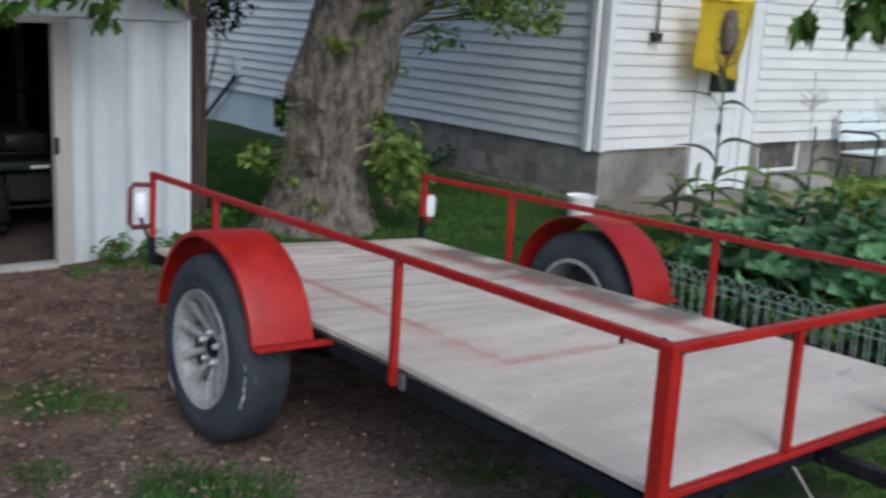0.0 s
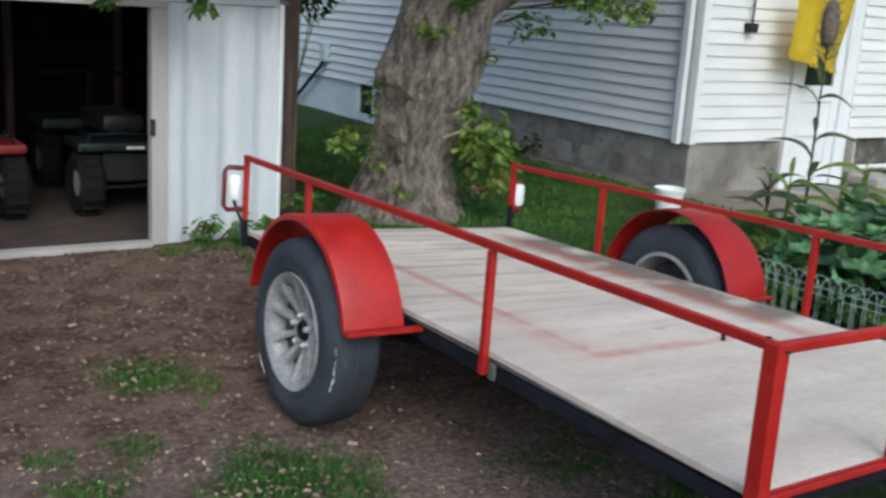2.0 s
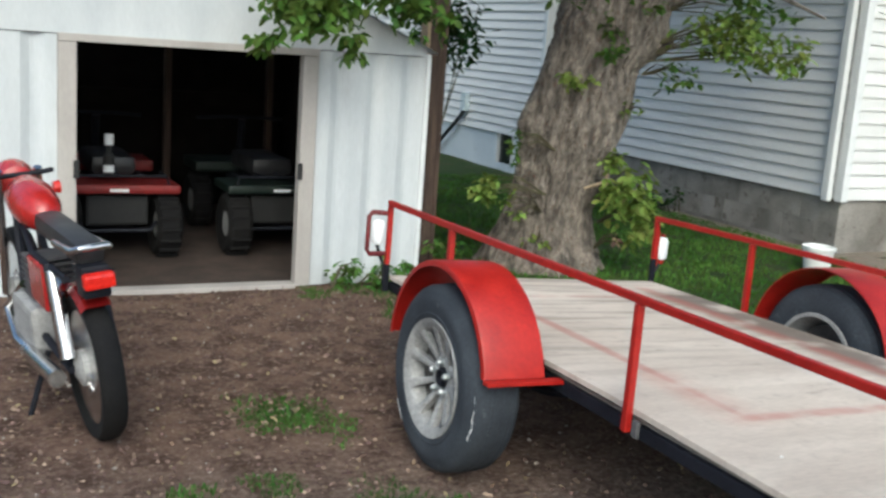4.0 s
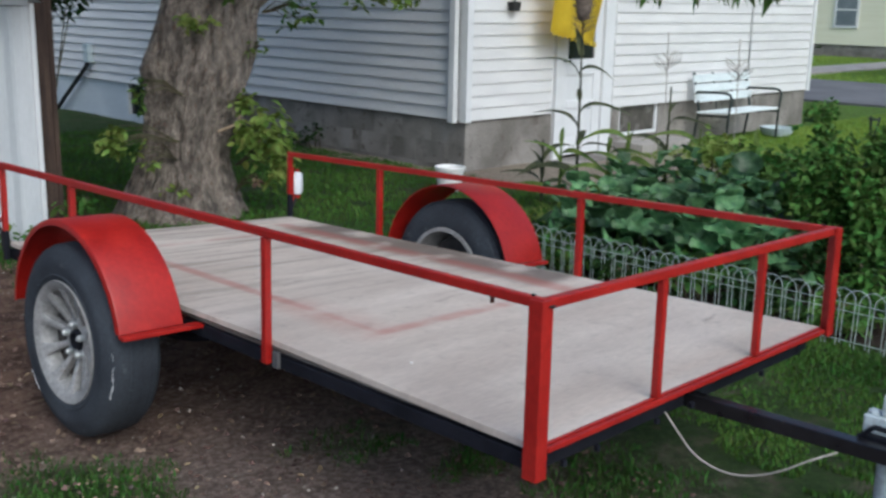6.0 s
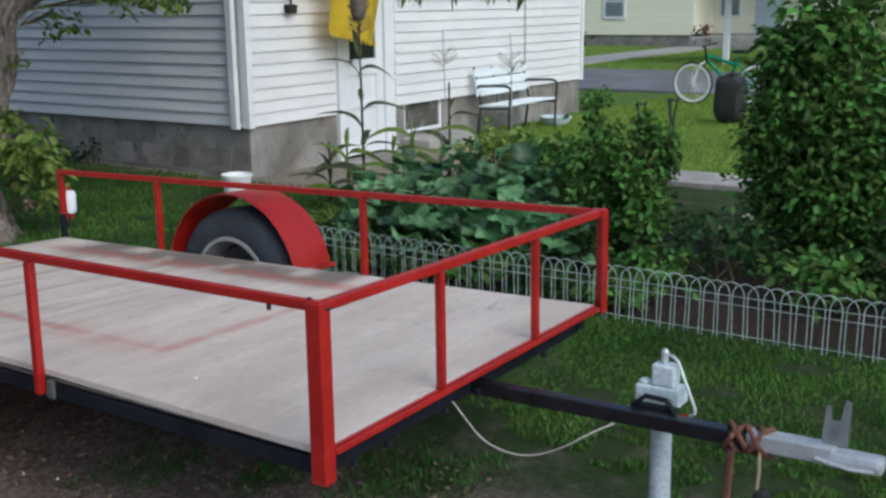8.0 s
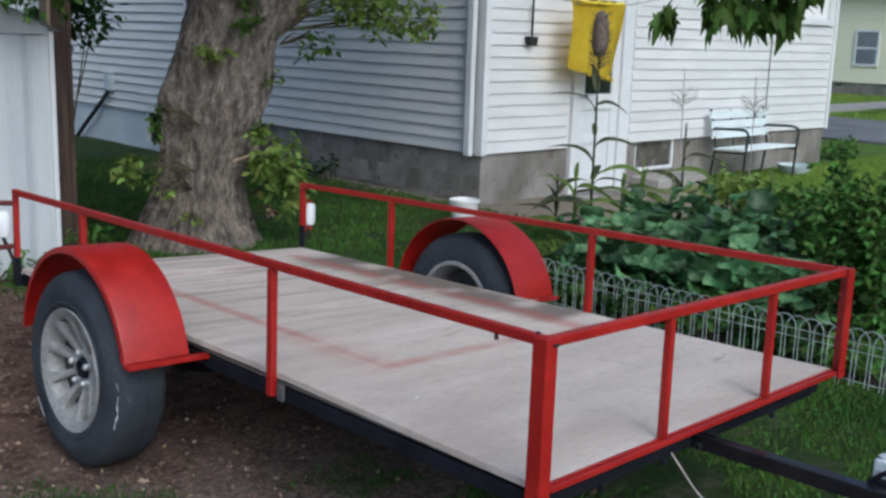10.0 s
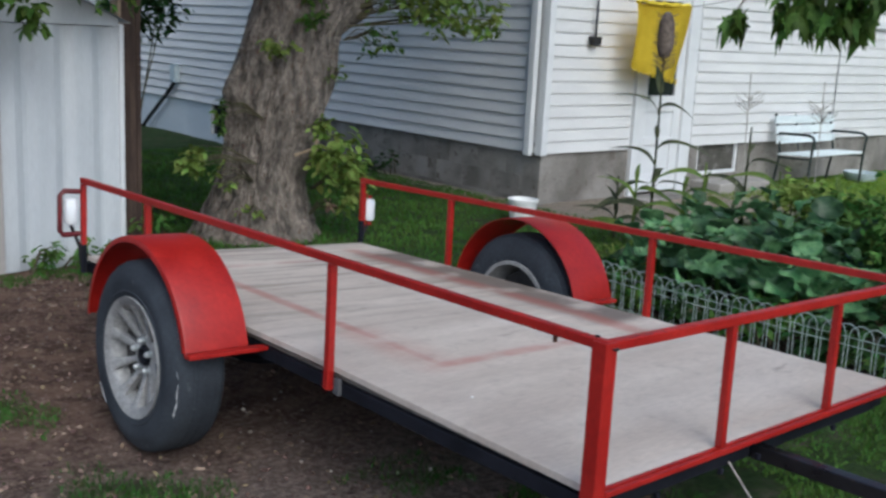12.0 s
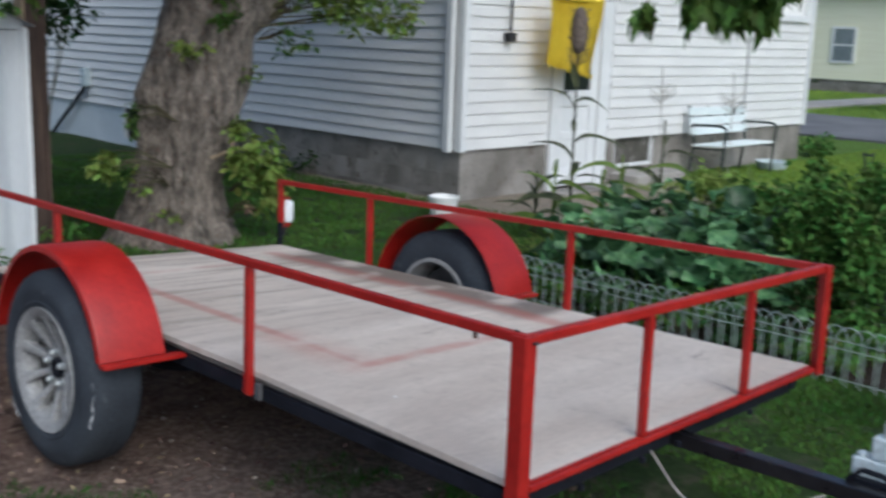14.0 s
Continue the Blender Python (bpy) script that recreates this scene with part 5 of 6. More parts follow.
        part("fork_leg", bm, CHROME, m, "", 50)
        part("side_panel", boxes((((s if s < 0 else s - 0.02), 0.2, 0.46), ((s + 0.02 if s < 0 else s), 0.46, 0.64)), bevel=0.01), BIKERED, m)
        bm = bmesh.new()
        lathe(bm, [(0.001, -0.02), (0.026, -0.018), (0.03, 0.012), (0.001, 0.018)], (s * 1.5, 0.98, 0.80), "X", 12)
        part("turn_signal", bm, LAMPRED, m)
    part("engine", boxes(((-0.13, 0.42, 0.22), (0.13, 0.80, 0.42)), bevel=0.03), RIM, m)
    for i in range(7):
        part("cooling_fin", boxes(((-0.09, 0.5, 0.43 + 0.026 * i), (0.09, 0.68, 0.442 + 0.026 * i))), GREYPLAS, m)
    for s in (-0.14,):
        bm = bmesh.new()
        tube(bm, [(s * 0.6, 0.72, 0.45), (s, 0.85, 0.33), (s, 0.7, 0.22), (s, 0.35, 0.24), (s, -0.02, 0.27)], [0.02, 0.02, 0.022, 0.036, 0.034], 10)
        part("exhaust", bm, CHROME, m, "", 50)
    bm = bmesh.new()
    tube(bm, [(-0.3, 0.86, 0.90), (-0.22, 0.89, 0.91), (-0.1, 0.95, 0.88), (0.08, 0.95, 0.88), (0.14, 0.93, 0.89)], 0.011, 8)
    part("handlebar", bm, BLACK, m, "", 50)
    bm = bmesh.new()
    lathe(bm, [(0.001, -0.1), (0.07, -0.07), (0.09, 0.0), (0.09, 0.04), (0.001, 0.06)], (0, 0, 0), "Z", 20)
    bmesh.ops.rotate(bm, verts=bm.verts, matrix=Matrix.Rotation(radians(-90), 3, "X"))
    bmesh.ops.translate(bm, verts=bm.verts, vec=(0, 1.08, 0.84))
    part("headlamp", bm, BIKERED, m, "", 50)
    bm = bmesh.new()
    tube(bm, [(-0.09, 0.35, 0.26), (-0.2, 0.33, 0.0)], 0.012, 8)
    part("kick_stand", bm, BLACK, m)


motorcycle()

# ---- the old tree by the shed ----
tree = thing("tree", "old leaning maple with furrowed bark and leafy suckers", "tree")


def trunk():
    bm = bmesh.new()
    keys = [(-0.1, 2.2, 1.0), (0.0, 2.21, 0.88), (0.12, 2.22, 0.80), (0.3, 2.235, 0.69), (0.5, 2.245, 0.585), (0.64, 2.28, 0.60), (0.78, 2.325, 0.64), (1.03, 2.39, 0.75), (1.25, 2.45, 0.74), (1.47, 2.505, 0.70), (1.68, 2.60, 0.76), (1.8, 2.635, 0.79), (2.0, 2.70, 0.83), (2.3, 2.8, 0.95)]
    zs = np.linspace(-0.1, 2.3, 150)
    cx = np.interp(zs, [k[0] for k in keys], [k[1] for k in keys])
    wd = np.interp(zs, [k[0] for k in keys], [k[2] for k in keys])
    n = 180
    rings = []
    for z, c, w in zip(zs, cx, wd):
        ring = []
        for k in range(n):
            a = 2 * math.pi * k / n
            flare = max(0.0, 0.35 - z)
            r = w / 2 * (1 + 0.35 * flare * math.sin(5 * a + 1.0) ** 2)
            p = Vector((math.cos(a) * 2.0, math.sin(a) * 2.0, z * 1.3))
            r *= 1 + 0.06 * noise.noise(p * 0.9 + Vector((3, 1, 0)))
            q = Vector((math.cos(a) * 15.0 + 0.5 * noise.noise(p * 4), math.sin(a) * 15.0, z * 8.0 + 0.25 * math.sin(a * 3)))
            r += 0.017 * (1 - abs(noise.noise(q)) * 3.4) + 0.009 * noise.noise(q * 2.3)
            # burl low on the garden side, scar above
            for bx, bz, br, bh in ((-0.6, 0.60, 0.5, 0.12), (-1.0, 0.72, 0.2, 0.05), (-0.25, 1.66, 0.42, 0.15), (-0.3, 1.36, 0.3, -0.05), (-2.6, 1.75, 0.4, 0.06), (3.1, 1.05, 0.4, 0.05), (-0.15, 1.2, 0.35, 0.05), (-1.2, 0.9, 0.3, 0.05), (-1.9, 0.5, 0.3, 0.04)):
                da = (a - bx + math.pi) % (2 * math.pi) - math.pi
                r += bh * math.exp(-(da / br) ** 2 - ((z - bz) / 0.13) ** 2)
            ring.append(bm.verts.new((c + math.cos(a) * r, 5.2 + math.sin(a) * r * 0.92, z)))
        rings.append(ring)
    for p, q in zip(rings, rings[1:]):
        for k in range(n):
            bm.faces.new((p[k], p[(k + 1) % n], q[(k + 1) % n], q[k]))
    bm.faces.new(rings[-1])
    return bm


part("trunk", trunk(), BARK, tree, "", 70)
TREE_ARMS = [[(2.45, 5.2, 2.1), (2.1, 5.3, 2.9), (1.6, 5.5, 3.9), (1.2, 5.6, 5.2)], [(2.8, 5.2, 2.05), (3.2, 5.2, 2.8), (3.7, 5.3, 3.8), (4.2, 5.2, 5.0)], [(2.6, 5.15, 2.1), (2.6, 4.6, 3.0), (2.4, 3.6, 3.9), (2.1, 2.5, 4.6)], [(2.2, 5.2, 2.6), (1.4, 4.9, 3.5), (0.2, 4.4, 4.2), (-1.2, 3.9, 4.7)],
         [(2.85, 5.05, 1.9), (3.2, 4.8, 2.15), (3.7, 4.7, 2.1), (4.2, 4.65, 1.95)]]
for i, pts in enumerate(TREE_ARMS):
    bm = bmesh.new()
    r = [0.3, 0.2, 0.13, 0.06] if i < 4 else [0.06, 0.035, 0.02, 0.008]
    fine = []
    for t in np.linspace(0, 3, 13):
        j = min(int(t), 2)
        fine.append((Vector(pts[j]).lerp(Vector(pts[j + 1]), t - j), r[j] + (r[j + 1] - r[j]) * (t - j)))
    tube(bm, [p for p, _ in fine], [q for _, q in fine], 12)
    part("limb", bm, BARK, tree, "", 60)


def clump(boxes_, n, spread=None):
    """Leaf places gathered in loose bunches inside ellipsoids (centre, radii, share)."""
    out = []
    for c, r, k in boxes_:
        m = int(n * k)
        ball = RNG.normal(0, 0.55, (max(3, m // 12), 3))
        far = np.linalg.norm(ball, axis=1)[:, None]
        knots = ball * np.where(far > 1, RNG.uniform(0.6, 1.1, (len(ball), 1)) / far, 1) * np.array(r) + np.array(c)
        pick = knots[RNG.integers(0, len(knots), m)]
        out.append(pick + RNG.normal(0, 0.17, (m, 3)) * np.array(r))
    return np.concatenate(out)


# out-of-view leaves; clumps over shed, trunk and deck are added to cast shade
crown = clump([((1.0, 5.6, 4.6), (2.0, 1.8, 1.2), 0.25), ((4.0, 5.6, 4.4), (1.5, 1.6, 1.1), 0.12), ((2.0, 3.4, 4.4), (2.0, 1.4, 0.9), 0.13), ((-0.8, 4.3, 4.3), (2.0, 1.6, 0.9), 0.35), ((2.4, 5.3, 5.6), (2.4, 2.2, 1), 0.08), ((2.5, 5.0, 3.7), (1.5, 1.3, 0.6), 0.4), ((1.3, 3.0, 3.9), (1.3, 0.9, 0.5), 0.22)], 9500)
leaves("crown", crown, RNG.uniform(0.1, 0.17, len(crown)), LEAF_MAPLE, LEAF, tree)
SPROUTS = [  # centre, radii, leaves, leaf size, material
    ((2.58, 4.66, 0.60), (0.21, 0.14, 0.26), 300, 0.09, LEAFY), ((2.70, 4.64, 0.42), (0.11, 0.1, 0.20), 90, 0.085, LEAFY), ((2.48, 4.70, 0.86), (0.12, 0.1, 0.1), 70, 0.065, LEAFY),
    ((1.50, 4.8, 0.63), (0.17, 0.1, 0.10), 110, 0.07, LEAFY), ((1.68, 4.80, 0.95), (0.07, 0.06, 0.18), 44, 0.055, LEAF), ((1.72, 4.82, 0.50), (0.1, 0.08, 0.1), 26, 0.055, LEAFY),
    ((2.10, 4.80, 1.36), (0.16, 0.06, 0.09), 80, 0.06, LEAFY), ((2.36, 4.82, 1.66), (0.22, 0.1, 0.16), 80, 0.065, LEAF), ((2.62, 4.85, 1.2), (0.14, 0.1, 0.14), 26, 0.06, LEAFY),
    ((2.9, 4.72, 1.52), (0.2, 0.15, 0.22), 60, 0.07, LEAF), ((3.3, 4.7, 1.74), (0.40, 0.2, 0.24), 300, 0.085, LEAFY), ((3.75, 4.68, 1.68), (0.36, 0.18, 0.16), 170, 0.08, LEAFY), ((4.05, 4.66, 1.62), (0.16, 0.12, 0.08), 36, 0.07, LEAFY),
    ((3.5, 4.8, 2.0), (0.6, 0.25, 0.2), 160, 0.085, LEAF), ((2.3, 4.85, 1.95), (0.5, 0.25, 0.15), 110, 0.08, LEAF), ((1.95, 4.83, 0.28), (0.12, 0.08, 0.08), 22, 0.05, LEAFY), ((2.55, 4.7, 0.2), (0.06, 0.05, 0.12), 16, 0.06, LITTER)]
for c, r, n, s, m in SPROUTS:
    p = clump([(c, r, 1.0)], n)
    ob = leaves("sucker", p, RNG.uniform(0.7, 1.2, len(p)) * s, LEAF_SIMPLE, m, tree, 0.5, kind="stuff")
    bm = bmesh.new()
    root = Vector((np.interp(c[2], [0, 1, 2], [2.22, 2.38, 2.7]) + (0.25 if c[0] > 2.2 else -0.25), 4.98, c[2] - 0.08))
    for k in range(7):
        end = Vector(p[int(RNG.integers(0, len(p)))])
        tube(bm, [root, root.lerp(end, 0.5) + Vector((0, 0, 0.05)), end], [0.007, 0.005, 0.002], 5)
    part("twig", bm, TWIG, ob)
bm = bmesh.new()
for a, b in (((2.5, 4.86, 0.66), (2.56, 4.72, 0.5)), ((2.3, 4.84, 0.62), (2.42, 4.74, 0.74))):
    tube(bm, [a, (Vector(a) + Vector(b)) / 2 + Vector((0.05, -0.05, 0)), b], 0.012, 6)
part("dead_twig", bm, TANWOOD, tree)

# the bough that hangs close to the path, and the one over the shed door
bough = thing("hanging_bough", "drooping maple bough with broad dark leaves", "branch")
p = clump([((1.22, 0.05 + 0.055 * i, 1.72 + 0.02 * math.sin(i * 2.3)), (0.08, 0.06, 0.10), 0.09) for i in range(7)] + [((1.2, 0.57, 1.65), (0.05, 0.075, 0.035), 0.10), ((1.22, 0.20, 1.64), (0.06, 0.12, 0.05), 0.14), ((1.25, 0.3, 1.92), (0.14, 0.26, 0.12), 0.26)], 230)
p[:, 2] = np.maximum(p[:, 2], 1.60)
ob = leaves("foliage", p, RNG.uniform(0.055, 0.095, len(p)), LEAF_LOBED, LEAF, bough, 1.9)
bm = bmesh.new()
tube(bm, [(1.6, 0.2, 3.4), (1.45, 0.3, 2.6), (1.3, 0.32, 2.0), (1.22, 0.34, 1.7)], [0.02, 0.015, 0.009, 0.003], 6)
tube(bm, [(1.3, 0.32, 1.98), (1.22, 0.5, 1.75), (1.2, 0.58, 1.63)], [0.006, 0.004, 0.002], 5)
part("stem", bm, TWIG, bough)
# it grows from a limb overhead
bm = bmesh.new()
tube(bm, [(2.15, 2.6, 4.5), (1.95, 1.4, 4.2), (1.6, 0.2, 3.4)], [0.06, 0.04, 0.02], 8)
part("limb", bm, BARK, bough)
bough2 = thing("shed_bough", "leafy branch hanging over the shed doorway", "branch")
p = clump([((0.02, 4.36, 1.68), (0.32, 0.16, 0.15), 0.75), ((0.28, 4.34, 1.52), (0.07, 0.08, 0.10), 0.12), ((-0.22, 4.34, 1.50), (0.1, 0.08, 0.06), 0.13), ((0.5, 4.5, 1.86), (0.5, 0.2, 0.12), 0.5), ((0.75, 4.45, 1.72), (0.22, 0.12, 0.12), 0.35)], 460)
leaves("foliage", p, RNG.uniform(0.06, 0.10, len(p)), LEAF_SIMPLE, LEAF, bough2, 0.8)
bm = bmesh.new()
tube(bm, [(1.6, 5.4, 3.4), (1.0, 4.7, 2.5), (0.4, 4.42, 1.95), (0.0, 4.36, 1.7), (-0.2, 4.34, 1.55)], [0.03, 0.02, 0.012, 0.006, 0.003], 6)
part("stem", bm, TWIG, bough2)


def bush(name, label, blobs, n, size, shape, material, base, category="bush", droop=0.4, stems=10, group=""):
    b = thing(name, label, category, None, group)
    p = clump([(c, r, k) for c, r, k in blobs], n)
    p = p[p[:, 2] > 0.01]
    leaves("foliage", p, RNG.uniform(0.65, 1.25, len(p)) * size, shape, material, b, droop, kind="stuff")
    bm = bmesh.new()
    for k in range(stems):
        e = Vector(p[int(RNG.integers(0, len(p)))])
        s = Vector(base) + Vector((*(RNG.normal(0, 0.06, 2)), 0))
        tube(bm, [s, s.lerp(e, 0.5) + Vector((0, 0, 0.06)), e], [0.009, 0.006, 0.003], 5)
    tagged(part("stem", bm, TWIG, b), kind="stuff")
    return b


bush("shrub", "dark overgrown shrub behind the wooden post", [((1.55, 5.75, 1.65), (0.3, 0.25, 0.32), 0.6), ((1.5, 5.8, 2.2), (0.4, 0.3, 0.3), 0.4)], 1100, 0.075, LEAF_SIMPLE, LEAFD, (1.45, 5.9, 0.0), stems=4)
bush("vine", "vine leaves climbing at the post foot", [((1.16, 4.72, 0.16), (0.16, 0.1, 0.13), 0.7), ((1.35, 4.85, 0.2), (0.14, 0.1, 0.14), 0.3)], 120, 0.07, LEAF_SIMPLE, TOMATO, (1.25, 4.85, 0.0), "vine")
for x in (0.42, 0.68, 0.86):
    bush("weed", "low green weeds at the shed wall", [((x, 4.66, 0.07), (0.12, 0.05, 0.10), 1.0)], 90, 0.06, LEAF_SIMPLE, TOMATO, (x, 4.68, 0.0), "weed", stems=4, group="weeds along the shed")
bush("weed", "dark weeds at the house foundation", [((5.05, 7.4, 0.12), (0.1, 0.5, 0.14), 1.0)], 120, 0.07, LEAF_SIMPLE, LEAFD, (5.05, 7.3, 0), "weed", stems=4)

# ---- the garden behind the low wire fence ----
# bushy plants, dense and dark; low feathery growth close to the wire
for i, (x, y, r, z) in enumerate(((3.7, 1.05, 0.26, 0.2), (3.4, 0.55, 0.22, 0.14), (3.75, 0.3, 0.3, 0.2), (3.6, -0.3, 0.3, 0.16), (3.9, -0.7, 0.3, 0.22), (3.6, -1.1, 0.3, 0.16), (4.0, -1.6, 0.3, 0.22), (3.55, -1.9, 0.25, 0.14), (3.06, 2.72, 0.2, 0.1), (3.08, 2.3, 0.22, 0.11), (3.05, 1.85, 0.2, 0.1), (3.08, 1.42, 0.22, 0.12), (3.06, 1.0, 0.2, 0.1), (3.1, 0.6, 0.2, 0.08))):
    bush("garden_plant", "low leafy garden plant behind the wire fence", [((x, y, z), (r, r, z), 1.0)], 430, 0.066, LEAF_SIMPLE, TOMATO if i % 2 else LEAFD, (x, y, 0), "plant", stems=8, group="low garden plants")
bush("garden_bush", "tall bushy garden plant with small leaves", [((4.2, 1.14, 0.46), (0.30, 0.29, 0.34), 0.6), ((4.15, 1.17, 0.22), (0.3, 0.29, 0.2), 0.3), ((4.25, 0.95, 0.72), (0.10, 0.09, 0.18), 0.1), ((4.3, 1.3, 0.76), (0.08, 0.08, 0.14), 0.06), ((4.2, 0.8, 0.66), (0.08, 0.08, 0.2), 0.08), ((4.0, 0.85, 0.3), (0.22, 0.18, 0.3), 0.2)], 5200, 0.055, LEAF_SIMPLE, TOMATO, (4.2, 1.1, 0), stems=24)
bush("garden_bush", "tall dense dark green garden hedge plant", [((4.5, -0.12, 0.85), (0.4, 0.5, 0.7), 0.45), ((4.4, -0.15, 0.32), (0.4, 0.52, 0.34), 0.25), ((4.5, -1.2, 0.8), (0.5, 0.7, 0.8), 0.3), ((4.4, -0.3, 0.5), (0.35, 0.6, 0.5), 0.4), ((4.4, 0.16, 0.78), (0.22, 0.20, 0.5), 0.22)], 12500, 0.056, LEAF_SIMPLE, TOMATO, (4.5, -0.3, 0), stems=30)
bush("garden_bush", "light green vine over the hedge top", [((4.55, -0.15, 1.42), (0.3, 0.36, 0.25), 0.7), ((4.45, -0.3, 1.0), (0.3, 0.4, 0.3), 0.3), ((4.4, 0.1, 1.3), (0.2, 0.2, 0.2), 0.25)], 800, 0.085, LEAF_MAPLE, TOMATO, (4.55, -0.2, 0), stems=8)
bush("marigold", "low yellow-green leafy plant", [((4.7, 2.2, 0.55), (0.28, 0.22, 0.14), 1.0)], 420, 0.07, LEAF_SIMPLE, LEAFY, (4.7, 2.2, 0), stems=8)
bush("garden_bush", "leafy pepper-like garden plant", [((4.75, 1.8, 0.38), (0.34, 0.45, 0.25), 1.0)], 1500, 0.075, LEAF_SIMPLE, TOMATO, (4.75, 1.75, 0), stems=10)


def collard_mesh(seed):
    """One broad cabbage leaf with a ribbed, wavy blade and a stalk."""
    r = np.random.default_rng(seed)
    bm = bmesh.new()
    nu, nv = 7, 9
    g = []
    ph = r.uniform(0, 6)
    for j in range(nv + 1):
        t = j / nv
        half = 0.165 * math.sin(math.pi * min(1, 0.06 + 0.94 * t) ** 0.8) ** 0.7 + 0.004
        row = []
        for i in range(nu):
            u = 2 * i / (nu - 1) - 1
            z = 0.07 * (1 - abs(u)) * -0.75 - 0.19 * t * t + 0.030 * math.sin(6 * t + 4 * u + ph) * abs(u) + 0.026 * math.sin(11 * t + ph) * u * u
            row.append(bm.verts.new((u * half, 0.07 + 0.27 * t, 0.05 * t + z)))
        g.append(row)
    for p, q in zip(g, g[1:]):
        for i in range(nu - 1):
            bm.faces.new((p[i], p[i + 1], q[i + 1], q[i]))
    tube(bm, [(0, 0, -0.03), (0, 0.07, -0.02)], 0.006, 5)
    me = bpy.data.meshes.new("leaf")
    bm.to_mesh(me)
    bm.free()
    me.materials.append(COLLARD)
    me.shade_smooth()
    return me


COLLARDS = [collard_mesh(s) for s in range(4)]
for x, y, h, k in ((3.3, 2.1, 0.36, 12), (3.35, 1.65, 0.36, 11), (3.8, 2.3, 0.46, 13), (3.8, 1.85, 0.48, 13), (3.85, 1.5, 0.46, 11), (4.2, 2.6, 0.5, 12), (4.25, 2.1, 0.55, 12), (3.4, 1.2, 0.36, 10), (3.55, 2.5, 0.4, 12), (3.55, 2.05, 0.42, 12), (3.6, 1.6, 0.42, 11), (4.05, 1.75, 0.52, 11), (3.3, 1.4, 0.34, 11), (3.3, 1.9, 0.36, 11), (3.3, 2.35, 0.36, 11)):
    c = thing("collard_plant", "cabbage-like plant with broad blue-green leaves", "plant", pose(x, y, 0), "collard plants in the garden")
    bm = bmesh.new()
    tube(bm, [(0, 0, -0.02), (0.01, 0, h * 0.5), (0, 0.01, h * 0.85)], 0.016, 7)
    part("stalk", bm, TOMATO, c)
    k = int(k * 1.9)
    for i in range(k):
        a = i * 2.4 + x * 7 + 0.4 * math.sin(i * 5.3)
        up = 0.25 + 0.75 * i / k
        ob = link("leaf", COLLARDS[i % 4], COLLARD, c)
        ob.matrix_local = Matrix.Translation((0.15 * math.cos(i * 1.9 + y), 0.15 * math.sin(i * 1.9 + y), h * up * 0.98)) @ Matrix.Rotation(a, 4, "Z") @ Matrix.Rotation(radians(8 + 56 * up + 12 * math.sin(i * 3.1)), 4, "X") @ Matrix.Rotation(radians(22 * math.sin(i * 1.7)), 4, "Y") @ Matrix.Diagonal((*[0.34 + 0.32 * ((i * 37 + int(x * 100)) % 10) / 10] * 3, 1))


def strap_mesh(length, bend, width=0.036):
    bm = bmesh.new()
    rows = []
    for j in range(10):
        t = j / 9
        w = width * (1 - t ** 2.2) * (0.6 + 0.4 * min(1, t * 4)) + 0.001
        y = length * (t - 0.18 * bend * t * t)
        z = length * (0.55 * t - bend * t * t)
        rows.append([bm.verts.new((s * w, y, z + 0.25 * w * abs(s))) for s in (-1, 0, 1)])
    for p, q in zip(rows, rows[1:]):
        for i in range(2):
            bm.faces.new((p[i], p[i + 1], q[i + 1], q[i]))
    me = bpy.data.meshes.new("leaf")
    bm.to_mesh(me)
    bm.free()
    me.shade_smooth()
    return me


STRAPS = [strap_mesh(0.40, 0.95, 0.030), strap_mesh(0.34, 1.2, 0.026), strap_mesh(0.25, 0.6, 0.024)]


def stalk_plant(name, label, x, y, h, n, material, lean=(0, 0), head=False, z0=0.12):
    pl = thing(name, label, "plant", pose(x, y, 0), "tall stalk plants in the garden")
    bm = bmesh.new()
    tube(bm, [(0, 0, -0.02), (lean[0] * 0.3, lean[1] * 0.3, h * 0.4), (lean[0], lean[1], h)], [0.013, 0.010, 0.006], 7)
    part("stalk", bm, material, pl)
    for i in range(n):
        t = z0 + (0.82 - z0) * i / max(1, n - 1)
        me = STRAPS[i % 3].copy()
        me.materials.append(material)
        ob = link("leaf", me, material, pl)
        ob.matrix_local = Matrix.Translation((lean[0] * t, lean[1] * t, h * t)) @ Matrix.Rotation(i * 2.2 + x * 5 + y, 4, "Z") @ Matrix.Rotation(radians(34 + 20 * math.sin(i * 2.7 + y * 9)), 4, "X") @ Matrix.Rotation(radians(40 * math.sin(i * 4.1 + x)), 4, "Y") @ Matrix.Diagonal((*[1.3 - 0.45 * t + 0.2 * math.sin(i * 3.3)] * 3, 1))
    if head:
        part("seed_head", lathe(bmesh.new(), [(0.004, 0.0), (0.04, 0.02), (0.058, 0.08), (0.062, 0.18), (0.054, 0.27), (0.034, 0.325), (0.003, 0.345)], (lean[0], lean[1], h - 0.02), "Z", 20), SEED, pl, "grey-brown seed head", 60)
        bm = bmesh.new()
        for k in range(150):
            a, e = RNG.uniform(0, 6.28), RNG.uniform(-0.10, 0.30)
            s = Vector((lean[0], lean[1], h + e - 0.02))
            tube(bm, [s, s + Vector((math.cos(a) * 0.085, math.sin(a) * 0.085, 0.04))], 0.002, 3)
        part("bristles", bm, SEED, pl)
    return pl


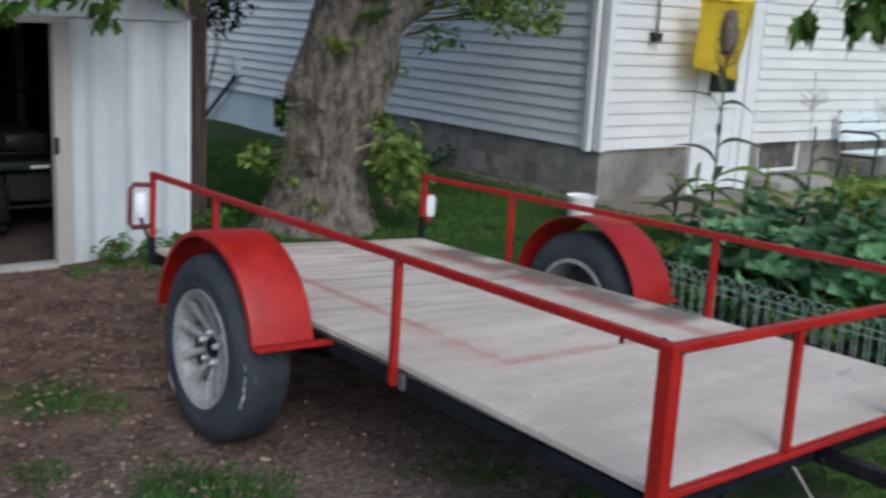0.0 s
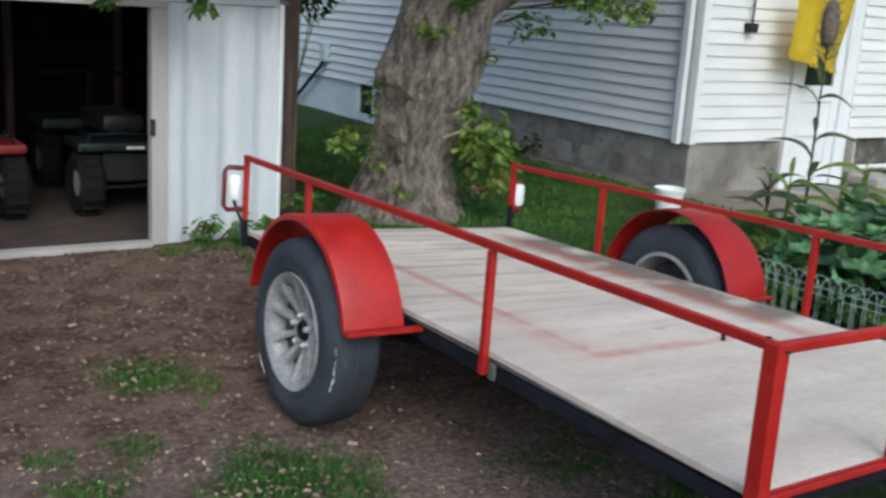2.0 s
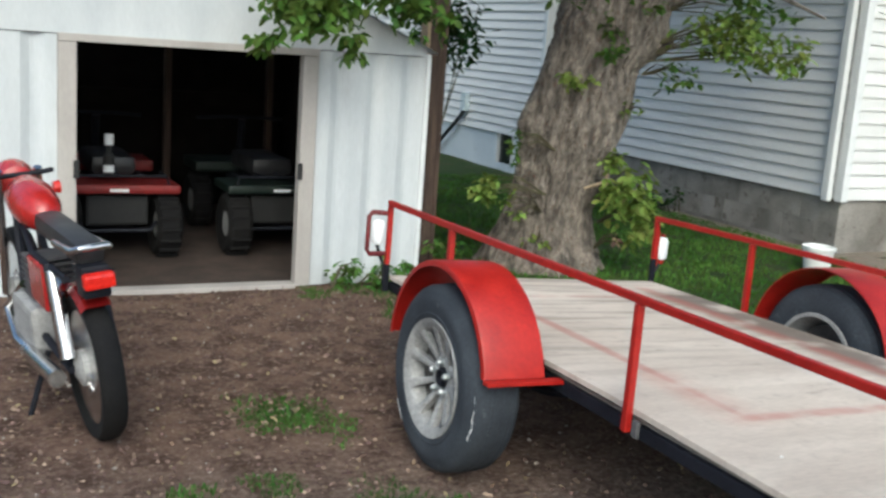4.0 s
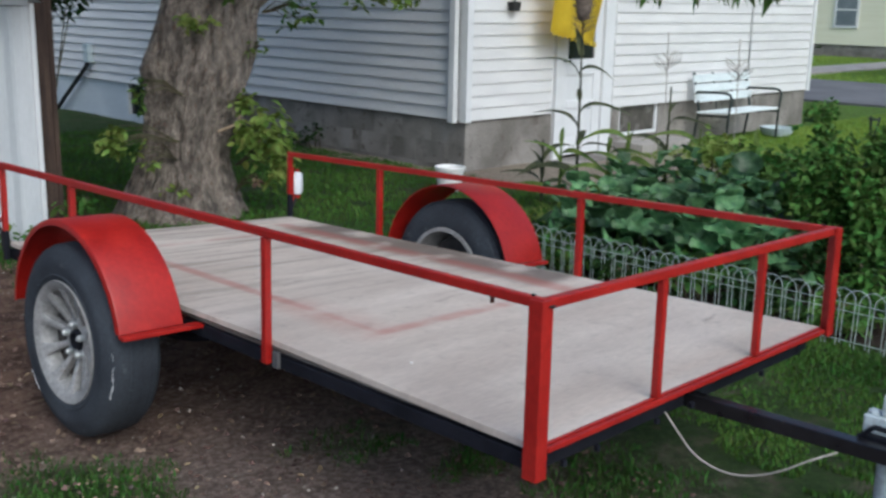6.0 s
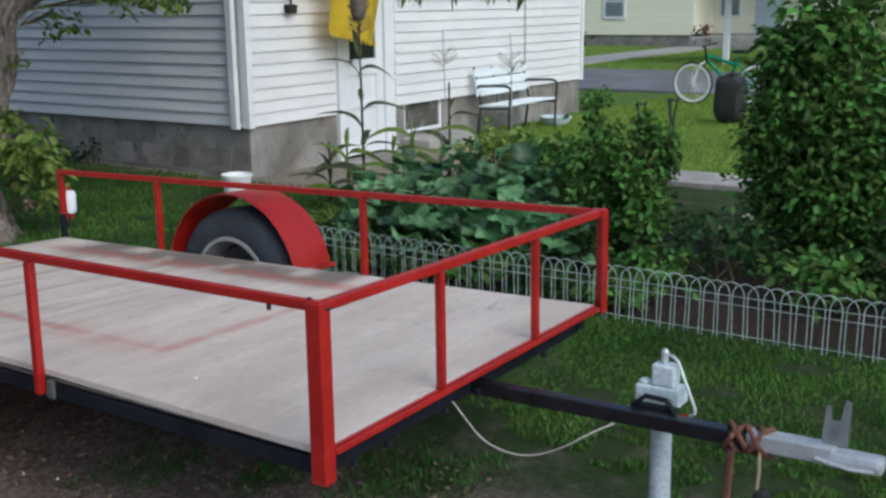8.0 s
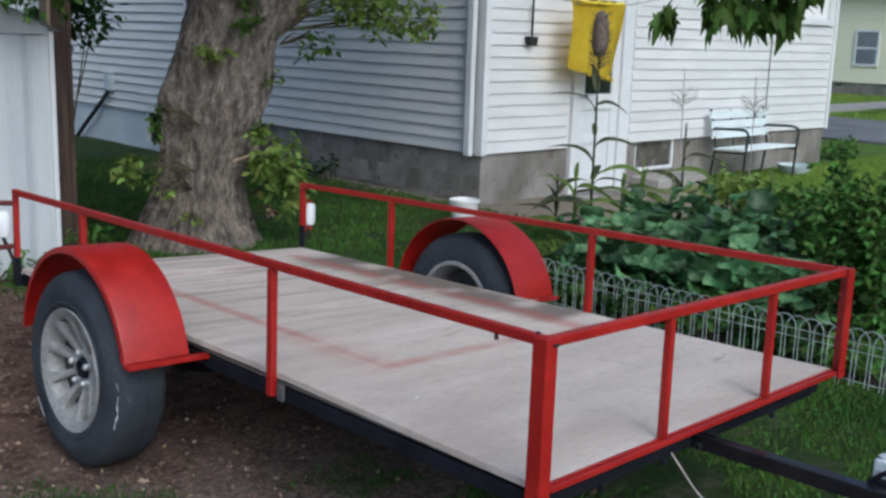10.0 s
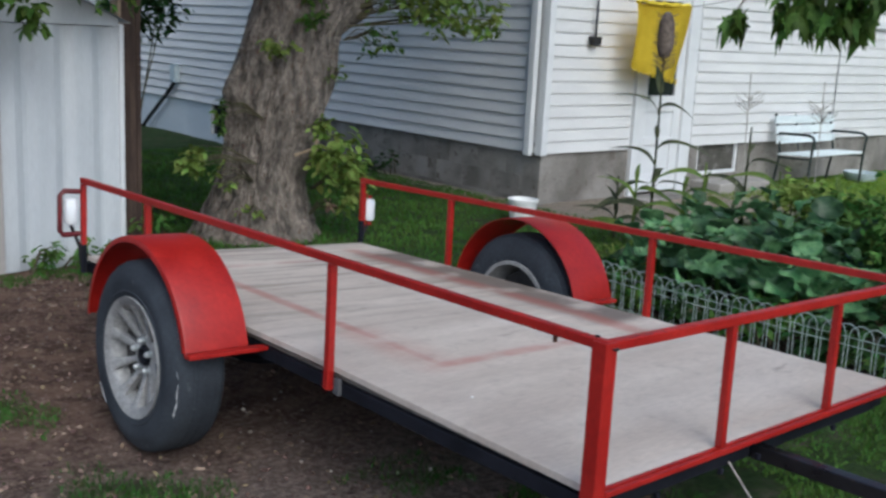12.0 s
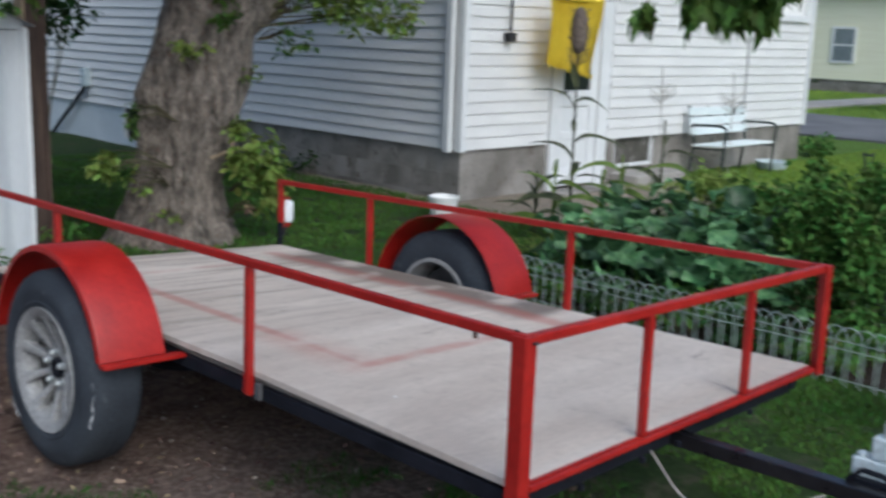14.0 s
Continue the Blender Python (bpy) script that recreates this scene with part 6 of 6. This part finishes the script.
stalk_plant("millet_plant", "tall ornamental millet with a grey seed head", 4.5, 3.33, 1.44, 9, DRYLEAF, (0.0, 0.01), True, 0.2)
stalk_plant("millet_plant", "leafy millet stalk without a head", 4.45, 3.45, 0.62, 6, STRAP)
stalk_plant("millet_plant", "leafy millet stalk without a head", 4.6, 3.75, 0.5, 6, DRYLEAF)
stalk_plant("corn_plant", "young corn-like plant with strap leaves", 4.5, 2.88, 0.72, 7, STRAP)
stalk_plant("corn_plant", "dry dark corn-like stalk", 4.55, 2.58, 1.0, 6, DRYLEAF)
stalk_plant("corn_plant", "young corn-like plant with strap leaves", 4.6, 2.35, 0.72, 7, STRAP)
stalk_plant("corn_plant", "young corn-like plant with strap leaves", 4.5, 3.05, 0.6, 6, STRAP)
stalk_plant("corn_plant", "pale bent corn-like plant drying out", 4.5, 2.62, 0.62, 6, PALELEAF)
stalk_plant("corn_plant", "small corn-like plant with strap leaves", 4.75, 2.0, 0.75, 6, STRAP)
for x, y, h in ((4.75, 2.75, 1.36), (4.75, 2.18, 1.34)):
    d = thing("dry_flower_stem", "thin dry flower stem with a spiky whorl", "plant", pose(x, y, 0), "dry flower stems")
    bm = bmesh.new()
    tube(bm, [(0, 0, 0), (0.01, 0, h * 0.6), (0, 0.01, h)], 0.0035, 5)
    part("stem", bm, PALESTEM, d)
    bm = bmesh.new()
    for k in range(26):
        a = RNG.uniform(0, 6.28)
        s = Vector((0, 0, h - 0.27 + RNG.uniform(-0.02, 0.09)))
        tube(bm, [s, s + Vector((math.cos(a) * 0.10, math.sin(a) * 0.10, 0.06))], 0.0022, 3)
    part("whorl", bm, PALESTEM, d)
clumpgrass = thing("ornamental_grass", "tuft of pale green ornamental grass", "grass", pose(3.55, 3.1, 0))
for me in STRAPS:
    me.materials.append(LEAFY)
for i in range(170):
    me = STRAPS[i % 3]
    ob = link("leaf", me, LEAFY, clumpgrass)
    ob.matrix_local = Matrix.Translation((*RNG.normal(0, 0.30, 2), 0.0)) @ Matrix.Rotation(i * 2.4, 4, "Z") @ Matrix.Rotation(radians(RNG.uniform(0, 45)), 4, "X") @ Matrix.Diagonal((0.22, 0.9, 0.85, 1))

# wire border fence of overlapping hoops
fence = thing("border_fence", "low pale wire border fence with hooped tops", "fence")
bm = bmesh.new()
w, h = 0.062, 0.272
pts = [(0, -w, -0.03), (0, -w, h - w)] + [(0.004 * (i % 2), -w * math.cos(a), h - w + w * math.sin(a)) for i, a in enumerate(np.linspace(0, math.pi, 9)[1:-1])] + [(0, w, h - w), (0, w, -0.03)]
tube(bm, pts, 0.0026, 5)
hoop_mesh = bpy.data.meshes.new("hoop")
bm.to_mesh(hoop_mesh)
bm.free()
WIRE = surf("pale_green_fence_wire", (0.29, 0.36, 0.34), (0.42, 0.48, 0.46), 0.55, metal=0.1, scale=20)
for i in range(92):
    y = 3.02 - 0.072 * i
    ob = link("hoop", hoop_mesh, WIRE, fence)
    ob.matrix_local = pose(2.86 + 0.02 * value_noise(y, 1, 0.8) + 0.004 * (i % 2), y, 0.012 * value_noise(y, 2, 1.3), 3 * value_noise(y, 5, 3), 7 * value_noise(y, 3, 1.7), 0)
for z in (0.205, 0.165, 0.02):
    bm = bmesh.new()
    tube(bm, [(2.865 + 0.02 * value_noise(y, 1, 0.8), y, z + 0.012 * value_noise(y, 2, 1.3)) for y in np.linspace(3.08, -3.6, 60)], 0.0023, 5)
    part("wire", bm, WIRE, fence)

# ---- lawn blades, litter, pebbles ----
def blades(name, x0, x1, y0, y1, n, h, keep, material, label):
    x, y = RNG.uniform(x0, x1, n), RNG.uniform(y0, y1, n)
    ok = np.array([keep(a, b) for a, b in zip(x, y)])
    x, y = x[ok], y[ok]
    n = len(x)
    hh = h * RNG.uniform(0.5, 1.4, n)
    a = RNG.uniform(0, 2 * np.pi, n)
    lean = RNG.uniform(0.1, 0.9, n) * hh
    b = a + np.pi / 2 + RNG.normal(0, 0.5, n)
    w = 0.09 * hh + 0.0015
    base = np.stack([x, y, np.full(n, -0.012)], 1)
    s = np.stack([np.cos(a), np.sin(a), np.zeros(n)], 1) * w[:, None]
    mid = base + np.stack([np.cos(b) * lean * 0.35, np.sin(b) * lean * 0.35, hh * 0.65], 1)
    tip = base + np.stack([np.cos(b) * lean, np.sin(b) * lean, hh], 1)
    v = np.stack([base - s, base + s, mid - s * 0.7, mid + s * 0.7, tip], 1).reshape(-1, 3)
    o = (np.arange(n) * 5)[:, None]
    f = np.concatenate([o + np.array([[0, 1, 3]]), o + np.array([[0, 3, 2]]), o + np.array([[2, 3, 4]])])
    ob = soup(name, v, f, material)
    tagged(ob, label, "grass", kind="stuff")


def near_lawn(x, y):
    if x > 2.95 and y < 2.4 or x > 5.2 or (y > 4.7 and x < 1.05):
        return False
    g = x - 0.95 + 0.9 * value_noise(x, y, 0.9, 4) + 0.5 * value_noise(x, y, 3.0, 8)
    if y < 3.0 and x < 1.5:
        return g > 0.55 and value_noise(x, y, 6.0, 2) > 0.0
    return g > 0.1 and value_noise(x, y, 4.0, 2) > -0.38


def tuft(x, y):
    for a, b, r in TUFTS:
        d = math.hypot(x - a, y - b) + 0.22 * value_noise(x, y, 5.0, 6)
        if d < r * 0.95 and random.random() < 1.15 - d / r:
            return True
    return False


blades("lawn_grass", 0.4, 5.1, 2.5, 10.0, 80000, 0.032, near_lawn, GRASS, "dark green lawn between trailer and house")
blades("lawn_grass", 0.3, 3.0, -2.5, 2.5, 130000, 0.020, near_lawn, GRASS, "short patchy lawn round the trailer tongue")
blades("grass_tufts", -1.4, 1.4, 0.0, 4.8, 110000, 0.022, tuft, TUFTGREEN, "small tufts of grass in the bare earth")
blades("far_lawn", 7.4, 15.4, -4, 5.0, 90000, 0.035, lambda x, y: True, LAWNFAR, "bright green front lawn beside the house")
blades("far_lawn", 21, 33, 2, 20, 30000, 0.06, lambda x, y: not 10.1 < y < 11.7, LAWNFAR, "bright lawn before the cream house")
x, y = RNG.uniform(-2.6, 1.0, 5200), RNG.uniform(-0.2, 4.72, 5200)
keep = RNG.uniform(0, 1, 5200) < np.clip(0.62 - 0.3 * np.maximum(x, 0) - 0.08 * np.abs(y - 3), 0.1, 1)
c = np.stack([x, y, np.full(5200, 0.008)], 1)[keep]
ob = leaves("leaf_litter", c, RNG.uniform(0.008, 0.032, len(c)) ** 1.0, LEAF_SIMPLE, LITTER, None, 0.05, up=2.2)
tagged(ob, "dry leaf scraps scattered on bare earth", "litter", kind="stuff")
c = np.stack([RNG.uniform(-2.6, 0.9, 2600), RNG.uniform(0.2, 4.7, 2600), np.full(2600, -0.002)], 1)
r = RNG.uniform(0.003, 0.009, 2600) * (0.4 + RNG.uniform(0, 1, 2600) ** 4)
octa = np.array([(1, 0, 0), (0, 1, 0), (-1, 0, 0), (0, -1, 0), (0, 0, 0.8), (0, 0, -0.8)])
v = (c[:, None] + octa[None] * r[:, None, None] * RNG.uniform(0.6, 1.4, (2600, 6, 1))).reshape(-1, 3)
f = (np.array([(0, 1, 4), (1, 2, 4), (2, 3, 4), (3, 0, 4), (1, 0, 5), (2, 1, 5), (3, 2, 5), (0, 3, 5)])[None] + (np.arange(2600) * 6)[:, None, None]).reshape(-1, 3)
ob = soup("pebbles", v, f, STONE)
tagged(ob, "pale pebbles and grit on the drive", "pebbles", kind="stuff")
c = np.stack([RNG.uniform(-2.8, 1.0, 16000), RNG.uniform(0.1, 4.7, 16000), np.full(16000, 0.0)], 1)
r = RNG.uniform(0.004, 0.012, 16000) * (0.4 + RNG.uniform(0, 1, 16000) ** 3)
v = (c[:, None] + octa[None] * r[:, None, None] * RNG.uniform(0.5, 1.5, (16000, 6, 1))).reshape(-1, 3)
f = (np.array([(0, 1, 4), (1, 2, 4), (2, 3, 4), (3, 0, 4)])[None] + (np.arange(16000) * 6)[:, None, None]).reshape(-1, 3)
ob = soup("earth_crumbs", v, f, CLOD)
tagged(ob, "brown earth crumbs and small clods in the yard", "soil", kind="stuff")
for i, (x, y) in enumerate(((4.9, 0.62), (5.2, 0.75), (5.6, 0.7), (5.1, 0.45), (5.7, 0.45))):
    s = thing("stone", "pale flat stone in the garden gap", "stone", None, "stones in the garden gap")
    bm = bmesh.new()
    bmesh.ops.create_icosphere(bm, subdivisions=2, radius=0.045)
    for v in bm.verts:
        v.co = Vector((v.co.x * 1.3, v.co.y, v.co.z * 0.4)) * (1 + 0.3 * noise.noise(v.co * 9 + Vector((i, 0, 0)))) + Vector((x, y, 0.02))
    part("rock", bm, STONE, s, "", 50)

# ---- beyond the garden: plant stakes, bicycle, street side ----
for x, y, hgt in ((7.0, 1.84, 0.72), (7.15, 2.2, 0.66)):
    s = thing("plant_stand", "thin dark iron plant stand on the lawn", "stand", pose(x, y, 0), "plant stands")
    for k in range(3):
        a = 2.1 * k + x
        bm = bmesh.new()
        tube(bm, [(0.09 * math.cos(a), 0.09 * math.sin(a), 0.035), (0.01 * math.cos(a), 0.01 * math.sin(a), hgt * 0.7), (0.05 * math.cos(a), 0.05 * math.sin(a), hgt)], 0.009, 6)
        part("leg", bm, GREENMETAL, s)
    bm = bmesh.new()
    tube(bm, [(0.045 * math.cos(a), 0.045 * math.sin(a), hgt - 0.02) for a in np.linspace(0, 2 * math.pi, 13)[:-1]], 0.006, 5, True)
    part("ring", bm, GREENMETAL, s)


def bicycle():
    b = thing("bicycle", "bright green bicycle with pale spoked wheels on the lawn", "bicycle", pose(13.85, 4.15, 0, 0, 4, 180))
    for y in (0.0, 1.0):
        t = part("wheel", lathe(bmesh.new(), [(0.297, -0.013), (0.313, -0.012), (0.318, 0), (0.313, 0.012), (0.297, 0.013)], (0, y, 0.318), "X", 40, True), TYRE2, b, "", 40)
        part("rim", lathe(bmesh.new(), [(0.258, -0.014), (0.296, -0.016), (0.296, 0.016), (0.258, 0.014)], (0, y, 0.318), "X", 36, True), PAPER, t)
        part("hub", lathe(bmesh.new(), [(0.02, -0.05), (0.03, 0), (0.02, 0.05)], (0, y, 0.318), "X", 12), GALV, t)
        for k in range(28):
            a = 2 * math.pi * k / 28
            bm = bmesh.new()
            tube(bm, [(0.03 * (-1) ** k, y + 0.02 * math.cos(a), 0.318 + 0.02 * math.sin(a)), (0, y + 0.263 * math.cos(a + 0.2), 0.318 + 0.263 * math.sin(a + 0.2))], 0.0042, 3)
            part("spoke", bm, PAPER, t)
    bm = bmesh.new()
    tube(bm, [(0, 0.22, 0.74), (0, 0.7, 0.60)], 0.024, 8)
    tube(bm, [(0, 0.24, 0.66), (0, 0.55, 0.34)], 0.026, 8)
    tube(bm, [(0, 0.55, 0.34), (0, 0.72, 0.74)], 0.020, 8)
    tube(bm, [(0.05, 1.0, 0.318), (0, 0.6, 0.34), (-0.05, 1.0, 0.318)], 0.014, 6)
    tube(bm, [(0.05, 1.0, 0.318), (0, 0.70, 0.62), (-0.05, 1.0, 0.318)], 0.014, 6)
    part("frame", bm, BIKEGREEN, b, "", 50)
    bm = bmesh.new()
    tube(bm, [(0.05, 0.0, 0.318), (0.05, 0.14, 0.62), (0, 0.2, 0.64), (-0.05, 0.14, 0.62), (-0.05, 0.0, 0.318)], 0.014, 8)
    part("fork", bm, PAPER, b)
    bm = bmesh.new()
    tube(bm, [(0, 0.22, 0.62), (0, 0.19, 0.86)], 0.016, 8)
    tube(bm, [(-0.28, 0.28, 0.90), (-0.1, 0.18, 0.88), (0.1, 0.18, 0.88), (0.28, 0.28, 0.90)], 0.014, 8)
    part("handlebar", bm, BLACK, b)
    part("saddle", boxes(((-0.07, 0.62, 0.78), (0.07, 0.88, 0.83)), bevel=0.02), SEATBLACK, b)
    bm = bmesh.new()
    tube(bm, [(0.06, 0.6, 0.3), (0.16, 0.62, 0.0)], 0.008, 6)
    part("kick_stand", bm, BLACK, b)


bicycle()
bag = thing("rubbish_bag", "full black plastic rubbish bag standing on the lawn", "bag", pose(11.5, 2.79, 0))
bm = bmesh.new()
bmesh.ops.create_icosphere(bm, subdivisions=4, radius=1.0)
for v in bm.verts:
    p = v.co.copy()
    k = 1 + 0.16 * noise.noise(p * 2.2) + 0.07 * noise.noise(p * 6)
    q = Vector([math.copysign(abs(c) ** 0.55, c) for c in p])
    v.co = Vector((q.x * 0.17, q.y * 0.19, q.z * 0.31 + 0.32)) * (1 + 0.4 * (k - 1))
    if v.co.z < 0.01:
        v.co.z = 0.01
part("sack", bm, RUBBER, bag, "", 60)
bush("flower_clump", "low leafy clump at the house corner", [((12.6, 5.15, 0.14), (0.35, 0.25, 0.16), 1.0)], 260, 0.09, LEAF_SIMPLE, TOMATO, (12.6, 5.15, 0), "plant", stems=5)

cream = thing("neighbour_house", "cream-coloured house across the street", "house")
part("wall", boxes(((33.0, 11.2, 0.4), (40, 22, 3.4))), CREAM, cream)
part("wall", boxes(((35.0, 4.5, 0.4), (39.9, 11.19, 3.4))), CREAM, cream)
part("foundation", boxes(((33.05, 11.25, -0.1), (39.9, 21.9, 0.398))), CONCRETE, cream)
part("foundation", boxes(((35.05, 4.6, -0.1), (39.8, 11.18, 0.398))), CONCRETE, cream)
bm = bmesh.new()
v = [bm.verts.new(p) for p in ((32.5, 3.9, 3.403), (36.5, 3.9, 5.6), (40.5, 3.9, 3.403), (32.5, 22.5, 3.403), (36.5, 22.5, 5.6), (40.5, 22.5, 3.403))]
for q in ((0, 1, 4, 3), (1, 2, 5, 4), (0, 2, 1), (3, 4, 5), (0, 3, 5, 2)):
    bm.faces.new([v[i] for i in q])
part("roof", bm, SHINGLE, cream)


def far_window(x, y0, y1, z0, z1):
    w = part("window", boxes(((x - 0.05, y0, z0), (x - 0.002, y0 + 0.08, z1)), ((x - 0.05, y1 - 0.08, z0), (x - 0.002, y1, z1)), ((x - 0.05, y0 + 0.081, z0), (x - 0.002, y1 - 0.081, z0 + 0.08)),
                             ((x - 0.05, y0 + 0.081, z1 - 0.08), (x - 0.002, y1 - 0.081, z1)), ((x - 0.045, y0 + 0.081, (z0 + z1) / 2 - 0.03), (x - 0.003, y1 - 0.081, (z0 + z1) / 2 + 0.03))), TRIM, cream)
    part("pane", boxes(((x - 0.03, y0 + 0.081, z0 + 0.081), (x - 0.002, y1 - 0.081, z1 - 0.081))), PANE, w)


far_window(33.0, 13.65, 14.5, 0.95, 2.15)
far_window(33.0, 16.5, 17.4, 0.95, 2.15)
far_window(35.0, 10.2, 11.0, 0.95, 2.25)
part("door", boxes(((34.95, 8.7, 0.41), (34.998, 9.7, 2.5)), bevel=0.01), ZINC, cream, "pale blue door")
part("porch_floor", boxes(((32.4, 5.0, -0.05), (34.99, 11.1, 0.38)), bevel=0.02), PATHCONC, cream)
part("porch_roof", boxes(((23.6, 3.0, 1.80), (26.5, 8.3, 1.92)), bevel=0.02), TRIM, cream)
for y in (3.2, 7.05):
    part("porch_post", boxes(((24.0, y - 0.07, 0.0), (24.14, y + 0.07, 1.799)), bevel=0.01), TRIM, cream)
bush("far_shrub", "small reddish shrub at the cream house corner", [((32.6, 10.7, 0.42), (0.35, 0.4, 0.36), 1.0)], 200, 0.13, LEAF_SIMPLE, RUST, (32.6, 10.7, 0), stems=5)
bush("far_shrub", "low bushes along the cream house wall", [((32.5, 17.0, 0.25), (0.4, 2.5, 0.3), 1.0)], 300, 0.2, LEAF_SIMPLE, LEAFD, (32.5, 17.0, 0), stems=5)
# a belt of trees closes the distance
woods = clump([((52 + 5 * math.sin(i), -46 + 8.5 * i, 4.5 + math.sin(i * 1.7)), (4, 5, 4.2), 1 / 14) for i in range(14)] + [((-30 + 9 * i, 42 + 3 * math.sin(i * 2), 4.5), (5, 4, 4.2), 1 / 14) for i in range(9)], 5600)
woods = woods[woods[:, 2] > 0.2]
ob = leaves("far_woods", woods, RNG.uniform(0.7, 1.3, len(woods)), LEAF_SIMPLE, LEAFD, None, 0.3)
tagged(ob, "dark green belt of trees in the distance", "trees", kind="stuff")
